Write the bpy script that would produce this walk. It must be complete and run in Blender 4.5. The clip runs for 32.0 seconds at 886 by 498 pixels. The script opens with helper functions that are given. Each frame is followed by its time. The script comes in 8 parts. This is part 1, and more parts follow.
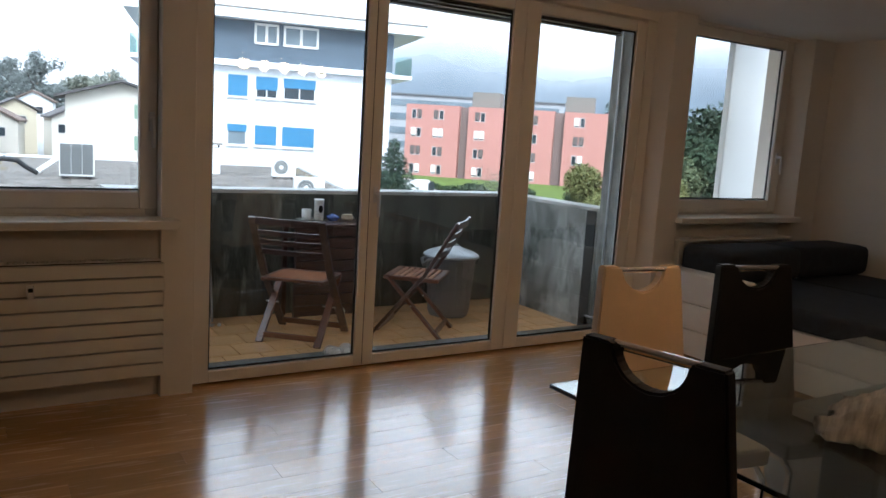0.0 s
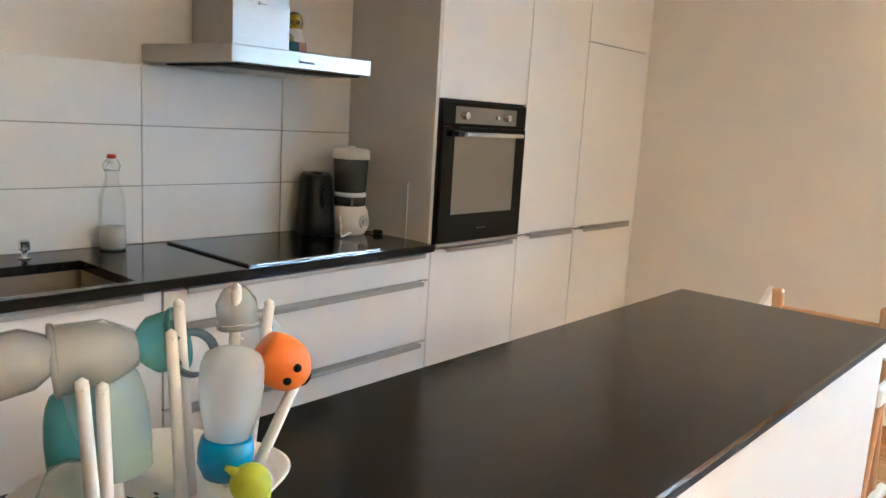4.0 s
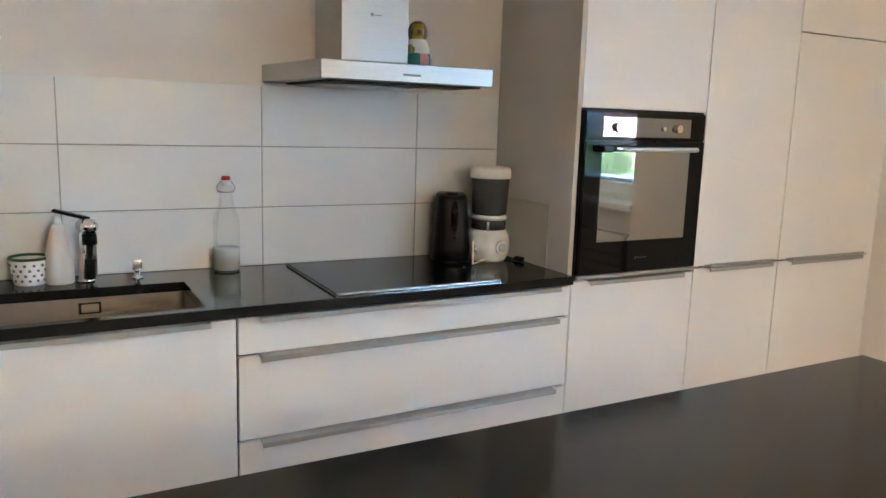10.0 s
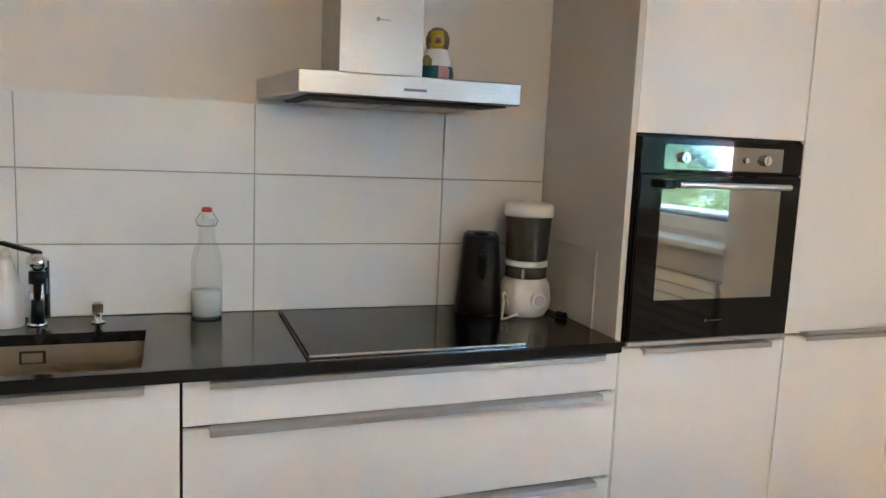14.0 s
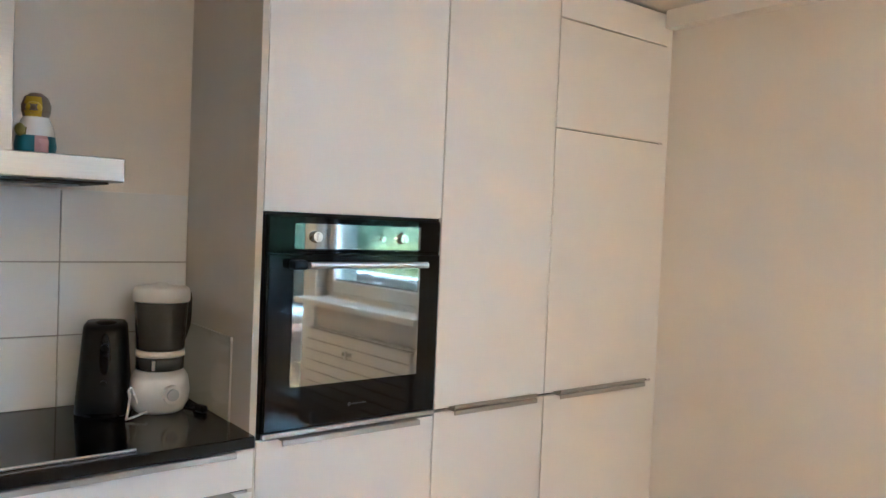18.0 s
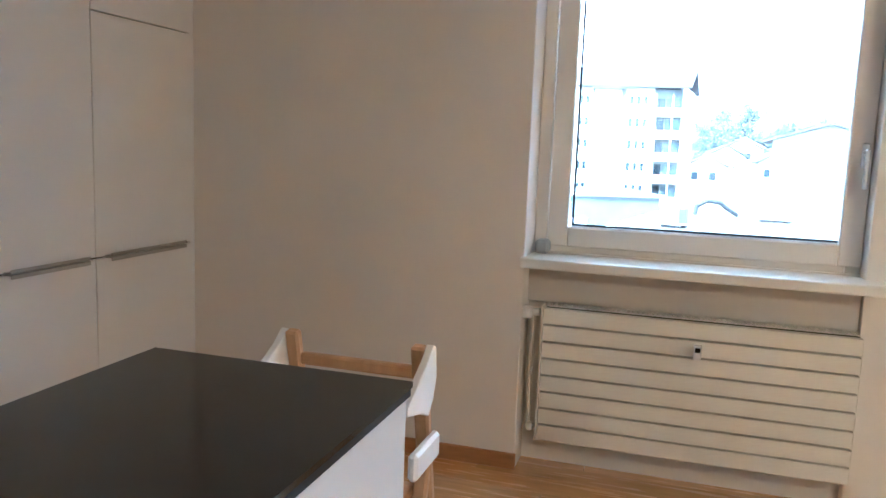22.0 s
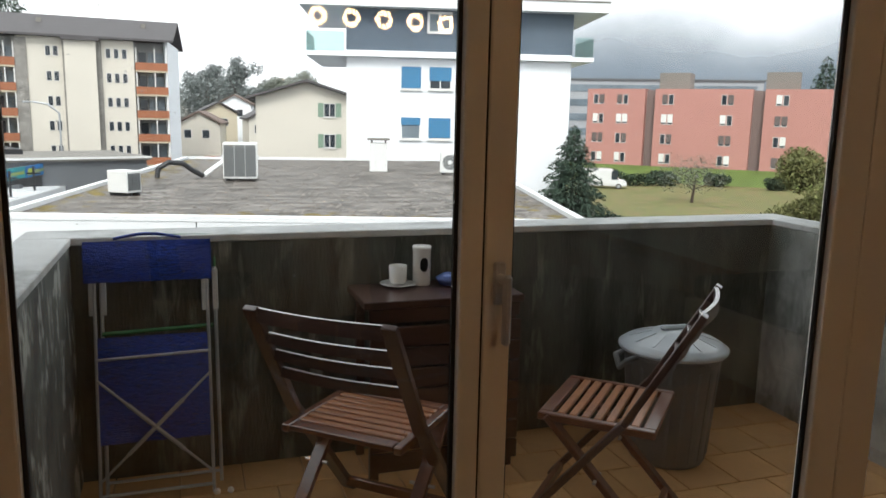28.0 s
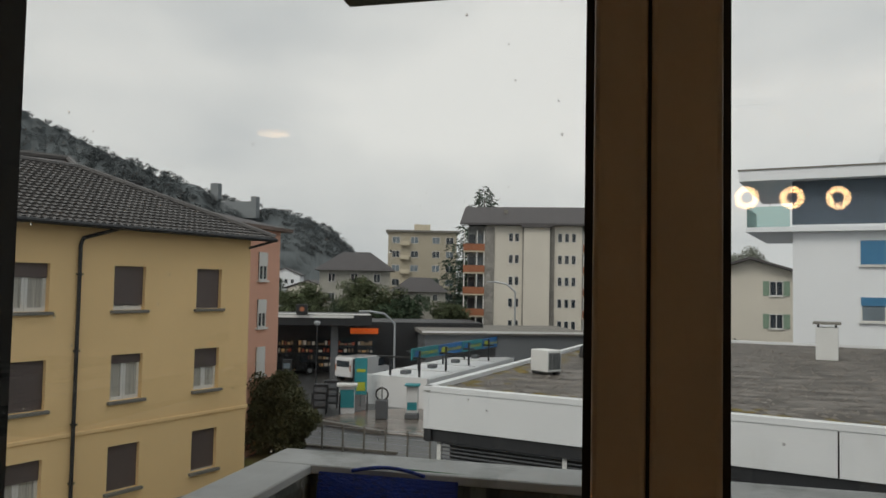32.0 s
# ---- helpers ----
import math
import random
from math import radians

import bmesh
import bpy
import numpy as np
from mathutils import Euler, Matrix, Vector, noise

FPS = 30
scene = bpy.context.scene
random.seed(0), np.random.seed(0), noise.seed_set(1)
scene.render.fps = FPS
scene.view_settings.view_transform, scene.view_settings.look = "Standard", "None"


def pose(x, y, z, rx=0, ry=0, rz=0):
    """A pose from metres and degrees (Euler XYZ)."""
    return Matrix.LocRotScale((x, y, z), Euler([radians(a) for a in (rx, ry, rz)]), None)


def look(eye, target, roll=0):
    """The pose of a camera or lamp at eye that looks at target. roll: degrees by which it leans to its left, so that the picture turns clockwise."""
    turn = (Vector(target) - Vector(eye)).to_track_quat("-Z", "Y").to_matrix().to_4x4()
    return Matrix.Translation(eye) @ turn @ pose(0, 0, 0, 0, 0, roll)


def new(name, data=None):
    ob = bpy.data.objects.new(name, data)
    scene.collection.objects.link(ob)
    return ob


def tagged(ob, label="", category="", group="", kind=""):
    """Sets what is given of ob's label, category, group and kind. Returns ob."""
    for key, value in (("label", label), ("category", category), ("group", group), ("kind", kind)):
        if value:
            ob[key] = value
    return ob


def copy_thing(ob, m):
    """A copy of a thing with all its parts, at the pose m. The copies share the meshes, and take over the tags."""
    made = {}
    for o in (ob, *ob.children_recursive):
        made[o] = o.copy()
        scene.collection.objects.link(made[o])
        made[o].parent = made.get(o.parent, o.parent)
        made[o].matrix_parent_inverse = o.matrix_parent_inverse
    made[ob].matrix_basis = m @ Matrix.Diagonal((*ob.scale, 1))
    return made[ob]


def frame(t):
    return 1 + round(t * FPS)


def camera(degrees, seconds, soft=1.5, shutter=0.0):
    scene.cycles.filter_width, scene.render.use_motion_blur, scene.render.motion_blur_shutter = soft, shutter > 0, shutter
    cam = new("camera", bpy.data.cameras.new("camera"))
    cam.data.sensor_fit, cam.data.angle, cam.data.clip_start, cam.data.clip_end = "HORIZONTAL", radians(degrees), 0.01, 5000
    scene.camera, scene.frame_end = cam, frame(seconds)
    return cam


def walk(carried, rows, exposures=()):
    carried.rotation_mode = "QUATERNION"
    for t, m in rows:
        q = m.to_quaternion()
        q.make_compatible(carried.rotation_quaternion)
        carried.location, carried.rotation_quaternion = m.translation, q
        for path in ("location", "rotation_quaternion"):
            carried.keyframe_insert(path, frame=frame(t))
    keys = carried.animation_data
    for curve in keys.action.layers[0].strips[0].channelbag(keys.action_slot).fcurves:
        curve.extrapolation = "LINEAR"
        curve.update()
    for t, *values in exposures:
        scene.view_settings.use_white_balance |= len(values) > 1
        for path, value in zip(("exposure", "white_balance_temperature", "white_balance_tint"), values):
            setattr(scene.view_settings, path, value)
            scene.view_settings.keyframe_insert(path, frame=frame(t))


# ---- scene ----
SKY = 1.0
LAMP = 0.09
cam = camera(60.1, 32.0)
PATH = [
    (0, (2.587, -3.820, 1.410), (3.641, -2.146, 1.117), 3.6),
    (0.5, (2.554, -3.782, 1.370), (3.249, -1.927, 1.089), 2.7),
    (1, (2.581, -3.826, 1.384), (2.859, -1.867, 1.091), 3.1),
    (1.5, (2.614, -3.856, 1.386), (2.576, -1.883, 1.060), 3.5),
    (2, (2.658, -3.920, 1.379), (2.191, -2.005, 1.043), 3.6),
    (2.5, (2.666, -3.959, 1.372), (1.829, -2.177, 1.021), 3.9),
    (3, (2.639, -4.018, 1.364), (1.547, -2.382, 1.000), 3.6),
    (3.5, (2.640, -4.085, 1.380), (1.385, -2.572, 1.014), 3.5),
    (5.5, (2.689, -4.050, 1.411), (1.351, -2.584, 1.160), 3.9),
    (6, (2.680, -3.923, 1.402), (1.369, -2.433, 1.159), 4.0),
    (6.5, (2.614, -3.841, 1.401), (1.320, -2.334, 1.160), 3.5),
    (7, (2.627, -3.762, 1.397), (1.285, -2.305, 1.118), 3.5),
    (7.5, (2.727, -3.691, 1.385), (1.279, -2.352, 1.051), 3.9),
    (8, (2.842, -3.663, 1.375), (1.325, -2.426, 0.967), 3.6),
    (8.5, (2.932, -3.665, 1.382), (1.374, -2.484, 0.963), 3.2),
    (9, (2.918, -3.638, 1.384), (1.342, -2.470, 0.994), 2.8),
    (9.5, (2.826, -3.537, 1.412), (1.170, -2.472, 1.065), 2.4),
    (10, (2.719, -3.447, 1.428), (0.977, -2.522, 1.096), 1.8),
    (10.5, (2.660, -3.372, 1.423), (0.808, -2.673, 1.131), 2.2),
    (11, (2.625, -3.253, 1.440), (0.681, -2.871, 1.168), 3.3),
    (11.5, (2.605, -3.188, 1.424), (0.649, -2.866, 1.159), 3.7),
    (12, (2.588, -3.152, 1.412), (0.631, -2.834, 1.148), 3.4),
    (12.5, (2.546, -3.115, 1.406), (0.601, -2.724, 1.149), 2.7),
    (13, (2.487, -3.061, 1.423), (0.564, -2.585, 1.149), 2.3),
    (13.5, (2.422, -3.025, 1.424), (0.529, -2.439, 1.153), 2.4),
    (15.5, (2.386, -2.784, 1.447), (0.573, -1.990, 1.154), 2.2),
    (16, (2.417, -2.698, 1.440), (0.631, -1.846, 1.146), 1.9),
    (16.5, (2.434, -2.628, 1.440), (0.696, -1.684, 1.143), 1.9),
    (17, (2.428, -2.604, 1.449), (0.733, -1.580, 1.163), 2.2),
    (17.5, (2.426, -2.603, 1.472), (0.781, -1.478, 1.306), 2.5),
    (18, (2.442, -2.625, 1.473), (0.864, -1.398, 1.407), 2.4),
    (18.5, (2.437, -2.680, 1.469), (0.892, -1.412, 1.412), 2.4),
    (19, (2.411, -2.773, 1.453), (0.890, -1.478, 1.362), 1.9),
    (19.5, (2.389, -2.888, 1.434), (0.865, -1.604, 1.264), 1.2),
    (20, (2.446, -2.954, 1.436), (0.893, -1.709, 1.241), 1.9),
    (20.5, (2.586, -3.021, 1.419), (1.056, -1.758, 1.164), 2.9),
    (21, (2.683, -3.084, 1.372), (1.271, -1.694, 1.104), 3.0),
    (21.2, (2.701, -3.117, 1.380), (1.391, -1.630, 1.107), 3.4),
    (21.5, (2.705, -3.084, 1.376), (1.617, -1.428, 1.105), 2.6),
    (22, (2.715, -3.103, 1.370), (2.131, -1.209, 1.101), 2.1),
    (22.5, (2.767, -3.111, 1.382), (2.660, -1.130, 1.134), 2.5),
    (23, (2.802, -3.069, 1.362), (3.046, -1.099, 1.124), 1.9),
    (23.5, (2.845, -3.045, 1.356), (3.301, -1.114, 1.099), 1.1),
    (24, (2.933, -2.923, 1.356), (3.465, -1.014, 1.082), 1.1),
    (24.5, (3.071, -2.749, 1.351), (3.705, -0.876, 1.054), 2.0),
    (25, (3.178, -2.518, 1.351), (3.908, -0.677, 1.074), 2.1),
    (25.5, (3.312, -2.292, 1.353), (4.083, -0.470, 1.061), 1.8),
    (27.5, (3.852, -1.509, 1.392), (4.565, 0.329, 1.055), 1.2),
    (28, (3.983, -1.322, 1.397), (4.611, 0.546, 1.057), 1.2),
    (28.5, (4.087, -1.115, 1.425), (4.648, 0.787, 1.165), 0.6),
    (29, (4.193, -0.992, 1.439), (4.484, 0.980, 1.280), 0.2),
    (29.5, (4.307, -0.897, 1.464), (4.256, 1.100, 1.363), 0.8),
    (30, (4.354, -0.802, 1.476), (4.137, 1.186, 1.452), 1.2),
    (30.5, (4.352, -0.713, 1.504), (4.024, 1.258, 1.581), 0.8),
    (31, (4.381, -0.622, 1.501), (3.967, 1.331, 1.617), 1.1),
    (31.5, (4.467, -0.550, 1.498), (4.020, 1.396, 1.610), 1.3),
    (32, (4.568, -0.574, 1.514), (4.091, 1.366, 1.609), 1.1),
]
EXPOSURES = [
    (0.0, 1.6, 5600, 8), (0.5, 1.25, 5800, 8), (1.2, 0.85, 6100, 8), (2.0, 2.25, 6600, 6), (2.5, 3.6, 5700, 4), (3.0, 4.65, 5400, 0), (3.5, 5.05, 4800, -4),
    (5.5, 5.32, 4320, -6), (9.0, 5.20, 4380, -6), (11.0, 5.28, 4350, -6), (13.0, 5.20, 4450, -6), (16.0, 5.25, 4320, -6), (19.0, 5.18, 4330, -4), (21.0, 5.33, 4180, -4), (21.5, 5.0, 4180, -4), (22.0, 4.2, 4350, -2), (22.5, 2.2, 4950, 2),
    (23.0, 1.05, 5450, 8), (24.0, 0.75, 5750, 10), (25.0, 1.0, 6300, 10), (28.0, 1.02, 6500, 10), (29.0, -0.12, 6550, 10), (32.0, -0.38, 6850, 10),
]
walk(cam, [(t, look(eye, target, roll)) for t, eye, target, roll in PATH], EXPOSURES)

# ---- world, sun, lamps ----
world = bpy.data.worlds.new("world")
scene.world = world
world.use_nodes = True
wn, wl = world.node_tree.nodes, world.node_tree.links
wn.clear()
w_out = wn.new("ShaderNodeOutputWorld")
w_bg = wn.new("ShaderNodeBackground")
w_sky = wn.new("ShaderNodeTexSky")
w_sky.sky_type = "NISHITA"
w_sky.sun_disc = False
w_sky.sun_elevation, w_sky.sun_rotation = radians(46), radians(205)
w_sky.air_density, w_sky.dust_density = 1.0, 6.0
w_gain = wn.new("ShaderNodeMix")
w_gain.data_type, w_gain.blend_type = "RGBA", "MULTIPLY"
w_gain.inputs[0].default_value = 1.0
w_gain.inputs[7].default_value = (0.07, 0.07, 0.07, 1)
w_co = wn.new("ShaderNodeTexCoord")
w_map = wn.new("ShaderNodeMapping")
w_map.inputs["Scale"].default_value = (1.0, 1.0, 2.6)
w_noise = wn.new("ShaderNodeTexNoise")
w_noise.inputs["Scale"].default_value = 1.7
w_noise.inputs["Detail"].default_value = 7
w_noise.inputs["Roughness"].default_value = 0.5
w_ramp = wn.new("ShaderNodeValToRGB")
w_ramp.color_ramp.elements[0].position, w_ramp.color_ramp.elements[0].color = 0.34, (0.62, 0.68, 0.74, 1)
w_ramp.color_ramp.elements[1].position, w_ramp.color_ramp.elements[1].color = 0.66, (1.12, 1.14, 1.15, 1)
w_mix = wn.new("ShaderNodeMix")
w_mix.data_type = "RGBA"
w_mix.inputs[0].default_value = 0.9
wl.new(w_co.outputs["Generated"], w_map.inputs["Vector"])
wl.new(w_map.outputs["Vector"], w_noise.inputs["Vector"])
wl.new(w_noise.outputs["Fac"], w_ramp.inputs["Fac"])
wl.new(w_sky.outputs["Color"], w_gain.inputs[6])
wl.new(w_gain.outputs[2], w_mix.inputs[6])
wl.new(w_ramp.outputs["Color"], w_mix.inputs[7])
wl.new(w_mix.outputs[2], w_bg.inputs["Color"])
w_bg.inputs["Strength"].default_value = SKY
wl.new(w_bg.outputs["Background"], w_out.inputs["Surface"])
sun_data = bpy.data.lights.new("sun", "SUN")
sun_data.energy, sun_data.angle, sun_data.color = 1.3, radians(25), (1, 0.97, 0.93)
sun = new("sun", sun_data)
sun.matrix_world = look((0, 0, 30), (12, 26, 0))


# ---- materials ----
def mat(name, color, rough=0.5, metal=0.0, var=0.08, scale=6.0, bump=0.0, bscale=80.0, spec=0.5, grain=None, each=0.0, coat=0.0, dirt=None, rvar=0.0):
    """A procedural surface: base colour with broad and fine variation, gloss and relief."""
    m = bpy.data.materials.new(name)
    m.use_nodes = True
    n, l = m.node_tree.nodes, m.node_tree.links
    b = n["Principled BSDF"]
    b.inputs["Metallic"].default_value = metal
    b.inputs["Roughness"].default_value = rough
    b.inputs["Specular IOR Level"].default_value = spec
    b.inputs["Coat Weight"].default_value = coat
    b.inputs["Coat Roughness"].default_value = 0.16
    co = n.new("ShaderNodeTexCoord")
    mp = n.new("ShaderNodeMapping")
    if grain:
        mp.inputs["Scale"].default_value = grain
    l.new(co.outputs["Object"], mp.inputs["Vector"])
    broad = n.new("ShaderNodeTexNoise")
    broad.inputs["Scale"].default_value, broad.inputs["Detail"].default_value = scale, 5
    fine = n.new("ShaderNodeTexNoise")
    fine.inputs["Scale"].default_value, fine.inputs["Detail"].default_value = bscale, 6
    for t in (broad, fine):
        l.new(mp.outputs["Vector"], t.inputs["Vector"])
    add = n.new("ShaderNodeMath")
    add.operation = "MULTIPLY_ADD"
    l.new(fine.outputs["Fac"], add.inputs[0])
    add.inputs[1].default_value = 0.4
    l.new(broad.outputs["Fac"], add.inputs[2])
    rng = n.new("ShaderNodeMapRange")
    rng.inputs["From Min"].default_value, rng.inputs["From Max"].default_value = 0.4, 1.0
    rng.inputs["To Min"].default_value, rng.inputs["To Max"].default_value = 1 - var, 1 + var
    l.new(add.outputs[0], rng.inputs["Value"])
    hsv = n.new("ShaderNodeHueSaturation")
    hsv.inputs["Color"].default_value = (*color, 1)
    if each:
        info = n.new("ShaderNodeObjectInfo")
        r2 = n.new("ShaderNodeMapRange")
        r2.inputs["To Min"].default_value, r2.inputs["To Max"].default_value = 1 - each, 1 + each
        l.new(info.outputs["Random"], r2.inputs["Value"])
        mul = n.new("ShaderNodeMath")
        mul.operation = "MULTIPLY"
        l.new(rng.outputs[0], mul.inputs[0])
        l.new(r2.outputs[0], mul.inputs[1])
        l.new(mul.outputs[0], hsv.inputs["Value"])
    else:
        l.new(rng.outputs[0], hsv.inputs["Value"])
    col = hsv.outputs["Color"]
    if dirt:
        dcol, dscale, lo, hi = dirt
        dn = n.new("ShaderNodeTexNoise")
        dn.inputs["Scale"].default_value, dn.inputs["Detail"].default_value = dscale, 8
        dn.inputs["Roughness"].default_value = 0.65
        l.new(mp.outputs["Vector"], dn.inputs["Vector"])
        dr = n.new("ShaderNodeMapRange")
        dr.inputs["From Min"].default_value, dr.inputs["From Max"].default_value = lo, hi
        l.new(dn.outputs["Fac"], dr.inputs["Value"])
        dm = n.new("ShaderNodeMix")
        dm.data_type = "RGBA"
        l.new(dr.outputs[0], dm.inputs[0])
        l.new(col, dm.inputs[6])
        dm.inputs[7].default_value = (*dcol, 1)
        col = dm.outputs[2]
    l.new(col, b.inputs["Base Color"])
    if rvar:
        rr = n.new("ShaderNodeMapRange")
        rr.inputs["From Min"].default_value, rr.inputs["From Max"].default_value = 0.3, 0.75
        rr.inputs["To Min"].default_value, rr.inputs["To Max"].default_value = max(0.02, rough - rvar), rough + rvar
        l.new(broad.outputs["Fac"], rr.inputs["Value"])
        l.new(rr.outputs[0], b.inputs["Roughness"])
    if bump:
        bp = n.new("ShaderNodeBump")
        bp.inputs["Strength"].default_value, bp.inputs["Distance"].default_value = bump, 0.004
        l.new(fine.outputs["Fac"], bp.inputs["Height"])
        l.new(bp.outputs["Normal"], b.inputs["Normal"])
    return m


def glow(name, color, strength):
    m = bpy.data.materials.new(name)
    m.use_nodes = True
    b = m.node_tree.nodes["Principled BSDF"]
    b.inputs["Base Color"].default_value = (*color, 1)
    b.inputs["Emission Color"].default_value = (*color, 1)
    b.inputs["Emission Strength"].default_value = strength
    return m


def thin(name, tint, body=0.0, body_color=(0.8, 0.8, 0.8), gloss=0.5, rough=0.05):
    """Thin-walled clear or milky plastic and glass: see-through, partly scattering, glossy towards the rim."""
    m = bpy.data.materials.new(name)
    m.use_nodes = True
    n, l = m.node_tree.nodes, m.node_tree.links
    n.clear()
    out = n.new("ShaderNodeOutputMaterial")
    clear = n.new("ShaderNodeBsdfTransparent")
    clear.inputs["Color"].default_value = (*tint, 1)
    dif, tra = n.new("ShaderNodeBsdfDiffuse"), n.new("ShaderNodeBsdfTranslucent")
    half, mixb, mixg = n.new("ShaderNodeMixShader"), n.new("ShaderNodeMixShader"), n.new("ShaderNodeMixShader")
    for node in (dif, tra):
        node.inputs["Color"].default_value = (*body_color, 1)
    glo = n.new("ShaderNodeBsdfGlossy")
    glo.inputs["Roughness"].default_value = rough
    fre, mul = n.new("ShaderNodeFresnel"), n.new("ShaderNodeMath")
    fre.inputs["IOR"].default_value = 1.45
    mul.operation = "MULTIPLY"
    mul.inputs[1].default_value = gloss
    l.new(fre.outputs["Fac"], mul.inputs[0])
    half.inputs["Fac"].default_value = 0.5
    l.new(dif.outputs["BSDF"], half.inputs[1])
    l.new(tra.outputs["BSDF"], half.inputs[2])
    mixb.inputs["Fac"].default_value = body
    l.new(clear.outputs["BSDF"], mixb.inputs[1])
    l.new(half.outputs["Shader"], mixb.inputs[2])
    l.new(mul.outputs["Value"], mixg.inputs["Fac"])
    l.new(mixb.outputs["Shader"], mixg.inputs[1])
    l.new(glo.outputs["BSDF"], mixg.inputs[2])
    l.new(mixg.outputs["Shader"], out.inputs["Surface"])
    return m


def glass(name, color=(1, 1, 1), rough=0.0, ior=1.45):
    m = bpy.data.materials.new(name)
    m.use_nodes = True
    b = m.node_tree.nodes["Principled BSDF"]
    b.inputs["Base Color"].default_value = (*color, 1)
    b.inputs["Roughness"].default_value = rough
    b.inputs["Transmission Weight"].default_value = 1.0
    b.inputs["IOR"].default_value = ior
    return m


M_WALL = mat("wall_plaster", (0.80, 0.752, 0.695), 0.85, var=0.03, scale=2.0, bump=0.25, bscale=160)
M_CEIL = mat("ceiling_plaster", (0.84, 0.81, 0.76), 0.9, var=0.02, scale=2.0, bump=0.2, bscale=160)
M_FRAME = mat("frame_paint", (0.80, 0.76, 0.70), 0.42, var=0.03, scale=3.0, bump=0.05, bscale=120)
M_SILL = mat("sill_paint", (0.80, 0.77, 0.71), 0.35, var=0.04, scale=4.0)
M_RAD = mat("radiator_enamel", (0.80, 0.77, 0.70), 0.35, var=0.03, scale=5.0)
M_GASKET = mat("black_rubber_gasket", (0.015, 0.015, 0.016), 0.6)
M_ALU = mat("aluminium_bead", (0.75, 0.76, 0.78), 0.35, metal=0.9, var=0.05)
M_FRONT = mat("white_cabinet_front", (0.82, 0.80, 0.78), 0.5, var=0.02, scale=3.0, bump=0.12, bscale=260)
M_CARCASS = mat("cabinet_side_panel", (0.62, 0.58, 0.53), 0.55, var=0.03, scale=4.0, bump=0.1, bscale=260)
M_GAP = mat("cabinet_gap", (0.02, 0.02, 0.02), 0.8)
M_TOP = mat("black_granite_worktop", (0.012, 0.0115, 0.011), 0.13, var=0.35, scale=30.0, bump=0.012, bscale=500, spec=0.42, rvar=0.03)
M_TILE = mat("white_wall_tile", (0.78, 0.775, 0.77), 0.3, var=0.02, scale=3.0, each=0.015)
M_GROUT = mat("grey_grout", (0.42, 0.41, 0.40), 0.9, var=0.08)
M_STEEL = mat("brushed_steel", (0.47, 0.46, 0.45), 0.34, metal=1.0, var=0.05, scale=14.0, grain=(1, 1, 30), bump=0.03, bscale=120)
M_STEEL_BRIGHT = mat("polished_steel_trim", (0.72, 0.72, 0.72), 0.22, metal=1.0, var=0.05)
M_STEEL_H = mat("brushed_steel_handle", (0.40, 0.385, 0.37), 0.38, metal=0.5, var=0.08, grain=(30, 1, 30), bscale=60)
M_SINK = mat("sink_steel", (0.56, 0.49, 0.41), 0.34, metal=1.0, var=0.10, scale=8)
M_DARKTRIM = mat("dark_steel_trim", (0.05, 0.05, 0.05), 0.4, metal=0.6, var=0.1)
M_CHROME = mat("chrome", (0.75, 0.75, 0.76), 0.10, metal=1.0, var=0.02)
M_BLACKGLASS = mat("black_glass", (0.004, 0.004, 0.0045), 0.05, var=0.1, spec=0.22)
M_TOPEDGE = mat("honed_black_stone_edge", (0.010, 0.0095, 0.009), 0.5, var=0.2, scale=30.0, spec=0.2)
M_OVENGLASS = mat("oven_window_mirror", (0.32, 0.32, 0.305), 0.03, metal=0.92, var=0.02)
M_BLACKPL = mat("black_plastic", (0.005, 0.005, 0.0055), 0.32, var=0.15, spec=0.2)
M_WHITEPL = mat("white_plastic", (0.78, 0.76, 0.74), 0.35, var=0.03)
M_SMOKE = mat("smoked_plastic_jar", (0.05, 0.048, 0.046), 0.12, var=0.15)
M_PARQ = mat("oak_parquet", (0.64, 0.36, 0.135), 0.26, var=0.18, scale=3.5, grain=(1.0, 12.0, 1.0), bump=0.04, bscale=40, each=0.14, rvar=0.05, coat=1.0)
M_PARQ_REST = mat("oak_parquet_far", (0.64, 0.36, 0.135), 0.26, var=0.24, scale=3.5, grain=(1.0, 12.0, 1.0), bump=0.04, bscale=40, rvar=0.05, coat=1.0)
for floor_mat in (M_PARQ, M_PARQ_REST):
    floor_mat.node_tree.nodes["Principled BSDF"].inputs["Coat IOR"].default_value = 1.8
    floor_mat.node_tree.nodes["Principled BSDF"].inputs["Coat Roughness"].default_value = 0.14
M_BASEWOOD = mat("wood_skirting", (0.36, 0.17, 0.06), 0.4, var=0.2, scale=4.0, grain=(2, 14, 14))
M_OAK = mat("light_beech_wood", (0.55, 0.32, 0.15), 0.45, var=0.18, scale=5.0, grain=(8, 8, 1.5), bump=0.05)
M_WHITEWOOD = mat("white_lacquered_wood", (0.80, 0.79, 0.77), 0.4, var=0.03)
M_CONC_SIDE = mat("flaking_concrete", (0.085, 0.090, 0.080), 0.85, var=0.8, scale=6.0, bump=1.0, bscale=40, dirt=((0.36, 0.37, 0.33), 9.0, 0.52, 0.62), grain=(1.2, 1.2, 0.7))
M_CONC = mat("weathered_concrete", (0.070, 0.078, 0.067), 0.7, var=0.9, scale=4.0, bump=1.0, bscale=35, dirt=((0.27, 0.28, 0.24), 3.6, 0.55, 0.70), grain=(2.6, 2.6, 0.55))
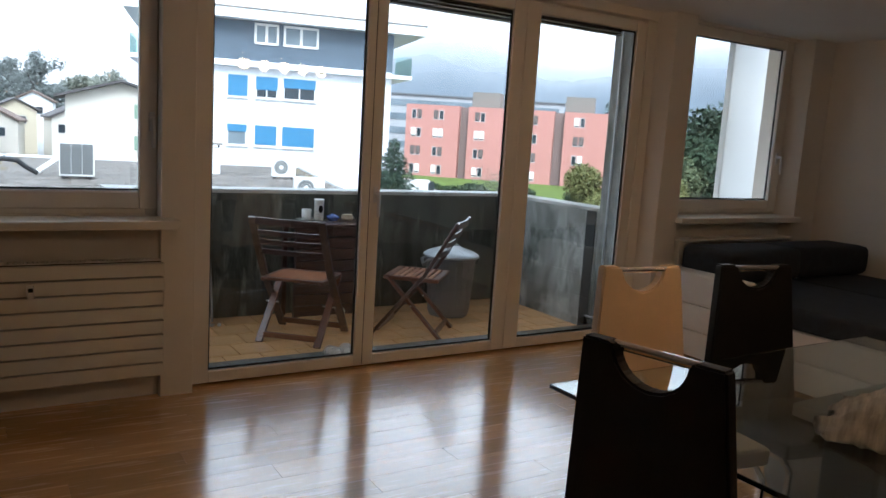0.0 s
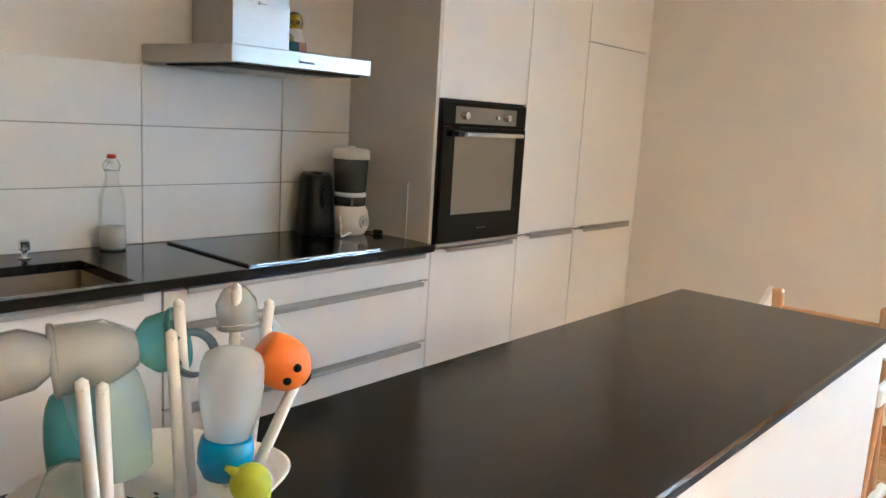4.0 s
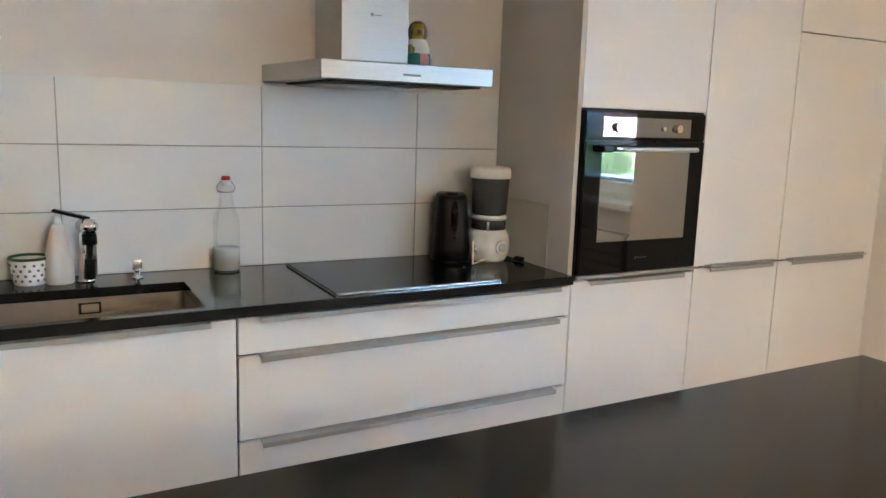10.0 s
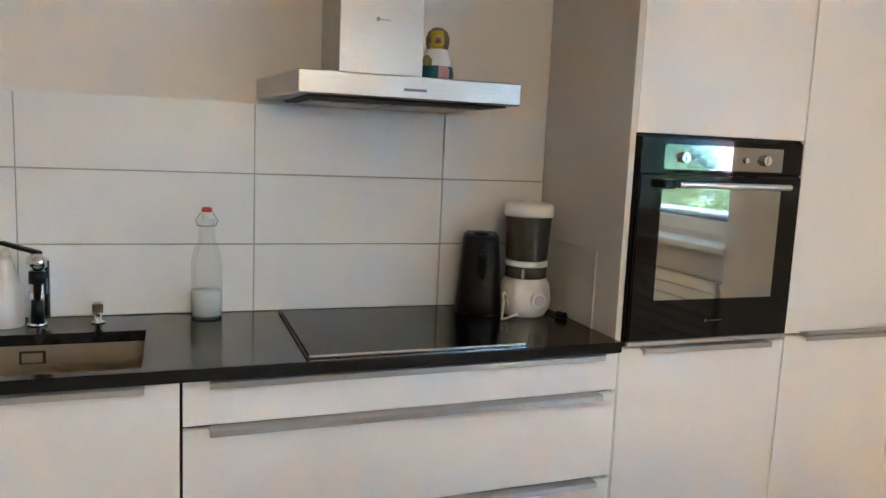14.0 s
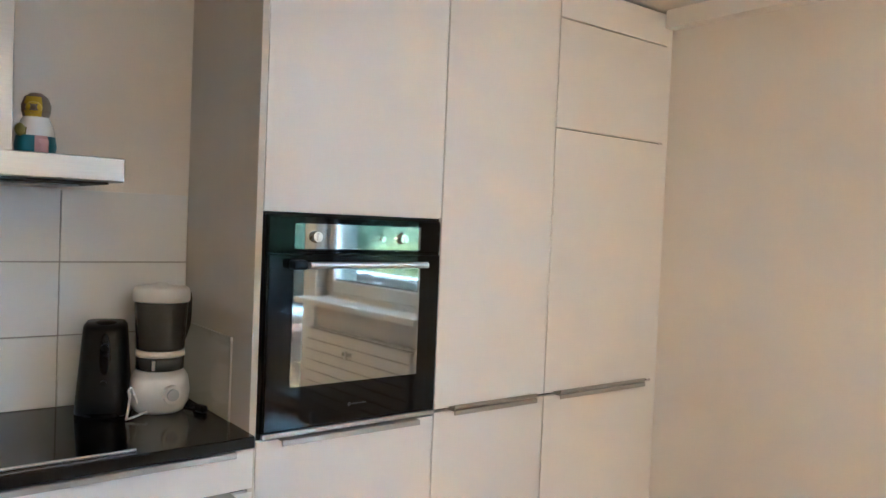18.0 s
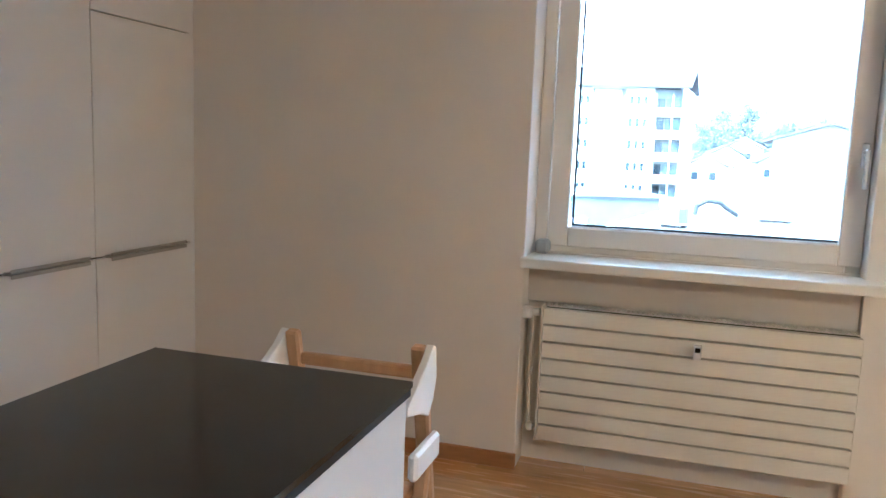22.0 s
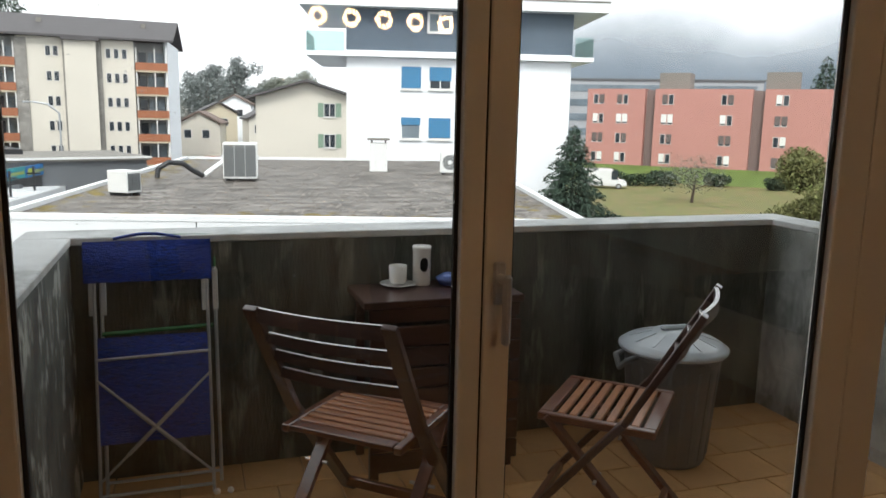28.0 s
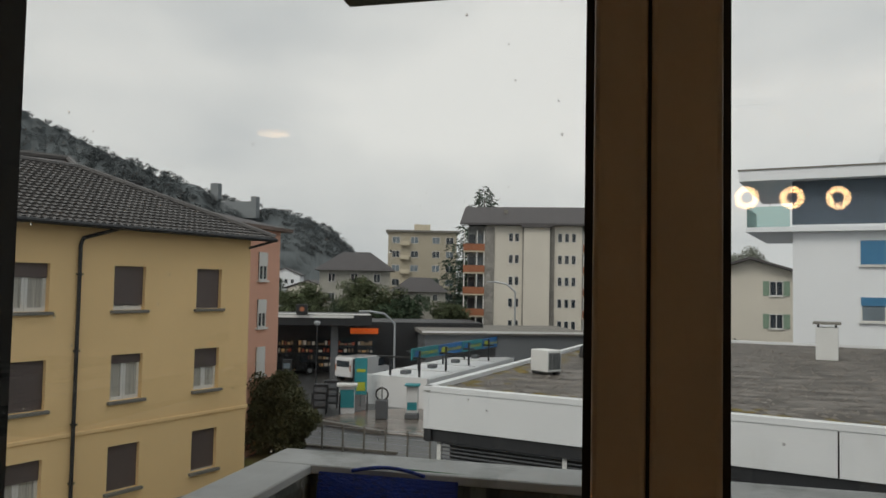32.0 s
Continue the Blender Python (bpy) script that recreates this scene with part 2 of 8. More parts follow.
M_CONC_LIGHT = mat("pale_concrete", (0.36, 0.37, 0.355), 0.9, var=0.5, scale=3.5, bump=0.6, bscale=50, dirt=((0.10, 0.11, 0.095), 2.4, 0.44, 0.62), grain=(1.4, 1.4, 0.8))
M_CAP = mat("parapet_cap", (0.52, 0.53, 0.52), 0.75, var=0.18, scale=4.0, bump=0.3, bscale=70, dirt=((0.25, 0.26, 0.24), 3.0, 0.5, 0.7))
M_TERRA = mat("terracotta_tile", (0.60, 0.35, 0.15), 0.30, var=0.22, scale=5.0, each=0.14, bump=0.15, bscale=60, dirt=((0.26, 0.15, 0.07), 3.0, 0.5, 0.75))
M_TERRAGROUT = mat("balcony_grout", (0.42, 0.26, 0.13), 0.9, var=0.2)
M_STONE = mat("dark_threshold_stone", (0.062, 0.064, 0.060), 0.38, var=1.0, scale=12.0, bump=1.0, bscale=38, dirt=((0.13, 0.135, 0.13), 7.0, 0.52, 0.66))
M_TEAK = mat("stained_hardwood", (0.125, 0.043, 0.020), 0.30, coat=0.6, var=0.25, scale=6.0, grain=(2, 14, 14), bump=0.1, bscale=50)
M_TEAK_DARK = mat("dark_stained_hardwood", (0.055, 0.024, 0.018), 0.34, coat=0.6, var=0.3, scale=6.0, grain=(2, 14, 14))
M_TEAK_WORN = mat("worn_chair_slat", (0.36, 0.15, 0.065), 0.28, coat=0.6, var=0.3, scale=7.0, grain=(2, 16, 16), bump=0.1)
M_BLUE = mat("blue_mesh_fabric", (0.002, 0.034, 0.28), 0.45, var=0.8, scale=45.0, grain=(1, 1, 2.6), bump=1.0, bscale=55)
M_GREEN = mat("green_piping", (0.03, 0.16, 0.06), 0.6)
M_GREYTUBE = mat("grey_painted_tube", (0.42, 0.44, 0.46), 0.35, metal=0.4, var=0.06)
M_BINGREY = mat("grey_plastic_bin", (0.16, 0.165, 0.17), 0.5, var=0.08)
M_GALV = mat("bin_lid_grey", (0.50, 0.54, 0.57), 0.28, var=0.12, scale=12)
M_PORC = mat("white_porcelain", (0.82, 0.81, 0.78), 0.15, var=0.02)
M_LEATHER_BLACK = mat("black_leatherette", (0.008, 0.0075, 0.0075), 0.55, var=0.2, scale=20, spec=0.22, bump=0.2, bscale=160)
M_LEATHER_CREAM = mat("cream_leatherette", (0.66, 0.47, 0.29), 0.5, var=0.05, scale=12, bump=0.2, bscale=160)
M_LEATHER_WHITE = mat("white_leatherette", (0.72, 0.66, 0.58), 0.45, var=0.05, scale=12, bump=0.2, bscale=120)
M_FABRIC_DARK = mat("charcoal_fabric", (0.026, 0.030, 0.040), 0.95, var=0.3, scale=20, bump=0.6, bscale=220)
M_GLASS = glass("clear_pane", (0.98, 0.99, 0.985), 0.0, 1.36)
M_TABLEGLASS = glass("table_glass", (0.75, 0.86, 0.84), 0.0, 1.5)


# ---- mesh helpers ----
def part(name, bm, material, parent=None, label="", smooth=False):
    me = bpy.data.meshes.new(name)
    if smooth:
        for f in bm.faces:
            f.smooth = True
    bm.normal_update()
    bm.to_mesh(me)
    bm.free()
    me.materials.append(material)
    ob = new(name, me)
    ob.parent = parent
    if label:
        tagged(ob, label)
    return ob


def empty(name, loc=(0, 0, 0), rz=0.0, label="", category="", group="", kind=""):
    e = new(name)
    e.empty_display_size = 0.1
    e.location = loc
    e.rotation_euler = (0, 0, radians(rz))
    return tagged(e, label, category, group, kind)


def bx(bm, x0, x1, y0, y1, z0, z1, bev=0.0, m=None, seg=1):
    """Adds a box, bevelled, to bm."""
    r = bmesh.ops.create_cube(bm, size=1)
    v = r["verts"]
    bmesh.ops.scale(bm, vec=(x1 - x0, y1 - y0, z1 - z0), verts=v)
    bmesh.ops.translate(bm, vec=((x0 + x1) / 2, (y0 + y1) / 2, (z0 + z1) / 2), verts=v)
    if m is not None:
        bmesh.ops.transform(bm, matrix=m, verts=v)
    if bev:
        e = list({e for w in v for e in w.link_edges})
        bmesh.ops.bevel(bm, geom=e, offset=bev, segments=seg, affect="EDGES", profile=0.6)
    return bm


def box(*a, **k):
    return bx(bmesh.new(), *a, **k)


def rod(bm, a, b, r0, r1=None, seg=12):
    """Adds a round bar from a to b."""
    a, b = Vector(a), Vector(b)
    d = b - a
    r = bmesh.ops.create_cone(bm, cap_ends=True, segments=seg, radius1=r0, radius2=r0 if r1 is None else r1, depth=d.length)
    q = Vector((0, 0, 1)).rotation_difference(d.normalized())
    bmesh.ops.transform(bm, matrix=Matrix.Translation((a + b) / 2) @ q.to_matrix().to_4x4(), verts=r["verts"])
    return bm


def beam(bm, a, b, w, t, up=(0, 0, 1), bev=0.002):
    """Adds a flat bar from a to b, w wide across up and t thick along it."""
    a, b = Vector(a), Vector(b)
    d = (b - a)
    z = d.normalized()
    u = Vector(up)
    x = u.cross(z)
    x.normalize()
    y = z.cross(x)
    m = Matrix(((x.x, y.x, z.x, 0), (x.y, y.y, z.y, 0), (x.z, y.z, z.z, 0), (0, 0, 0, 1)))
    m = Matrix.Translation((a + b) / 2) @ m
    return bx(bm, -w / 2, w / 2, -t / 2, t / 2, -d.length / 2, d.length / 2, bev=bev, m=m)


def turned(bm, profile, seg=24, at=(0, 0, 0), cap=True):
    """Adds a lathe shape from (radius, height) pairs."""
    rings = []
    for r, h in profile:
        rings.append([bm.verts.new((at[0] + r * math.cos(2 * math.pi * i / seg), at[1] + r * math.sin(2 * math.pi * i / seg), at[2] + h)) for i in range(seg)])
    for a, b in zip(rings, rings[1:]):
        for i in range(seg):
            bm.faces.new((a[i], a[(i + 1) % seg], b[(i + 1) % seg], b[i]))
    if cap:
        bm.faces.new(rings[0][::-1])
        bm.faces.new(rings[-1])
    return bm


def tube(bm, pts, r, seg=8):
    for a, b in zip(pts, pts[1:]):
        rod(bm, a, b, r, seg=seg)
    for p in pts[1:-1]:
        q = bmesh.ops.create_icosphere(bm, subdivisions=1, radius=r * 1.02)
        bmesh.ops.translate(bm, vec=p, verts=q["verts"])
    return bm


def ball(bm, c, r, sx=1, sy=1, sz=1, sub=2):
    q = bmesh.ops.create_icosphere(bm, subdivisions=sub, radius=r)
    bmesh.ops.scale(bm, vec=(sx, sy, sz), verts=q["verts"])
    bmesh.ops.translate(bm, vec=c, verts=q["verts"])
    return bm


def prism(bm, pts, z0, z1):
    """Adds an upright prism over the outline pts."""
    lo = [bm.verts.new((x, y, z0)) for x, y in pts]
    hi = [bm.verts.new((x, y, z1)) for x, y in pts]
    n = len(pts)
    bm.faces.new(lo[::-1])
    bm.faces.new(hi)
    for i in range(n):
        bm.faces.new((lo[i], lo[(i + 1) % n], hi[(i + 1) % n], hi[i]))
    bmesh.ops.recalc_face_normals(bm, faces=bm.faces)
    return bm


def structure(name, bm, material, label, category="wall"):
    return tagged(part(name, bm, material), label, category, kind="structure")


# ---- the room ----
ZC, YF, XR, YB = 2.36, 0.20, 8.70, -9.0
floor = structure("floor", box(-0.2, XR + 0.2, YB - 0.2, 0.34, -0.14, -0.012), M_GAP, "dark screed bed under the oak parquet floor", "floor")
structure("ceiling", box(-0.2, XR + 0.2, YB - 0.2, 0.45, ZC, ZC + 0.2), M_CEIL, "white plastered ceiling of the living room", "ceiling")
structure("wall_west", box(-0.2, 0.0, YB - 0.2, 0.45, -0.1, ZC), M_WALL, "cream plastered wall behind the kitchen units")
structure("wall_east", box(XR, XR + 0.2, YB - 0.2, 0.45, -0.1, ZC), M_WALL, "cream plastered side wall by the sofa")
# Unseen closing wall, put far back so the panes mirror a dimmer room.
structure("wall_south", box(0.0, XR, YB - 0.2, YB, -0.1, ZC), M_WALL, "unseen cream plastered rear wall added to close the living room")
structure("wall_north", box(0.0, 2.113, 0.0, 0.45, -0.1, ZC, bev=0.004), M_WALL, "cream plastered wall between tall cabinets and window")
structure("wall_north_pier", box(6.80, 7.02, 0.02, 0.45, -0.1, ZC, bev=0.004), M_WALL, "plastered pier between balcony door and side window")
structure("wall_north_end", box(8.42, XR, 0.02, 0.45, -0.1, ZC, bev=0.004), M_WALL, "plastered wall end beside the side window")
structure("lintel_window", box(2.113, 3.56, 0.15, 0.45, 2.26, ZC), M_FRAME, "painted lintel above the window", "lintel")
structure("lintel_doors", box(3.56, 6.80, 0.15, 0.45, 2.30, ZC), M_FRAME, "painted lintel and blind box above the balcony doors", "lintel")
structure("lintel_side", box(7.02, 8.42, 0.15, 0.45, 2.34, ZC), M_FRAME, "painted lintel above the side window", "lintel")
structure("ceiling_beam", box(0.53, 2.113, -0.06, -0.001, 2.29, ZC), M_CEIL, "shallow ceiling beam above the window wall", "beam")
structure("niche_back", box(2.113, 3.40, 0.15, 0.45, -0.1, 0.87), M_FRAME, "painted recess behind the radiator", "wall")
structure("niche_side", box(3.402, 3.565, 0.10, 0.285, -0.1, 2.26, bev=0.003), M_FRAME, "painted post between window and balcony door", "post")
structure("window_pier_outer", box(3.402, 3.565, 0.2855, 0.45, -0.1, 2.26), M_CONC, "dark concrete outer half of the window post", "pier")
structure("side_parapet", box(7.02, 8.42, 0.15, 0.45, -0.1, 0.90), M_FRAME, "painted wall below the side window", "wall")
structure("baseboard", box(0.54, 2.118, -0.014, 0.0, 0.0, 0.07, bev=0.003), M_BASEWOOD, "brown wooden skirting board along the wall", "skirting")
structure("baseboard_east", box(XR - 0.014, XR, YB, 0.0, 0.0, 0.07, bev=0.003), M_BASEWOOD, "brown wooden skirting board along the side wall", "skirting")


def frame_bars(parent, x0, x1, z0, z1, w, y0, y1, label=""):
    """Four bars of a frame round x0..x1, z0..z1, w wide."""
    part("frame_bar", box(x0, x0 + w, y0, y1, z0, z1, bev=0.005), M_FRAME, parent)
    part("frame_bar", box(x1 - w, x1, y0, y1, z0, z1, bev=0.005), M_FRAME, parent)
    part("frame_bar", box(x0 + w, x1 - w, y0, y1, z0, z0 + w, bev=0.005), M_FRAME, parent)
    part("frame_bar", box(x0 + w, x1 - w, y0, y1, z1 - w, z1, bev=0.005), M_FRAME, parent)


def pane_with_beads(parent, x0, x1, z0, z1, y):
    """A pane with its black gasket and bright bead all round."""
    p = part("pane", box(x0, x1, y + 0.0135, y + 0.0178, z0, z1), M_GLASS, parent, "clear double-glazed pane with drops of rain")
    p.visible_shadow = False
    i_ = part("inner_pane", box(x0, x1, -0.002, 0.002, z0, z1, m=Matrix.Translation((0, y + 0.0065, 0)) @ Matrix.Translation(((x0 + x1) / 2, 0, (z0 + z1) / 2)) @ Matrix.Rotation(0.0012, 4, "Z") @ Matrix.Rotation(-0.0008, 4, "X") @ Matrix.Translation((-(x0 + x1) / 2, 0, -(z0 + z1) / 2))), M_GLASS, parent)
    i_.visible_shadow = False
    g = bmesh.new()
    t = 0.009
    for a in ((x0, x0 + t, z0, z1), (x1 - t, x1, z0, z1), (x0 + t, x1 - t, z0, z0 + t), (x0 + t, x1 - t, z1 - t, z1)):
        bx(g, a[0], a[1], y - 0.002, y + 0.011, a[2], a[3])
    part("gasket", g, M_GASKET, parent, "black rubber glazing gasket")
    b = bmesh.new()
    bx(b, x0, x1, y - 0.012, y + 0.010, z0 - 0.013, z0 - 0.001, bev=0.002)
    part("bead", b, M_ALU, parent, "pale aluminium glazing bead")


def lever(parent, x, y, z, material=None, flip=1):
    material = material or M_ALU
    h = part("handle_plate", box(x - 0.014, x + 0.014, y - 0.012, y, z - 0.02, z + 0.075, bev=0.004), material, parent)
    b = bmesh.new()
    rod(b, (x, y - 0.01, z + 0.04), (x, y - 0.05, z + 0.04), 0.010)
    bx(b, x - 0.010, x + 0.010, y - 0.060, y - 0.044, z - 0.10, z + 0.055, bev=0.006)
    part("handle", b, material, h, "brushed metal window handle")


# kitchen window
win = tagged(empty("window_1"), "white framed kitchen window, closed, above the radiator", "window", kind="structure")
frame_bars(win, 2.1125, 3.402, 0.925, 2.262, 0.055, 0.205, 0.28)
frame_bars(win, 2.172, 3.400, 0.955, 2.24, 0.085, 0.190, 0.240)
pane_with_beads(win, 2.270, 3.335, 1.045, 2.165, 0.212)
lever(win, 3.372, 0.190, 1.36)
part("catch", box(2.13, 2.19, 0.12, 0.19, 0.925, 0.985, bev=0.012), M_GREYTUBE, win, "grey hinge cover in the corner")
part("blind_box", box(2.175, 3.40, 0.28, 0.36, 2.16, 2.26), M_BLACKPL, win)
sill = structure("window_sill", box(2.098, 3.47, -0.03, 0.188, 0.880, 0.922, bev=0.008, seg=2), M_SILL, "white painted window sill above the radiator", "sill")
structure("window_base", box(2.1135, 3.4015, 0.1895, 0.30, 0.871, 0.9275), M_FRAME, "painted window board joint under the frame", "wall")
# Darker than the frame paint: the shade under the sill is in its colour.
structure("niche_panel", box(2.113, 3.40, 0.120, 0.149, 0.72, 0.879), M_CARCASS, "recess panel under the sill, shade put into its darker colour", "panel")

# radiator
rad = empty("radiator", (2.2, 0.03, 0.13), 0, "cream enamelled flat panel radiator with horizontal ribs below the window", "radiator")
n_rib = 8
for i in range(n_rib):
    z0 = 0.005 + i * 0.0725
    part("rib", box(0.0, 1.205, 0.0, 0.035, z0, z0 + 0.0645, bev=0.002), M_RAD, rad)
part("back", box(0.004, 1.20, 0.036, 0.07, 0.004, 0.575), M_GAP, rad)
part("side_cover", box(-0.012, -0.001, 0.0, 0.09, 0.0, 0.585, bev=0.003), M_RAD, rad)
g = bmesh.new()
for i in range(60):
    bx(g, 0.02 + i * 0.0197, 0.032 + i * 0.0197, 0.02, 0.075, 0.584, 0.589)
part("grille", g, M_RAD, rad)
b = bmesh.new()
rod(b, (0.62, 0.0, 0.47), (0.62, -0.035, 0.47), 0.016)
bx(b, 0.605, 0.635, -0.05, -0.033, 0.44, 0.50, bev=0.004)
part("meter", b, M_WHITEPL, rad, "small heat meter with a dark window")
part("meter_window", box(0.61, 0.63, -0.053, -0.051, 0.472, 0.49), M_BLACKPL, rad)
v = bmesh.new()
rod(v, (-0.06, 0.03, 0.555), (-0.02, 0.03, 0.555), 0.016)
turned(v, [(0.02, 0), (0.026, 0.006), (0.026, 0.045), (0.02, 0.05)], 14, (-0.075, 0.01, 0.53))
part("valve", v, M_WHITEPL, rad, "white thermostatic valve")
p = bmesh.new()
tube(p, [(-0.05, 0.04, 0.54), (-0.05, 0.04, 0.05), (0.0, 0.04, 0.05)], 0.009)
ball(p, (-0.04, 0.03, 0.05), 0.02)
part("pipe", p, M_RAD, rad)

# balcony doors
doors = tagged(empty("door_1"), "wide white framed glazed balcony doors with three tall panes", "balcony door", kind="structure")
DZ0, DZ1 = 0.0, 2.30
LEAF = [(3.575, 4.583, 3.669, 4.531), (4.586, 5.632, 4.653, 5.535), (5.635, 6.70, 5.748, 6.610)]
part("door_frame", box(3.566, 3.60, 0.241, 0.33, 0, DZ1), M_FRAME, doors)
part("door_frame", box(6.702, 6.80, 0.185, 0.33, 0, DZ1, bev=0.004), M_FRAME, doors)
part("door_frame", box(3.60, 6.702, 0.241, 0.33, 2.265, DZ1), M_FRAME, doors)
part("threshold", box(3.566, 6.702, 0.235, 0.36, -0.012, 0.03), M_STONE, doors)
for i, (a, b_, ga, gb) in enumerate(LEAF):
    leaf = part("door_leaf" if i < 2 else "fixed_leaf", box(a, ga, 0.190, 0.240, 0.012, 2.28, bev=0.006, seg=2), M_FRAME, doors)
    part("stile", box(gb, b_, 0.190, 0.240, 0.012, 2.28, bev=0.006, seg=2), M_FRAME, leaf)
    part("rail", box(ga, gb, 0.192, 0.240, 0.012, 0.078, bev=0.004), M_FRAME, leaf)
    part("rail", box(ga, gb, 0.192, 0.240, 2.215, 2.28, bev=0.004), M_FRAME, leaf)
    pane_with_beads(leaf, ga, gb, 0.080, 2.213, 0.212)
lever(doors, 4.62, 0.190, 1.015)
part("weather_strip", box(4.5832, 4.5865, 0.193, 0.22, 0.02, 2.27), M_GASKET, doors)
blind = bmesh.new()
for i in range(5):
    bx(blind, 3.64, 6.56, 0.30 + 0.004 * i, 0.345 + 0.004 * i, 2.185 + 0.022 * i, 2.20 + 0.022 * i)
structure("roller_blind", blind, M_BLACKPL, "dark raised outside slat blind above the doors", "blind")

# side window
win2 = tagged(empty("window_2"), "white framed side window above the sofa, closed", "window", kind="structure")
frame_bars(win2, 7.02, 8.42, 0.93, 2.36, 0.055, 0.205, 0.28)
frame_bars(win2, 7.07, 8.37, 0.965, 2.34, 0.075, 0.190, 0.240)
pane_with_beads(win2, 7.145, 8.28, 1.045, 2.265, 0.212)
lever(win2, 8.33, 0.190, 1.36)
structure("window_base_side", box(7.0205, 8.4195, 0.1895, 0.30, 0.9005, 0.9265), M_FRAME, "painted joint under the side window frame", "wall")
structure("window_sill_side", box(7.0, 8.44, -0.04, 0.188, 0.882, 0.924, bev=0.006), M_SILL, "white painted sill of the side window", "sill")
rad2 = empty("radiator", (7.12, -0.02, 0.13), 0, "cream flat panel radiator behind the sofa", "radiator")
for i in range(8):
    part("rib", box(0.0, 1.2, 0.0, 0.035, 0.005 + i * 0.0725, 0.0735 + i * 0.0725, bev=0.004), M_RAD, rad2)
part("cover", box(-0.10, 1.25, -0.005, 0.13, 0.612, 0.632, bev=0.004), M_RAD, rad2)
part("side_cover", box(-0.10, -0.02, 0.0, 0.12, 0.0, 0.611, bev=0.004), M_RAD, rad2)


# ---- kitchen ----
XFR, XD = 0.525, 0.507


def bar_handle(parent, y0, y1, z, drop=0.012):
    """A long steel edge pull, lip forward and down."""
    h = bmesh.new()
    bx(h, XD, XFR + 0.034, y0, y1, z, z + 0.004, bev=0.001)
    bx(h, XFR + 0.031, XFR + 0.035, y0, y1, z - drop, z + 0.003, bev=0.001)
    return part("handle", h, M_STEEL_H, parent, "long brushed steel edge pull")


def front(parent, name, y0, y1, z0, z1, gap=0.0014):
    return part(name, box(XD, XFR, y0 + gap, y1 - gap, z0 + gap, z1 - gap, bev=0.0012), M_FRONT, parent)


def cabinet(y0, y1, z0, z1, label, name="base_cabinet"):
    c = empty(name, (0, 0, 0), 0, label, "cabinet")
    part("carcass", box(0.002, XD - 0.002, y0, y1, z0, z1), M_GAP, c)
    return c


CTOP = 0.89
# sink unit, dishwasher and drawers
c = cabinet(-4.246, -3.635, 0.1, 0.857, "white built-in dishwasher front with steel handle", "dishwasher")
part("control_strip", box(XD, XFR + 0.004, -4.240, -3.640, 0.79, 0.845, bev=0.003), M_STEEL, c, "brushed steel control strip")
part("door", box(XD, XFR, -4.240, -3.640, 0.10, 0.765, bev=0.002), M_FRONT, c)
bar_handle(c, -4.20, -3.69, 0.77)
c = cabinet(-3.632, -2.966, 0.1, 0.66, "white sink cabinet with a wide door", "sink_cabinet")
front(c, "door", -3.632, -2.966, 0.10, 0.848)
bar_handle(c, -3.553, -3.043, 0.848)
c = cabinet(-2.962, -1.752, 0.1, 0.857, "wide white drawer unit below the hob", "drawer_cabinet")
for z0, z1 in ((0.736, 0.848), (0.472, 0.730), (0.10, 0.466)):
    d = front(c, "drawer", -2.962, -1.752, z0, z1)
    bar_handle(d, -2.90, -1.815, z1 + 0.001)
for y0, y1 in ((-4.246, -3.63), (-3.63, -2.964), (-2.964, -1.75), (-1.748, -0.03)):
    structure("plinth", box(0.40, 0.42, y0, y1, 0.0, 0.098), M_GAP, "dark recessed kitchen plinth", "plinth")

# tall units
tall = cabinet(-1.748, -1.146, 0.1, ZC - 0.01, "tall white oven housing with a built-in oven", "oven_cabinet")
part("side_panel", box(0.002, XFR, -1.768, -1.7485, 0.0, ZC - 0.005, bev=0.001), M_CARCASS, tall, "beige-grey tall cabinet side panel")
front(tall, "door", -1.748, -1.146, 1.486, 2.21)
front(tall, "door", -1.748, -1.146, 2.21, ZC - 0.012)
d = front(tall, "drawer", -1.748, -1.146, 0.10, 0.862)
bar_handle(d, -1.684, -1.222, 0.861)
t2 = cabinet(-1.142, -0.652, 0.1, ZC - 0.01, "tall white larder cabinet with steel edge pulls", "tall_cabinet")
d = front(t2, "door", -1.144, -0.651, 0.878, ZC - 0.012)
d2 = front(t2, "door", -1.144, -0.651, 0.10, 0.872)
bar_handle(d2, -1.085, -0.715, 0.873)
bar_handle(d, -1.085, -0.715, 0.880, drop=-0.014)
t3 = cabinet(-0.648, -0.03, 0.1, ZC - 0.01, "tall white fridge cabinet with steel edge pulls", "tall_cabinet")
d = front(t3, "door", -0.649, -0.034, 0.878, 1.8295)
front(t3, "door", -0.649, -0.034, 1.8315, 2.2185)
front(t3, "door", -0.649, -0.034, 2.2200, ZC - 0.012)
d2 = front(t3, "door", -0.649, -0.034, 0.10, 0.872)
bar_handle(d2, -0.600, -0.115, 0.873)
bar_handle(d, -0.600, -0.115, 0.880, drop=-0.014)
part("filler", box(0.002, XFR - 0.004, -0.0335, -0.001, 0.0, ZC - 0.005), M_FRONT, t3)

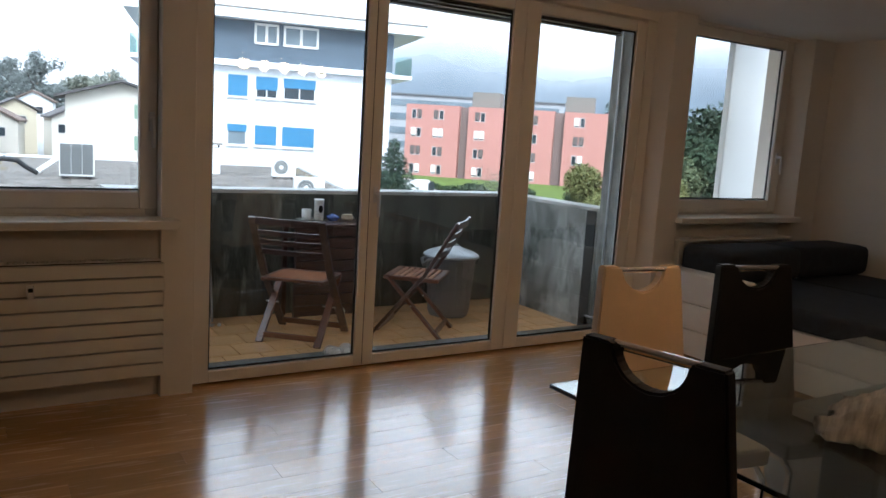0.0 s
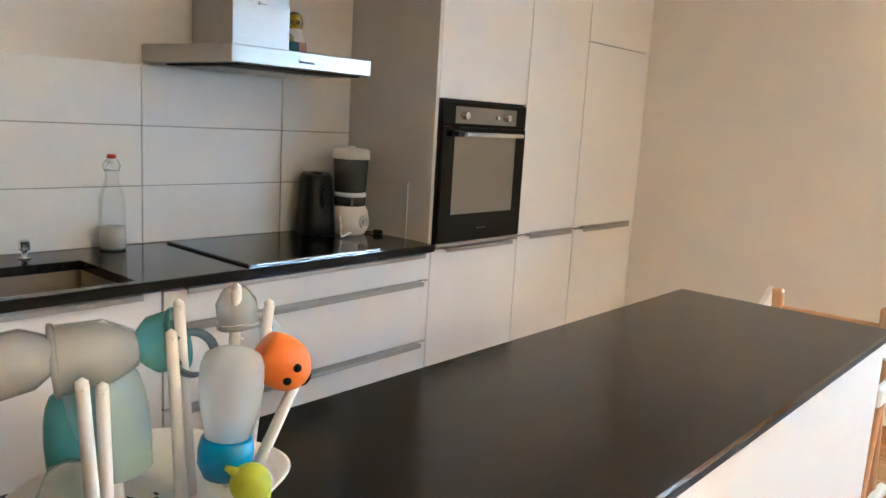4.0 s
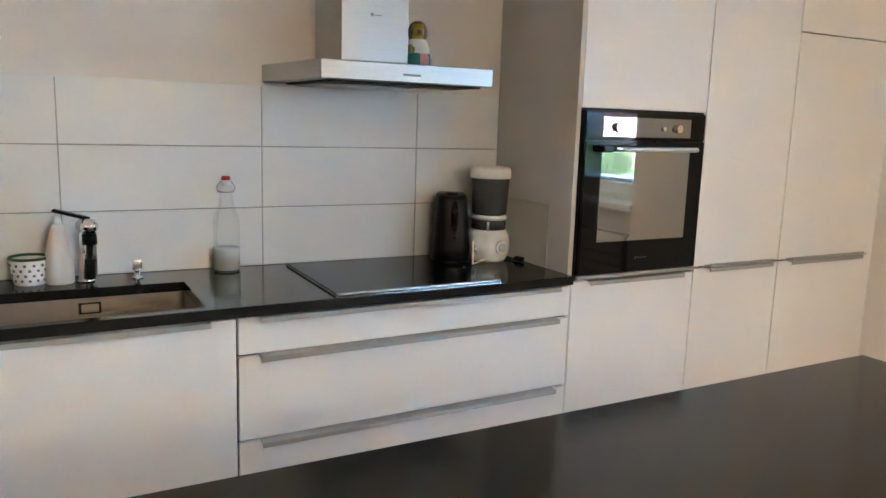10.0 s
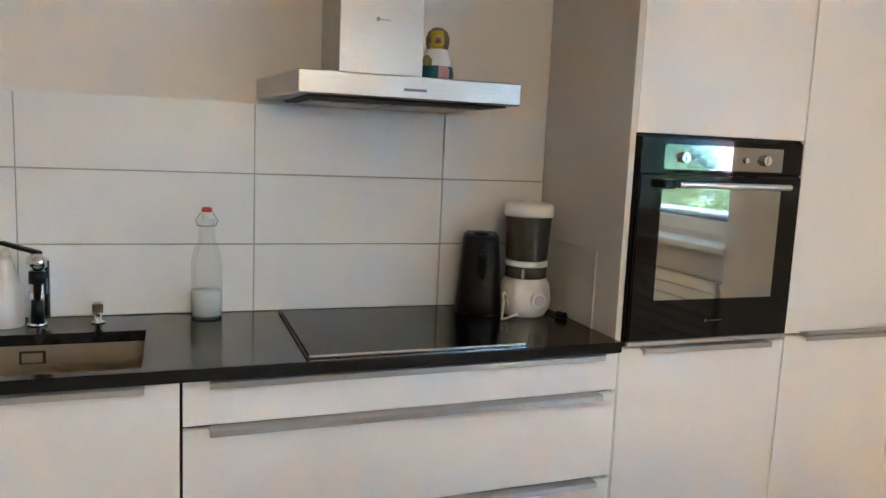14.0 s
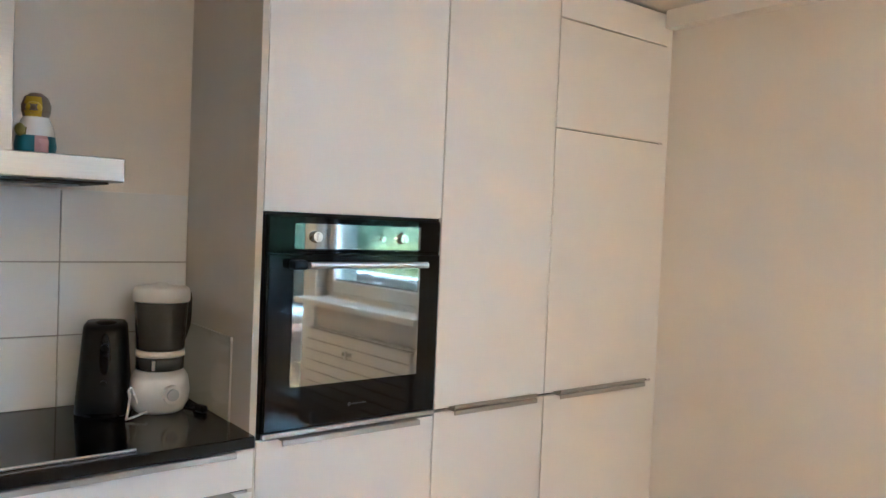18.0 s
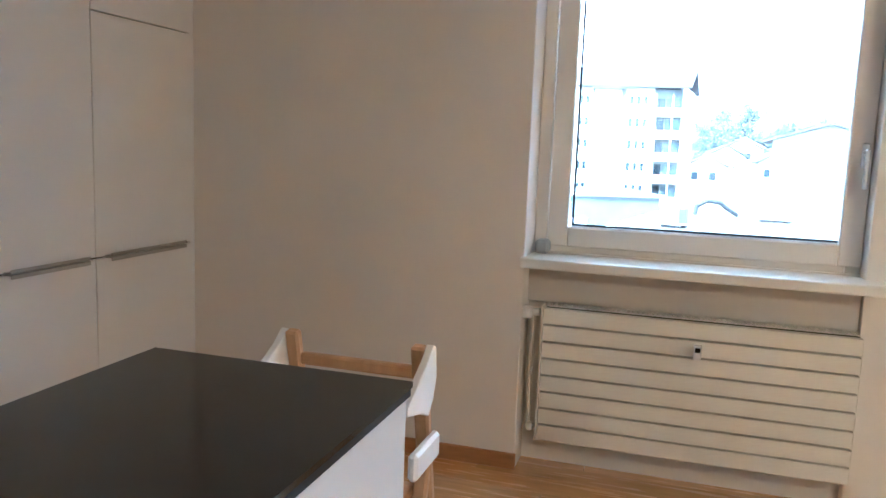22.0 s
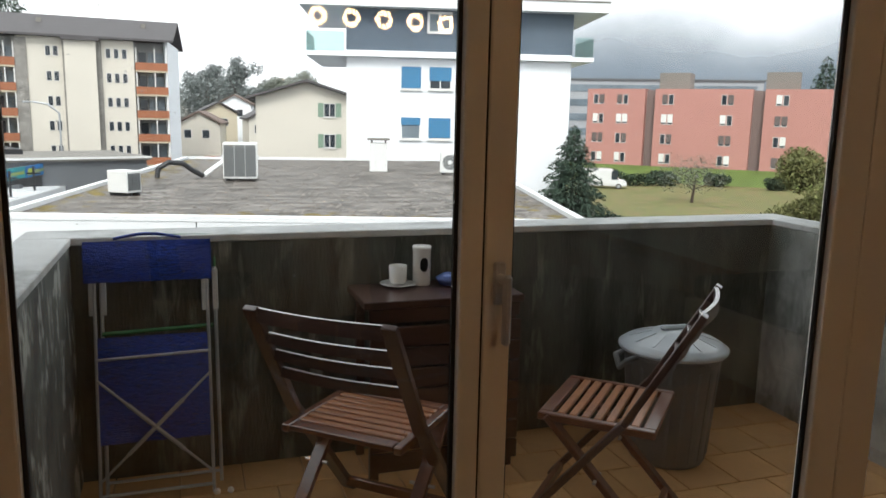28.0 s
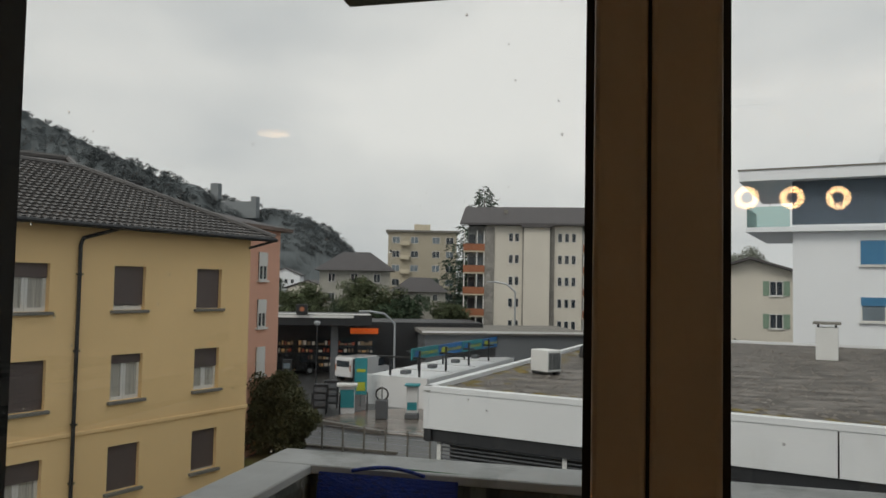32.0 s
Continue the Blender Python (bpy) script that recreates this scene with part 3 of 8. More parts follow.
# worktop with sink cut-out
top = empty("worktop", (0, 0, 0), 0, "black granite kitchen worktop along the tiled wall", "worktop")
SX0, SX1, SY0, SY1 = 0.19, 0.528, -3.575, -3.050
BX1 = 0.500
for a in ((0.002, 0.56, -4.30, SY0), (0.002, 0.56, SY1, -1.7685), (0.002, SX0, SY0, SY1), (SX1, 0.56, SY0, SY1)):
    part("slab", box(a[0], a[1], a[2], a[3], CTOP - 0.03, CTOP), M_TOP, top)
part("edge", box(0.5602, 0.566, -4.30, -1.7685, CTOP - 0.03, CTOP - 0.001, bev=0.002), M_TOPEDGE, top)
sink = empty("sink", (0, 0, 0), 0, "rectangular brushed steel undermount sink", "sink")
b = bmesh.new()
w = 0.004
rings_ = []
for g_, z in ((w, CTOP - 0.031), (w, CTOP - 0.20), (0.0, CTOP - 0.195), (0.0, CTOP - 0.031)):
    rings_.append([b.verts.new(p) for p in ((SX0 - g_, SY0 - g_, z), (BX1 + g_, SY0 - g_, z), (BX1 + g_, SY1 + g_, z), (SX0 - g_, SY1 + g_, z))])
for A, B in ((rings_[0], rings_[1]), (rings_[2], rings_[3]), (rings_[3], rings_[0])):
    for i in range(4):
        b.faces.new((A[i], A[(i + 1) % 4], B[(i + 1) % 4], B[i]))
b.faces.new(rings_[1])
b.faces.new(rings_[2])
bmesh.ops.recalc_face_normals(b, faces=b.faces)
part("basin", b, M_SINK, sink)
part("overflow", box(SX0 + 0.001, SX0 + 0.004, -3.36, -3.297, CTOP - 0.079, CTOP - 0.044, bev=0.001), M_GAP, sink, "dark rectangular overflow slot")
part("overflow_cover", box(SX0 + 0.0045, SX0 + 0.008, -3.353, -3.304, CTOP - 0.074, CTOP - 0.049, bev=0.001), M_SINK, sink)
b = bmesh.new()
turned(b, [(0.03, 0), (0.045, 0.003), (0.045, 0.006), (0.02, 0.008)], 20, (0.35, -3.31, CTOP - 0.195))
part("drain", b, M_CHROME, sink)

# hob
hob = empty("induction_hob", (0, 0, 0), 0, "black glass induction hob with steel front and side trims", "hob")
part("glass_plate", box(0.045, 0.532, -2.662, -2.068, CTOP + 0.0005, CTOP + 0.006, bev=0.001), M_BLACKGLASS, hob)
part("front_trim", box(0.532, 0.541, -2.665, -2.065, CTOP + 0.0005, CTOP + 0.008, bev=0.002), M_STEEL_BRIGHT, hob)
part("side_trim", box(0.045, 0.541, -2.671, -2.6655, CTOP + 0.0005, CTOP + 0.007, bev=0.002), M_DARKTRIM, hob, "dark steel side trim")

# the base run deepens a little away from the tall units
for run_part in [o for o in bpy.data.objects if o.type == "MESH" and o.parent and (o.parent in (top, sink, hob) or o.parent.name in ("dishwasher", "sink_cabinet", "drawer_cabinet") or (o.parent.parent and o.parent.parent.name == "drawer_cabinet"))]:
    for v_ in run_part.data.vertices:
        v_.co.x *= 1 + 0.06 * max(0.0, -1.7685 - v_.co.y)

# wall tiles
structure("tile_bed", box(0.0005, 0.004, -4.6, -1.77, CTOP, 1.523), M_GROUT, "pale grey grout bed of the splashback", "grout")

# hood
hood = empty("cooker_hood", (0, 0, 0), 0, "brushed steel chimney cooker hood over the hob", "cooker hood")
b = bmesh.new()
H0, H1 = -2.692, -2.095
bx(b, 0.004, 0.490, H0, H1, 1.540, 1.598)
for v_ in b.verts:
    if v_.co.y < -2.5 and v_.co.x < 0.1:
        v_.co.y -= 0.050
bmesh.ops.bevel(b, geom=list(b.edges), offset=0.003, segments=1, affect="EDGES")
part("canopy", b, M_STEEL, hood)
part("filter", box(0.03, 0.46, H0 + 0.03, H1 - 0.03, 1.534, 1.5395), M_GAP, hood, "dark grease filter")
b = bmesh.new()
for i in range(2):
    bx(b, 0.05, 0.33, H0 + 0.06 + i * 0.245, H0 + 0.285 + i * 0.245, 1.529, 1.5335, bev=0.002)
part("filter_panel", b, M_STEEL, hood)
part("switch", box(0.4905, 0.4925, -2.424, -2.362, 1.560, 1.567, bev=0.001), M_BINGREY, hood, "small control strip")
part("chimney", box(0.004, 0.27, -2.548, -2.306, 1.599, ZC - 0.004, bev=0.002), M_STEEL, hood)
b = box(0.2705, 0.2715, -2.432, -2.405, 1.7635, 1.7665)
rod(b, (0.2705, -2.440, 1.766), (0.2715, -2.440, 1.766), 0.006, seg=14)
part("badge", b, M_BINGREY, hood, "small grey maker's mark")

# oven
oven = empty("oven", (0, 0, 0), 0, "black built-in oven with mirrored glass door and steel bar handle", "oven")
OX = XFR
part("body", box(0.1, OX, -1.744, -1.150, 0.882, 1.480, bev=0.002), M_BLACKGLASS, oven)
part("control_panel", box(OX + 0.0005, OX + 0.008, -1.740, -1.154, 1.380, 1.476, bev=0.002), M_BLACKGLASS, oven)
part("steel_fascia", box(OX + 0.0082, OX + 0.0095, -1.662, -1.232, 1.388, 1.458), M_OVENGLASS, oven, "mirrored steel control fascia")
odoor = part("door", box(OX + 0.0005, OX + 0.012, -1.740, -1.154, 0.886, 1.374, bev=0.003), M_BLACKGLASS, oven)
part("window", box(OX + 0.0122, OX + 0.0135, -1.665, -1.232, 1.006, 1.352), M_OVENGLASS, odoor, "reflecting oven window")
b = bmesh.new()
rod(b, (OX + 0.05, -1.636, 1.345), (OX + 0.05, -1.232, 1.345), 0.009, seg=16)
for y in (-1.625, -1.245):
    rod(b, (OX + 0.01, y, 1.345), (OX + 0.05, y, 1.345), 0.006)
part("handle", b, M_STEEL, odoor, "round steel bar handle")
for y in (-1.598, -1.302):
    b = bmesh.new()
    rod(b, (OX + 0.0096, y, 1.422), (OX + 0.024, y, 1.422), 0.017, 0.0145, seg=20)
    bx(b, OX + 0.024, OX + 0.027, y - 0.002, y + 0.002, 1.412, 1.434)
    part("knob", b, M_CHROME, oven, "round control knob")
b = bmesh.new()
rod(b, (OX + 0.0096, -1.372, 1.420), (OX + 0.016, -1.372, 1.420), 0.008, seg=14)
part("button", b, M_CHROME, oven)
part("handle_mount", box(OX + 0.0125, OX + 0.046, -1.682, -1.6365, 1.333, 1.358, bev=0.004), M_BLACKPL, odoor, "black end piece of the handle")
b = bmesh.new()
bx(b, OX + 0.0122, OX + 0.0126, -1.462, -1.412, 0.937, 0.941)
rod(b, (OX + 0.0122, -1.470, 0.939), (OX + 0.0126, -1.470, 0.939), 0.006, seg=14)
part("badge", b, mat("dim_grey_print", (0.06, 0.06, 0.058), 0.4), oven, "dim grey printed maker's mark")
oven.matrix_basis = Matrix.Translation((OX, -1.154, 0)) @ Matrix.Rotation(radians(1.1), 4, "Z") @ Matrix.Translation((-OX, 1.154, 0))
part("base_trim", box(OX + 0.0005, OX + 0.013, -1.742, -1.152, 0.8700, 0.8845, bev=0.002), M_STEEL, oven, "brushed steel strip under the door")

# island
M_ISLAND = mat("white_island_panel", (0.66, 0.65, 0.635), 0.5, var=0.02, scale=3.0, bump=0.12, bscale=260)
M_DARKEDGE = mat("dark_bevelled_edge", (0.035, 0.036, 0.038), 0.6, var=0.1, spec=0.2)
isl = empty("kitchen_island", (0, 0, 0), 0, "white kitchen island with a black stone worktop", "kitchen island")
IX0, IX1, IY0, IY1 = 1.594, 2.221, -4.55, -1.674
part("worktop", prism(bmesh.new(), [(IX0 + 0.058, IY0), (IX1, IY0), (IX1, IY1), (IX0 + 0.004, IY1)], CTOP - 0.012, CTOP), M_TOP, isl, "thin black stone top")
part("top_edge", box(IX0 + 0.062, IX1 - 0.003, IY0 + 0.004, IY1 - 0.003, CTOP - 0.030, CTOP - 0.0122), M_DARKEDGE, isl, "dark grey bevelled lower edge of the top")
part("side_panel", box(IX1 - 0.03, IX1 - 0.010, IY0 + 0.02, IY1 - 0.01, 0.0, CTOP - 0.0302, bev=0.001), M_ISLAND, isl)
part("end_panel", box(IX0 + 0.072, IX1 - 0.0302, IY1 - 0.03, IY1 - 0.012, 0.0, CTOP - 0.0302, bev=0.001), M_ISLAND, isl)
part("end_panel", box(IX0 + 0.072, IX1 - 0.0302, IY0 + 0.02, IY0 + 0.04, 0.0, CTOP - 0.0302, bev=0.001), M_ISLAND, isl)
part("carcass", box(IX0 + 0.092, IX1 - 0.031, IY0 + 0.041, IY1 - 0.031, 0.1, CTOP - 0.031), M_GAP, isl)
for i in range(4):
    y0 = IY0 + 0.045 + i * 0.69
    part("door", box(IX0 + 0.072, IX0 + 0.091, y0, y0 + 0.686, 0.1, CTOP - 0.035, bev=0.001), M_FRONT, isl)


# ---- pendant lamp and room light ----
lamp = empty("pendant_lamp", (5.065, -2.562, 0), -3.7, "lit pendant lamp, five glowing rings in a row", "lamp")
M_RING = glow("lamp_glow", (1.0, 0.62, 0.31), 215.0 * LAMP)
LZ = 1.928
part("bar", box(-0.45, 0.45, -0.012, 0.012, LZ + 0.085, LZ + 0.105, bev=0.004), M_CHROME, lamp)
part("canopy", box(-0.12, 0.12, -0.04, 0.04, ZC - 0.03, ZC, bev=0.004), M_CHROME, lamp)
for x in (-0.3, 0.3):
    b = bmesh.new()
    rod(b, (x, 0, LZ + 0.10), (x * 0.3, 0, ZC - 0.02), 0.002, seg=6)
    part("cable", b, M_CHROME, lamp)
for i in range(5):
    x = -0.376 + 0.188 * i
    b = bmesh.new()
    pts = [(x + 0.038 * math.cos(2 * math.pi * q / 24), 0, LZ + 0.038 * math.sin(2 * math.pi * q / 24)) for q in range(25)]
    tube(b, pts, 0.013, seg=8)
    part("ring", b, M_RING, lamp, "glowing frosted ring", smooth=True)
    b = bmesh.new()
    rod(b, (x, 0, LZ + 0.036), (x, 0, LZ + 0.086), 0.010)
    part("socket", b, M_CHROME, lamp)
cl = empty("ceiling_lamp", (2.72, -2.69, ZC), 0, "small lit round ceiling lamp above the kitchen aisle", "lamp")
b = bmesh.new()
turned(b, [(0.10, -0.001), (0.11, -0.01), (0.11, -0.03), (0.09, -0.045)], 28)
part("housing", b, M_WHITEPL, cl)
b = bmesh.new()
turned(b, [(0.085, -0.046), (0.08, -0.05)], 28)
part("diffuser", b, glow("lamp_diffuser_glow", (1.0, 0.60, 0.30), 9.0 * LAMP), cl)
ldat = bpy.data.lights.new("ceiling_light", "AREA")
ldat.energy, ldat.color, ldat.size = 2.5 * LAMP, (1.0, 0.63, 0.32), 0.16
ldat.shape = "DISK"
new("ceiling_light", ldat).location = (2.72, -2.69, ZC - 0.06)

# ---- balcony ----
M_CONC_DARK = mat("near_black_concrete", (0.018, 0.020, 0.018), 0.7, var=0.4, scale=3.0, grain=(2, 2, 0.4), bump=0.2, bscale=40)
BZ = -0.04
structure("balcony_slab", box(3.3, 7.1, 0.36, 2.0, BZ - 0.2, BZ - 0.012), M_TERRAGROUT, "balcony slab under the tiles", "floor")
structure("balcony_kerb", box(3.65, 6.76, 0.362, 0.57, BZ - 0.1, 0.004, bev=0.004), M_STONE, "wet dark stone strip outside the balcony door", "threshold")
par = tagged(empty("balcony_parapet"), "stained dark concrete balcony parapet with a pale cap", "parapet", kind="structure")
PX0, PX1, PY, PZ = 3.56, 6.765, 1.78, 0.895
part("wall_front", box(PX0 - 0.16, PX1 + 0.16, PY, PY + 0.16, -0.35, PZ), M_CONC, par)
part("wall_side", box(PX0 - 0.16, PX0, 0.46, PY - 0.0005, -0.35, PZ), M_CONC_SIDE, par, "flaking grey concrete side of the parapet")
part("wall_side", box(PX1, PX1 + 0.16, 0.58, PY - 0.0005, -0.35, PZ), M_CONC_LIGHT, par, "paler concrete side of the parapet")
part("cap", box(PX0 - 0.18, PX1 + 0.18, PY - 0.006, PY + 0.20, PZ + 0.0005, PZ + 0.03, bev=0.004), M_CAP, par)
part("cap", box(PX0 - 0.18, PX0 + 0.006, 0.46, PY - 0.007, PZ + 0.0005, PZ + 0.03, bev=0.004), M_CAP, par)
part("cap", box(PX1 - 0.006, PX1 + 0.18, 0.58, PY - 0.007, PZ + 0.0005, PZ + 0.03, bev=0.004), M_CAP, par)
structure("balcony_pier", box(6.77, 7.12, 0.345, 0.579, -0.4, 2.62), M_CONC_LIGHT, "pale concrete pier at the end of the balcony", "pier")
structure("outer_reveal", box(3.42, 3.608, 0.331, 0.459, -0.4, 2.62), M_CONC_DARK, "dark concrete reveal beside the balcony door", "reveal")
# Unseen slab: bears the awning, set high and short to daylight the balcony.
structure("upper_slab", box(3.0, 8.9, 0.46, 1.75, 2.74, 2.92), M_CONC, "unseen concrete slab added above the balcony", "slab")
structure("facade_outer", box(-3.0, 3.40, 0.452, 0.50, -9.0, 0.80), M_CONC_LIGHT, "outer face of the building below the window", "facade")
structure("facade_outer_wall", box(-3.0, 2.11, 0.451, 0.499, 0.80, 3.0), M_CONC_LIGHT, "outer face of the building beside the window", "facade")
structure("facade_upper", box(-3.0, 9.0, 0.452, 0.459, 2.63, 3.2), M_CONC_LIGHT, "outer face of the building above the windows", "facade")
# Thin dark box stands for the shaded gap between pier and parapet.
structure("pier_joint", box(6.758, 6.7648, 0.600, 0.705, BZ, PZ), M_CONC_DARK, "near-black strip standing for the shadow gap between pier and parapet", "wall")
pipe = empty("drain_pipe", (6.753, 0.478, 0), 0, "thin grey downpipe with a bent foot at the pier", "pipe")
b = bmesh.new()
tube(b, [(0, 0, 2.6), (0, 0, 0.11), (-0.004, 0.02, 0.075), (-0.010, 0.05, 0.068), (-0.010, 0.125, 0.068)], 0.009)
part("tube", b, M_GREYTUBE, pipe)
part("clamp", box(-0.016, 0.014, -0.016, 0.016, 0.115, 0.235, bev=0.004), M_BLACKPL, pipe, "black plastic sleeve")
part("outlet", box(-0.022, 0.002, 0.126, 0.150, BZ, 0.062, bev=0.003), M_BLACKPL, pipe, "black drain outlet")
awn = empty("awning", (0, 0, 0), 0, "rolled up dark awning under the slab above", "awning")
part("front_bar", box(3.68, 6.72, 1.58, 1.70, 2.395, 2.45, bev=0.012), M_BLACKPL, awn)
b = bmesh.new()
rod(b, (3.70, 1.62, 2.515), (6.70, 1.62, 2.515), 0.06, seg=16)
part("roll", b, M_CONC, awn)
for x in (3.72, 6.68):
    part("bracket", box(x - 0.02, x + 0.02, 1.56, 1.72, 2.43, 2.7395, bev=0.004), M_BLACKPL, awn)

# folding lounger, leaning on the parapet
lg = empty("folding_chair", (3.612, 1.525, BZ), 0, "folded blue mesh garden recliner leaning on the parapet", "folding chair")


def lean(x, z, o=0.0):
    return (x, 0.03 + 0.20 * z / 0.99 + o, z * 0.975)


W0, W1 = 0.0, 0.46
b = bmesh.new()
for x in (W0 + 0.03, W1 - 0.03):
    tube(b, [lean(x, 0.0), lean(x, 0.82)], 0.0065)
tube(b, [lean(W0 + 0.03, 0.03), lean(W1 - 0.03, 0.03)], 0.007)
tube(b, [lean(W0 + 0.03, 0.54, -0.02), lean(W1 - 0.03, 0.55, -0.02)], 0.006)
part("front_frame", b, M_GREYTUBE, lg)
b = bmesh.new()
for x in (W0 + 0.05, W1 + 0.0):
    tube(b, [lean(x, 0.02, 0.04), lean(x, 0.86, 0.04)], 0.007)
tube(b, [lean(W0 + 0.05, 0.06, 0.04), lean(W1, 0.06, 0.04)], 0.006)
part("rear_frame", b, M_GREYTUBE, lg)
for x in (W0 + 0.02, W0 + 0.06, W1 - 0.04, W1):
    b = bmesh.new()
    beam(b, lean(x, 0.70, 0.0), lean(x, 0.86, 0.0), 0.022, 0.005, (0, 1, 0))
    part("flat_arm", b, M_GREYTUBE, lg)
for s0, s1 in (((W0 + 0.03, 0.09), (W1 - 0.03, 0.47)), ((W0 + 0.03, 0.47), (W1 - 0.03, 0.09))):
    b = bmesh.new()
    p0, p1 = Vector(lean(*s0, -0.03)), Vector(lean(*s1, -0.03))
    tube(b, [p0, p1], 0.005)
    beam(b, p0.lerp(p1, 0.25), p0.lerp(p1, 0.75), 0.016, 0.004, (0, 1, 0))
    part("cross_brace", b, M_GREYTUBE, lg)


def cloth(x0, x1, z0, z1, o, n=10):
    c = bmesh.new()
    rows_ = []
    for j in range(n + 1):
        z = z0 + (z1 - z0) * j / n
        row = []
        for i in range(n + 1):
            x = x0 + (x1 - x0) * i / n
            p = lean(x, z, o - 0.012 * math.sin(math.pi * i / n) * math.sin(math.pi * j / n) + 0.003 * noise.noise((x * 9, z * 9, o)))
            row.append((c.verts.new(p), c.verts.new((p[0], p[1] + 0.008, p[2]))))
        rows_.append(row)
    for j in range(n):
        for i in range(n):
            a_, b_, c_, d_ = rows_[j][i], rows_[j][i + 1], rows_[j + 1][i + 1], rows_[j + 1][i]
            c.faces.new((a_[0], b_[0], c_[0], d_[0]))
            c.faces.new((d_[1], c_[1], b_[1], a_[1]))
    bmesh.ops.recalc_face_normals(c, faces=c.faces)
    return c


part("headrest_cloth", cloth(W0 - 0.005, W1 - 0.012, 0.825, 0.978, -0.015), M_BLUE, lg, "blue woven mesh head section", smooth=True)
part("seat_cloth", cloth(W0 + 0.035, W1 - 0.035, 0.22, 0.615, -0.005), M_BLUE, lg, "blue woven mesh seat section", smooth=True)
b = bmesh.new()
tube(b, [lean(W0 + 0.05, 0.625, 0.02), lean(W1 - 0.01, 0.635, 0.02)], 0.008)
tube(b, [lean(W1, 0.80, 0.05), lean(W1 + 0.005, 0.985, 0.045), lean(W0 + 0.2, 0.99, 0.045)], 0.005)
part("piping", b, M_GREEN, lg, "green edge piping")
b = bmesh.new()
tube(b, [lean(0.10 + 0.03 * i, 0.985 + 0.018 * math.sin(math.pi * i / 8)) for i in range(9)], 0.006)
part("cord", b, M_BLUE, lg)
for x in (W1 - 0.02, W1 + 0.03):
    b = bmesh.new()
    ball(b, (x, 0.0, 0.012), 0.013)
    part("foot", b, M_WHITEPL, lg)


def slat_chair(loc, rz, label):
    """A folding hardwood garden chair: x to its right, seat opening to +y, back at -y."""
    ch = empty("garden_chair", loc, rz, label, "chair", "folding chairs on the balcony")
    sw, sd, sz = 0.44, 0.40, 0.44
    for x in (-sw / 2, sw / 2 - 0.03):
        b = bmesh.new()
        bx(b, x, x + 0.03, -sd / 2, sd / 2, sz - 0.028, sz, bev=0.004)
        part("seat_rail", b, M_TEAK, ch)
    for y in (-sd / 2, sd / 2 - 0.045):
        b = bmesh.new()
        bx(b, -sw / 2 + 0.031, sw / 2 - 0.031, y, y + 0.045, sz - 0.02, sz, bev=0.003)
        part("seat_rail", b, M_TEAK, ch)
    n = 7
    for i in range(n):
        y0 = -sd / 2 + 0.052 + i * (sd - 0.104) / n
        b = bmesh.new()
        bx(b, -sw / 2 + 0.031, sw / 2 - 0.031, y0 + 0.006, y0 + 0.033, sz - 0.014, sz + 0.001, bev=0.003)
        part("seat_slat", b, M_TEAK_WORN, ch)
    for x in (-sw / 2 - 0.018, sw / 2 + 0.018):
        b = bmesh.new()
        beam(b, (x, 0.27, 0.0), (x, -0.10, 0.46), 0.024, 0.054, (1, 0, 0), 0.003)
        beam(b, (x, -0.098, 0.452), (x, -0.325, 0.855), 0.024, 0.050, (1, 0, 0), 0.003)
        part("back_leg", b, M_TEAK_DARK, ch)
    for x in (-sw / 2 + 0.015, sw / 2 - 0.015):
        b = bmesh.new()
        beam(b, (x, -0.24, 0.0), (x, 0.17, 0.43), 0.022, 0.048, (1, 0, 0), 0.003)
        part("front_leg", b, M_TEAK, ch)
        b = bmesh.new()
        rod(b, (x - 0.045, -0.015, 0.235), (x + 0.045, -0.015, 0.235), 0.006)
        part("bolt", b, M_STEEL, ch)
    b = bmesh.new()
    bx(b, -sw / 2 - 0.005, sw / 2 + 0.005, 0.215, 0.237, 0.030, 0.068, bev=0.003)
    part("stretcher", b, M_TEAK, ch)
    b = bmesh.new()
    bx(b, -sw / 2 + 0.028, sw / 2 - 0.028, -0.205, -0.183, 0.028, 0.066, bev=0.003)
    part("stretcher", b, M_TEAK, ch)
    for k, z in enumerate((0.615, 0.685, 0.750, 0.832)):
        yb = -0.10 - 0.227 * (z - 0.452) / 0.403
        b = bmesh.new()
        m = 8
        h = 0.034 if k < 3 else 0.045
        pts = [(-sw / 2 + sw * i / m, yb - 0.022 * math.sin(math.pi * i / m)) for i in range(m + 1)]
        for p0, p1 in zip(pts, pts[1:]):
            beam(b, (p0[0], p0[1], z), (p1[0], p1[1], z), h, 0.014, (0, 1, 0), 0.0)
        part("back_slat", b, M_TEAK_DARK, ch)
    return ch


slat_chair((4.545, 1.09, BZ), -42, "reddish brown slatted folding garden chair turned to the table")
slat_chair((5.40, 0.98, BZ), 47, "reddish brown slatted folding garden chair beside the grey bin")

tb = empty("folding_table", (4.60, 1.43, BZ - 0.045), 0, "dark brown narrow folding wooden table against the parapet", "table")
part("tabletop", box(0.0, 0.66, 0.0, 0.33, 0.755, 0.785, bev=0.004), M_TEAK_DARK, tb)
part("apron", box(0.02, 0.64, 0.0, 0.02, 0.70, 0.754, bev=0.002), M_TEAK_DARK, tb)
for i in range(7):
    part("leaf_slat", box(0.02, 0.64, -0.020, -0.002, 0.10 + i * 0.085, 0.178 + i * 0.085, bev=0.003), M_TEAK_DARK, tb)
for x in (0.03, 0.60):
    for y in (0.02, 0.28):
        part("leg", box(x, x + 0.035, y, y + 0.035, 0.045, 0.754, bev=0.003), M_TEAK_DARK, tb)
TZ = BZ + 0.740
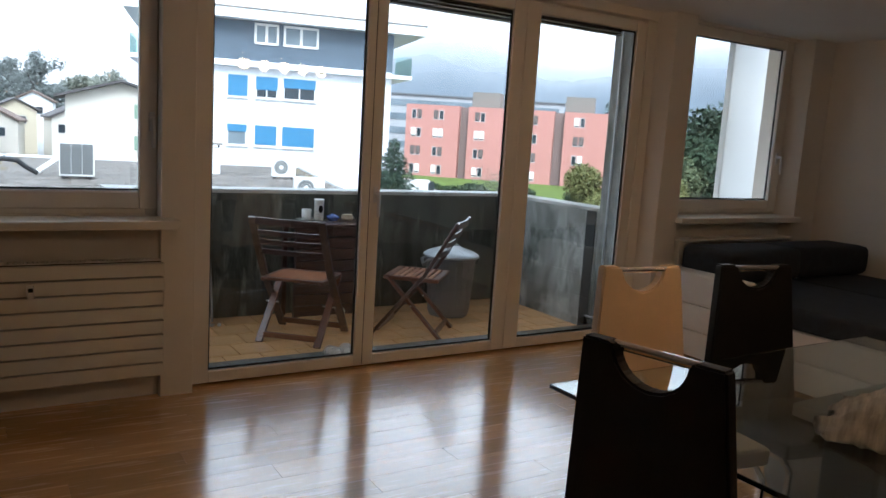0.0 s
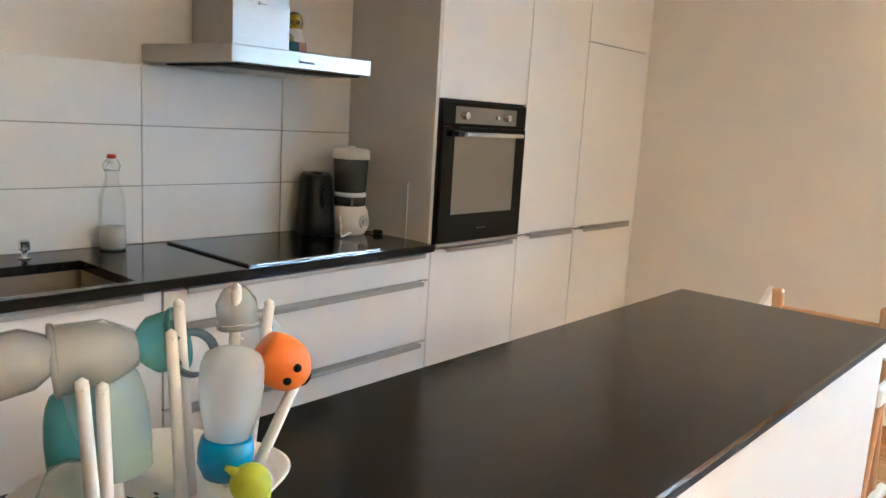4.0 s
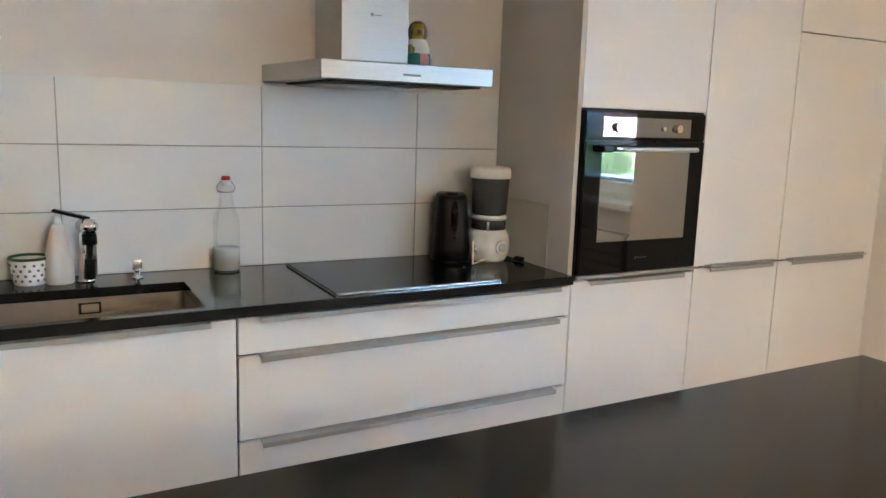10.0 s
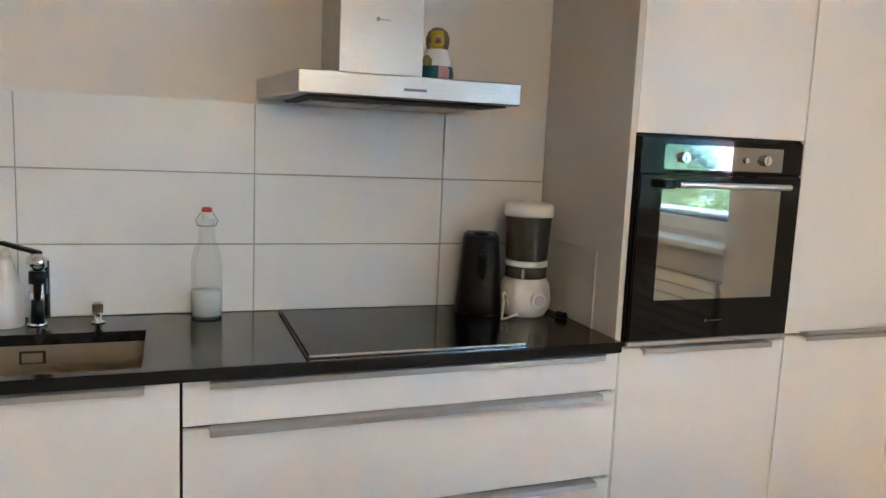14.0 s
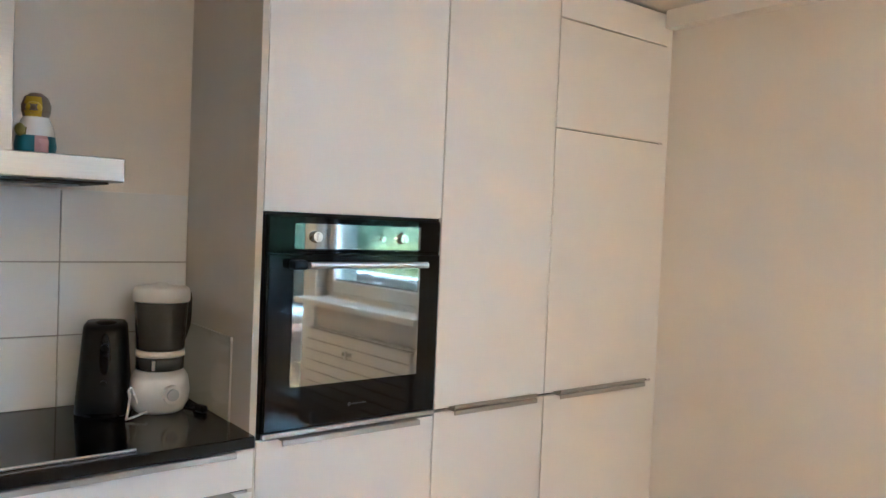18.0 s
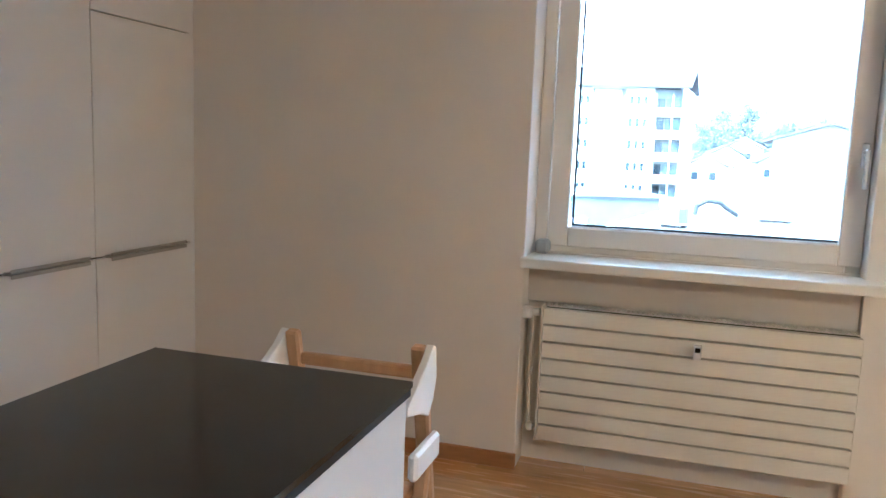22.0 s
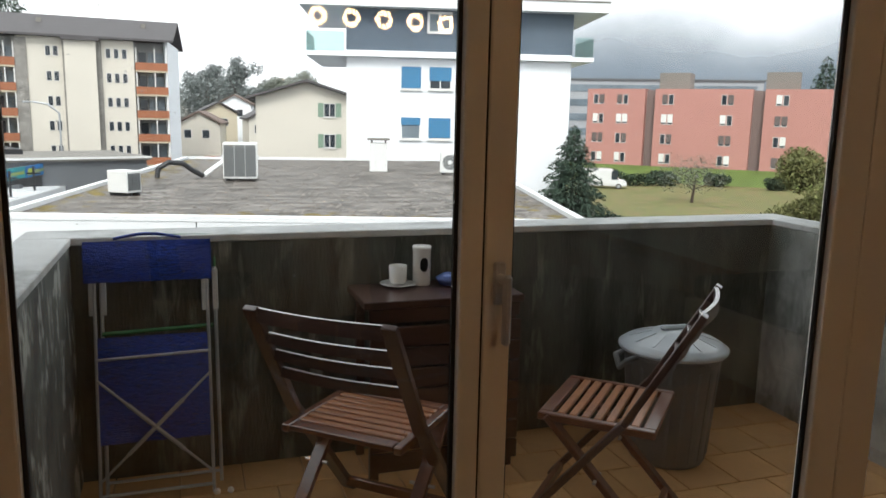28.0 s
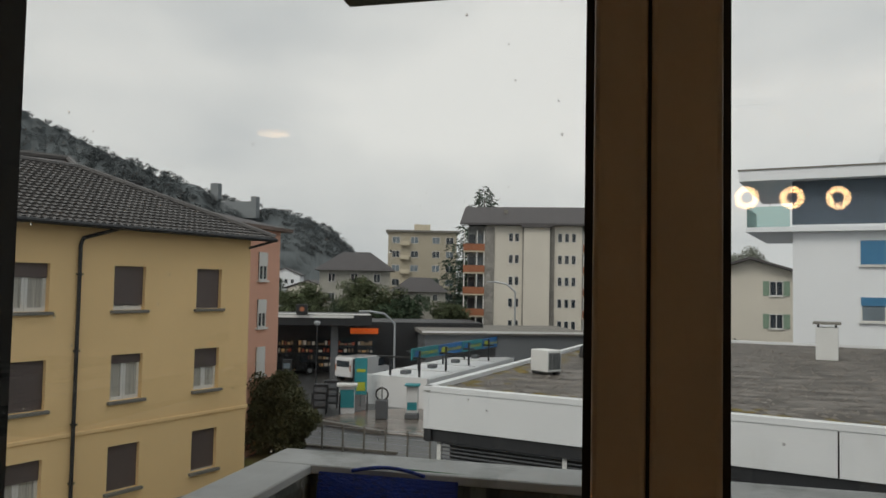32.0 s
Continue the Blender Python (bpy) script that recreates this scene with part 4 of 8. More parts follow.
sc = empty("saucer", (4.80, 1.69, TZ), 0, "small white saucer on the balcony table", "saucer")
b = bmesh.new()
turned(b, [(0.035, 0), (0.075, 0.012), (0.077, 0.014), (0.03, 0.006)], 28)
part("dish", b, M_PORC, sc, smooth=True)
mg = empty("cup", (4.80, 1.69, TZ + 0.013), 0, "white porcelain cup standing on the saucer", "cup")
b = bmesh.new()
turned(b, [(0.028, 0), (0.036, 0.008), (0.038, 0.075), (0.034, 0.075), (0.030, 0.012)], 28, cap=False)
part("body", b, M_PORC, mg, smooth=True)
b = bmesh.new()
turned(b, [(0.0005, 0.010), (0.031, 0.011)], 20, cap=False)
part("bottom", b, M_PORC, mg)
cn = empty("tin", (4.905, 1.70, TZ), 0, "tall white tin canister with a dark oval picture", "tin")
b = bmesh.new()
turned(b, [(0.036, 0), (0.038, 0.004), (0.038, 0.150), (0.040, 0.152), (0.040, 0.164), (0.034, 0.167)], 28)
part("body", b, M_PORC, cn, smooth=True)
b = bmesh.new()
ball(b, (0, -0.034, 0.09), 0.02, 0.9, 0.35, 1.9)
part("oval", b, M_BLACKPL, cn, "dark oval printed medallion")
b = bmesh.new()
turned(b, [(0.030, 0), (0.045, 0.02), (0.052, 0.03), (0.030, 0.045), (0.008, 0.055)], 24)
tagged(part("body", b, mat("blue_pottery", (0.10, 0.16, 0.42), 0.25, var=0.4, scale=40), empty("bowl", (5.01, 1.67, TZ), 0, "small blue and white lidded bowl on the table", "bowl"), smooth=True), "")
b = bmesh.new()
turned(b, [(0.03, 0), (0.048, 0.015), (0.050, 0.03), (0.038, 0.044), (0.042, 0.05), (0.034, 0.048)], 24)
part("body", b, mat("cream_pottery", (0.50, 0.40, 0.28), 0.3, var=0.2, scale=30), empty("pot", (5.13, 1.66, TZ), 0, "small round cream pottery pot on the table", "pot"), smooth=True)

bn = empty("dustbin", (5.93, 1.36, BZ), 0, "round grey plastic dustbin with a pale grey lid", "dustbin")
b = bmesh.new()
turned(b, [(0.155, 0), (0.165, 0.02), (0.200, 0.455), (0.207, 0.460), (0.207, 0.486)], 40)
part("body", b, M_BINGREY, bn, smooth=True)
for i in range(20):
    a = 2 * math.pi * i / 20
    b = bmesh.new()
    beam(b, (0.166 * math.cos(a), 0.166 * math.sin(a), 0.03), (0.197 * math.cos(a), 0.197 * math.sin(a), 0.43), 0.016, 0.006, (math.cos(a), math.sin(a), 0), 0.0)
    part("rib", b, M_BINGREY, bn)
b = bmesh.new()
turned(b, [(0.212, 0.484), (0.226, 0.486), (0.228, 0.500), (0.214, 0.506), (0.208, 0.514), (0.190, 0.524), (0.085, 0.556), (0.075, 0.566), (0.02, 0.568)], 48)
lid = part("lid", b, M_GALV, bn, "pale grey ribbed lid", smooth=True)
for i in range(12):
    a = 2 * math.pi * i / 12
    b = bmesh.new()
    beam(b, (0.090 * math.cos(a), 0.090 * math.sin(a), 0.5545), (0.186 * math.cos(a), 0.186 * math.sin(a), 0.5255), 0.010, 0.005, (0, 0, 1), 0.0)
    part("lid_rib", b, M_GALV, lid)
b = bmesh.new()
bx(b, -0.065, 0.065, -0.018, 0.018, 0.566, 0.584, bev=0.008)
part("lid_handle", b, M_GALV, lid)
for sx in (-1, 1):
    b = bmesh.new()
    tube(b, [(sx * 0.205, -0.05, 0.475), (sx * 0.250, -0.045, 0.462), (sx * 0.256, 0.0, 0.42), (sx * 0.250, 0.045, 0.462), (sx * 0.205, 0.05, 0.475)], 0.012)
    part("side_handle", b, M_BINGREY, bn)
for (x, y, rz) in ((4.50, 0.43, 20), (4.60, 0.435, -10)):
    sh = empty("shoe", (x, y, 0.001), rz, "white knitted slipper on the stone strip outside the door", "shoe", "white slippers")
    b = bmesh.new()
    ball(b, (0, 0.0, 0.03), 0.05, 0.85, 1.25, 0.72, sub=3)
    part("upper", b, M_LEATHER_WHITE, sh, smooth=True)
    for k in range(4):
        b = bmesh.new()
        pts = [(0.045 * math.cos(a), -0.045 + 0.028 * k, 0.03 + 0.040 * math.sin(a)) for a in [math.pi * q / 8 for q in range(9)]]
        tube(b, pts, 0.0035, seg=6)
        part("seam", b, M_CARCASS, sh)
b = bmesh.new()
turned(b, [(0.03, 0), (0.035, 0.01), (0.02, 0.06), (0.025, 0.10), (0.012, 0.12)], 16)
part("body", b, M_PORC, empty("figurine", (4.97, 1.34, BZ), 0, "small white ornament on the balcony floor by the table", "ornament"), smooth=True)


# ---- outside ----
GZ = -6.4
M_ASPH = mat("wet_asphalt", (0.060, 0.062, 0.064), 0.35, var=0.3, scale=0.15, bump=0.3, bscale=8, dirt=((0.12, 0.12, 0.12), 0.08, 0.5, 0.7))
M_GRASS = mat("lawn_grass", (0.120, 0.125, 0.034), 0.95, var=0.8, scale=1.4, bump=1.0, bscale=9, dirt=((0.19, 0.145, 0.06), 0.5, 0.46, 0.62))
M_ROOFGRAVEL = mat("wet_roof_gravel", (0.165, 0.148, 0.130), 0.6, var=1.2, scale=7.0, bump=1.0, bscale=22, dirt=((0.048, 0.040, 0.031), 1.6, 0.44, 0.56), grain=(0.5, 1.3, 1))
M_MOSS = mat("roof_moss", (0.15, 0.115, 0.03), 0.95, var=0.7, scale=3.0, bump=1.0, bscale=20)
M_WHITEPANEL = mat("white_facade_panel", (0.72, 0.74, 0.75), 0.5, var=0.04, scale=0.6, dirt=((0.55, 0.56, 0.55), 0.5, 0.55, 0.8))
M_WHITEHOUSE = mat("white_render", (0.84, 0.87, 0.90), 0.85, var=0.03, scale=0.4)
M_SLATE = mat("grey_slate_cladding", (0.10, 0.135, 0.175), 0.6, var=0.12, scale=1.0, each=0.06)
M_BLUESHUT = mat("blue_blind", (0.05, 0.20, 0.37), 0.55, var=0.08, scale=2.0)
M_CREAMHOUSE = mat("cream_render", (0.65, 0.615, 0.54), 0.9, var=0.06, scale=0.3)
M_CREAMDARK = mat("warm_render", (0.58, 0.52, 0.40), 0.9, var=0.06, scale=0.3)
M_STONESTRIP = mat("rubble_stone_strip", (0.26, 0.25, 0.23), 0.9, var=0.5, scale=2.0, bump=0.8, bscale=6)
M_ROOFDARK = mat("dark_roof_tiles", (0.085, 0.080, 0.082), 0.7, var=0.3, scale=1.2, bump=0.8, bscale=5)
M_ROOFBROWN = mat("brown_roof_tiles", (0.17, 0.125, 0.105), 0.8, var=0.3, scale=0.8)
M_RUSTRAIL = mat("orange_balcony_rail", (0.34, 0.13, 0.065), 0.7, var=0.15, scale=1.0)
M_PINK = mat("salmon_render", (0.46, 0.225, 0.195), 0.9, var=0.10, scale=0.2, dirt=((0.40, 0.19, 0.165), 0.2, 0.5, 0.75))
M_PINKDARK = mat("shadow_toned_recess", (0.22, 0.17, 0.16), 0.9)
M_YELLOW = mat("ochre_render", (0.90, 0.64, 0.33), 0.9, var=0.05, scale=0.5, bump=0.2, bscale=20, dirt=((0.70, 0.48, 0.20), 0.7, 0.60, 0.8))
M_PANE = mat("dark_window_pane", (0.03, 0.04, 0.05), 0.08, var=0.3, scale=0.5)
# Paler grey pane: reflected sky is put into its colour.
M_PANESKY = mat("sky_toned_window_pane", (0.16, 0.20, 0.23), 0.08, var=0.3, scale=0.5)
M_SHUT = mat("brown_grey_roller_shutter", (0.13, 0.105, 0.10), 0.6, var=0.06)
M_WHITETRIM = mat("white_window_trim", (0.72, 0.72, 0.70), 0.5, var=0.03)
M_GREYTRIM = mat("grey_stone_sill", (0.20, 0.19, 0.17), 0.8, var=0.1)
M_DARKMETAL = mat("dark_grey_metal", (0.022, 0.024, 0.027), 0.5, var=0.1)
M_MIDGREY = mat("mid_grey_cladding", (0.13, 0.14, 0.15), 0.6, var=0.1)
M_ACWHITE = mat("white_unit_casing", (0.70, 0.71, 0.70), 0.5, var=0.04)
M_ACGRILLE = mat("grey_fan_grille", (0.14, 0.15, 0.15), 0.5)
M_SIGNBLUE = mat("blue_sign", (0.02, 0.16, 0.42), 0.5, var=0.4, scale=0.5)
M_SIGNYELLOW = mat("yellow_sign_lettering", (0.62, 0.60, 0.06), 0.5)
M_TEAL = mat("turquoise_sign", (0.03, 0.27, 0.31), 0.5, var=0.3, scale=0.4)
M_LIME = mat("lime_sign", (0.45, 0.50, 0.05), 0.5)
M_BARK = mat("tree_bark", (0.06, 0.045, 0.035), 0.95, var=0.3, scale=4, bump=0.8, bscale=20)
# Far tones: distance haze is mixed into these base colours.
M_HAZE1 = mat("haze_toned_wooded_hill", (0.135, 0.152, 0.158), 1.0, var=0.6, scale=0.03, bscale=0.16, spec=0.0)
M_HAZE2 = mat("haze_toned_mountain", (0.165, 0.20, 0.24), 1.0, var=0.12, scale=0.004, bscale=0.02, spec=0.0)
M_HAZE3 = mat("haze_toned_stone", (0.25, 0.27, 0.28), 1.0, var=0.15, scale=0.05, spec=0.0)
M_CARWHITE = mat("white_car_paint", (0.72, 0.73, 0.74), 0.25, var=0.03, coat=0.5)
M_CARDARK = mat("dark_car_paint", (0.02, 0.02, 0.022), 0.2, var=0.1, coat=0.5)
M_TYRE = mat("tyre_rubber", (0.015, 0.015, 0.015), 0.8)


def leafmat(name, color):
    m = mat(name, color, 0.7, var=0.35, scale=0.5, bscale=4, spec=0.2)
    n, l = m.node_tree.nodes, m.node_tree.links
    geo = n.new("ShaderNodeNewGeometry")
    rng = n.new("ShaderNodeMapRange")
    rng.inputs["To Min"].default_value, rng.inputs["To Max"].default_value = 0.55, 1.5
    l.new(geo.outputs["Random Per Island"], rng.inputs["Value"])
    hsv = [x for x in n if x.bl_idname == "ShaderNodeHueSaturation"][0]
    old = hsv.inputs["Value"].links[0].from_socket
    mul = n.new("ShaderNodeMath")
    mul.operation = "MULTIPLY"
    l.new(old, mul.inputs[0])
    l.new(rng.outputs[0], mul.inputs[1])
    l.new(mul.outputs[0], hsv.inputs["Value"])
    return m


M_LEAF = leafmat("green_leaves", (0.044, 0.070, 0.040))
M_LEAFDARK = leafmat("dark_green_leaves", (0.038, 0.058, 0.036))
M_LEAFYEL = leafmat("autumn_leaves", (0.135, 0.142, 0.055))
M_LEAFBUSH = leafmat("bush_leaves", (0.085, 0.092, 0.048))
M_LEAFTOWN = leafmat("town_tree_leaves", (0.085, 0.105, 0.055))
# Greyer, paler leaf colours carry the haze of distance.
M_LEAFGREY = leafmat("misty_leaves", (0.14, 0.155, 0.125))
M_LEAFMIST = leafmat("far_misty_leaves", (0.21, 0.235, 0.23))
M_LEAFMIST2 = leafmat("far_pale_haze_leaves", (0.24, 0.26, 0.22))
M_NEEDLE = leafmat("conifer_needles", (0.045, 0.072, 0.052))


def leaf_mesh(name, blobs, n, size, seed, cone=False):
    """Many small leaf quads scattered through the blobs (centre, radii)."""
    rng = np.random.default_rng(seed)
    share = np.array([b[1][0] * b[1][2] for b in blobs])
    counts = np.maximum(20, (n * share / share.sum()).astype(int))
    cen = []
    for (c, r), k in zip(blobs, counts):
        d = rng.normal(size=(k, 3))
        d /= np.linalg.norm(d, axis=1)[:, None]
        rad = rng.uniform(0.25, 1.05, size=(k, 1)) ** 0.7
        cen.append(np.array(c) + d * rad * np.array(r))
    cen = np.concatenate(cen)
    k = len(cen)
    u = rng.normal(size=(k, 3))
    u /= np.linalg.norm(u, axis=1)[:, None]
    w = rng.normal(size=(k, 3))
    w -= (w * u).sum(1)[:, None] * u
    w /= np.linalg.norm(w, axis=1)[:, None]
    s = size * rng.uniform(0.6, 1.4, size=(k, 1))
    v = np.stack([cen - u * s, cen + w * s * 0.5, cen + u * s, cen - w * s * 0.5], 1).reshape(-1, 3)
    me = bpy.data.meshes.new(name)
    me.from_pydata(v.tolist(), [], np.arange(4 * k).reshape(-1, 4).tolist())
    return me


def tree(x, y, h, w, leaf, label, n=2500, size=0.22, seed=1, base=0.25, z=None, name="tree"):
    """A tree: tapered trunk, limbs and a crown of many clumps of leaves."""
    z = GZ if z is None else z
    t = empty(name, (x, y, z), 0, label, "tree")
    rng = random.Random(seed)
    b = bmesh.new()
    rod(b, (0, 0, -0.2), (0.05 * w, 0, h * 0.55), 0.035 * h * 0.8 + 0.05, 0.03 * h * 0.4, seg=10)
    for i in range(6):
        a = rng.uniform(0, 6.28)
        z0 = h * rng.uniform(base, 0.5)
        rod(b, (0.03 * w, 0, z0), (0.35 * w * math.cos(a), 0.35 * w * math.sin(a), z0 + h * rng.uniform(0.15, 0.35)), 0.012 * h, 0.005 * h, seg=7)
    part("trunk", b, M_BARK, t)
    blobs = []
    for i in range(30):
        a, q = rng.uniform(0, 6.28), rng.uniform(0.04, 0.42) * w
        zc = h * (base + (1 - base) * rng.uniform(0.18, 0.86))
        k = 1.1 - 0.75 * abs(zc / h - 0.55)
        r = w * rng.uniform(0.14, 0.25) * k
        blobs.append(((q * k * math.cos(a), q * k * math.sin(a), zc), (r, r, r * 0.8)))
    me = leaf_mesh("crown", blobs, int(n * 4.5), size * 0.72, seed)
    me.materials.append(leaf)
    c = new("crown", me)
    c.parent = t
    return t


def conifer(x, y, h, w, label, seed=3, n=2600, z=None, leaf=None):
    z = GZ if z is None else z
    t = empty("conifer", (x, y, z), 0, label, "tree")
    b = bmesh.new()
    rod(b, (0, 0, -0.2), (0, 0, h * 0.98), 0.02 * h + 0.05, 0.02, seg=8)
    part("trunk", b, M_BARK, t)
    rg = np.random.default_rng(seed)
    k = int(n * 3.0)
    f = 1 - np.sqrt(rg.uniform(0, 0.97, k))
    a = rg.uniform(0, 6.283, k)
    tier = 0.70 + 0.30 * np.cos(f * 60 + 2.0 * np.cos(3 * a))
    r = 0.5 * w * (1 - f) ** 0.75 * tier * np.sqrt(rg.uniform(0.03, 1.0, k)) + 0.01 * h
    cen = np.stack([r * np.cos(a), r * np.sin(a), h * f + 0.03 * h - 0.28 * r], 1)
    u = np.stack([np.cos(a), np.sin(a), -0.45 + 0.3 * rg.normal(size=k)], 1) + 0.35 * rg.normal(size=(k, 3))
    u /= np.linalg.norm(u, axis=1)[:, None]
    v = rg.normal(size=(k, 3))
    v -= (v * u).sum(1)[:, None] * u
    v /= np.linalg.norm(v, axis=1)[:, None]
    s = (0.013 * h + 0.04) * rg.uniform(0.6, 1.4, size=(k, 1))
    pts = np.stack([cen - u * s, cen + v * s * 0.3, cen + u * s, cen - v * s * 0.3], 1).reshape(-1, 3)
    me = bpy.data.meshes.new("crown")
    me.from_pydata(pts.tolist(), [], np.arange(4 * k).reshape(-1, 4).tolist())
    me.materials.append(leaf or M_NEEDLE)
    c = new("crown", me)
    c.parent = t
    return t


# ground
structure("ground", box(-1500, 1500, -40, 3000, GZ - 1, GZ), M_ASPH, "wet grey asphalt yards and streets reaching far off", "ground")


def patch(name, pts, z0, z1, material, label, category):
    return structure(name, prism(bmesh.new(), pts, z0, z1), material, label, category)


patch("lawn", [(22, 14), (60, 20), (98, 60), (92, 84), (60, 104), (46, 96), (40, 62), (26, 36)], GZ - 0.1, GZ + 0.05, M_GRASS, "patchy green and brown lawn before the salmon flats", "lawn")
patch("lawn_garden", [(-12, 14), (-1.5, 13), (-1.5, 24), (-8.5, 33.0), (-11.3, 33.3), (-12, 34.3)], GZ - 0.1, GZ + 0.05, M_GRASS, "green lawn beside the ochre house", "lawn")
patch("pavement", [(-20, 34.6), (-6, 34.0), (-6, 34.3), (-20, 34.9)], GZ - 0.1, GZ + 0.12, M_GREYTRIM, "grey kerb along the road behind the garden", "pavement")

# low flat-roofed building
low = empty("low_building", (0, 0, 0), 0, "low white commercial building with a flat gravel roof", "building")
RZ_ = -0.5
RP = [(0.52, 14.39), (11.29, 11.55), (16.6, 32.0), (3.9, 33.5)]


def inset(pts, d):
    cx, cy = sum(p[0] for p in pts) / 4, sum(p[1] for p in pts) / 4
    out = []
    for x, y in pts:
        v = Vector((x - cx, y - cy))
        v -= v.normalized() * d * 1.4
        out.append((cx + v.x, cy + v.y))
    return out


part("roof", prism(bmesh.new(), inset(RP, 0.10), RZ_ - 0.35, RZ_ - 0.10), M_ROOFGRAVEL, low, "wet brown-grey gravel roof with mossy edges")
for i in range(4):
    a, b_ = Vector((*RP[i], 0)), Vector((*RP[(i + 1) % 4], 0))
    d = (b_ - a).normalized()
    nrm = Vector((-d.y, d.x, 0))
    b = bmesh.new()
    beam(b, a + nrm * 0.10 + Vector((0, 0, RZ_ - 0.06)), b_ + nrm * 0.10 + Vector((0, 0, RZ_ - 0.06)), 0.17, 0.12, (0, 0, 1), 0.01)
    part("roof_edge", b, M_WHITEPANEL, low, "white metal roof edge")
    L = (b_ - a).length
    k = max(2, int(L / 3.7))
    for j in range(k):
        p0, p1 = a + d * (L * j / k + 0.012), a + d * (L * (j + 1) / k - 0.012)
        b = bmesh.new()
        beam(b, p0 + nrm * 0.08 + Vector((0, 0, -0.985)), p1 + nrm * 0.08 + Vector((0, 0, -0.985)), 0.10, 0.73, (0, 0, 1), 0.004)
        part("panel", b, M_WHITEPANEL, low)
    b = bmesh.new()
    beam(b, a + nrm * 0.10 + Vector((0, 0, -0.60)), b_ + nrm * 0.10 + Vector((0, 0, -0.60)), 0.14, 0.03, (0, 0, 1), 0.0)
    part("groove", b, M_GREYTRIM, low)
    b = bmesh.new()
    beam(b, a + nrm * 0.14 + Vector((0, 0, -1.475)), b_ + nrm * 0.14 + Vector((0, 0, -1.475)), 0.12, 0.245, (0, 0, 1), 0.0)
    part("dark_band", b, M_DARKMETAL, low, "dark grey band under the panels")
    if i == 0:
        for j in range(24):
            z = -1.64 - j * 0.075
            b = bmesh.new()
            beam(b, a + d * 0.35 + nrm * 0.22 + Vector((0, 0, z)), b_ - d * 0.3 + nrm * 0.22 + Vector((0, 0, z)), 0.05, 0.02, (0, 0, 1), 0.0)
            part("louvre", b, M_MIDGREY, low)
        for j in range(5):
            p = a + d * (0.3 + j * (L - 0.6) / 4) + nrm * 0.2
            b = bmesh.new()
            bx(b, p.x - 0.04, p.x + 0.04, p.y - 0.04, p.y + 0.04, GZ, -1.6)
            part("post", b, M_WHITETRIM, low)
        b = bmesh.new()
        bx(b, -0.7, 0.7, 0.0, 0.05, -3.3, -2.25, m=Matrix.Translation(a + d * 7.6 + nrm * 0.1) @ Matrix.Rotation(math.atan2(d.y, d.x), 4, "Z"))
        part("door_surround", b, M_WHITETRIM, low)
part("inner_wall", prism(bmesh.new(), inset(RP, 0.5), GZ, RZ_ - 0.36), M_DARKMETAL, low)
rng_g = np.random.default_rng(4)
gv, gf = [], []
for k in range(7000):
    u_, w_ = rng_g.uniform(0.02, 0.98), rng_g.uniform(0.015, 0.985) ** 1.25
    p = (np.array(RP[0]) * (1 - u_) + np.array(RP[1]) * u_) * (1 - w_) + (np.array(RP[3]) * (1 - u_) + np.array(RP[2]) * u_) * w_
    r_ = 0.012 + 0.05 * rng_g.uniform() ** 2
    a = rng_g.uniform(0, 6.28)
    q = len(gv)
    for dx, dy, dz in ((1.5, 0, 0), (0, 1, 0), (-1.5, 0, 0), (0, -1, 0), (0, 0, 0.55)):
        gv.append((p[0] + r_ * (dx * math.cos(a) - dy * math.sin(a)), p[1] + r_ * (dx * math.sin(a) + dy * math.cos(a)), RZ_ - 0.101 + r_ * dz))
    gf += [(q, q + 1, q + 4), (q + 1, q + 2, q + 4), (q + 2, q + 3, q + 4), (q + 3, q, q + 4)]
me = bpy.data.meshes.new("gravel")
me.from_pydata(gv, [], gf)
m_ = leafmat("wet_gravel_stones", (0.16, 0.145, 0.13))
me.materials.append(m_)
o = new("gravel", me)
o.parent = low
tagged(o, "loose wet gravel and leaf litter on the roof", kind="stuff")
mb = bmesh.new()
rngm = random.Random(5)
for i in range(520):
    e = rngm.random() ** 0.8
    side = rngm.choice((0, 0, 1, 3))
    a, b_ = Vector((*RP[side], 0)), Vector((*RP[(side + 1) % 4], 0))
    d = (b_ - a).normalized()
    p = a.lerp(b_, e) + Vector((-d.y, d.x, 0)) * (0.3 + abs(rngm.gauss(0, 0.42)))
    ball(mb, (p.x, p.y, RZ_ - 0.105), rngm.uniform(0.04, 0.20), 1, rngm.uniform(0.4, 1.0), 0.16, sub=1)
moss = part("moss", mb, M_MOSS, low, "yellow-green moss along the roof edge")
tagged(moss, kind="stuff")


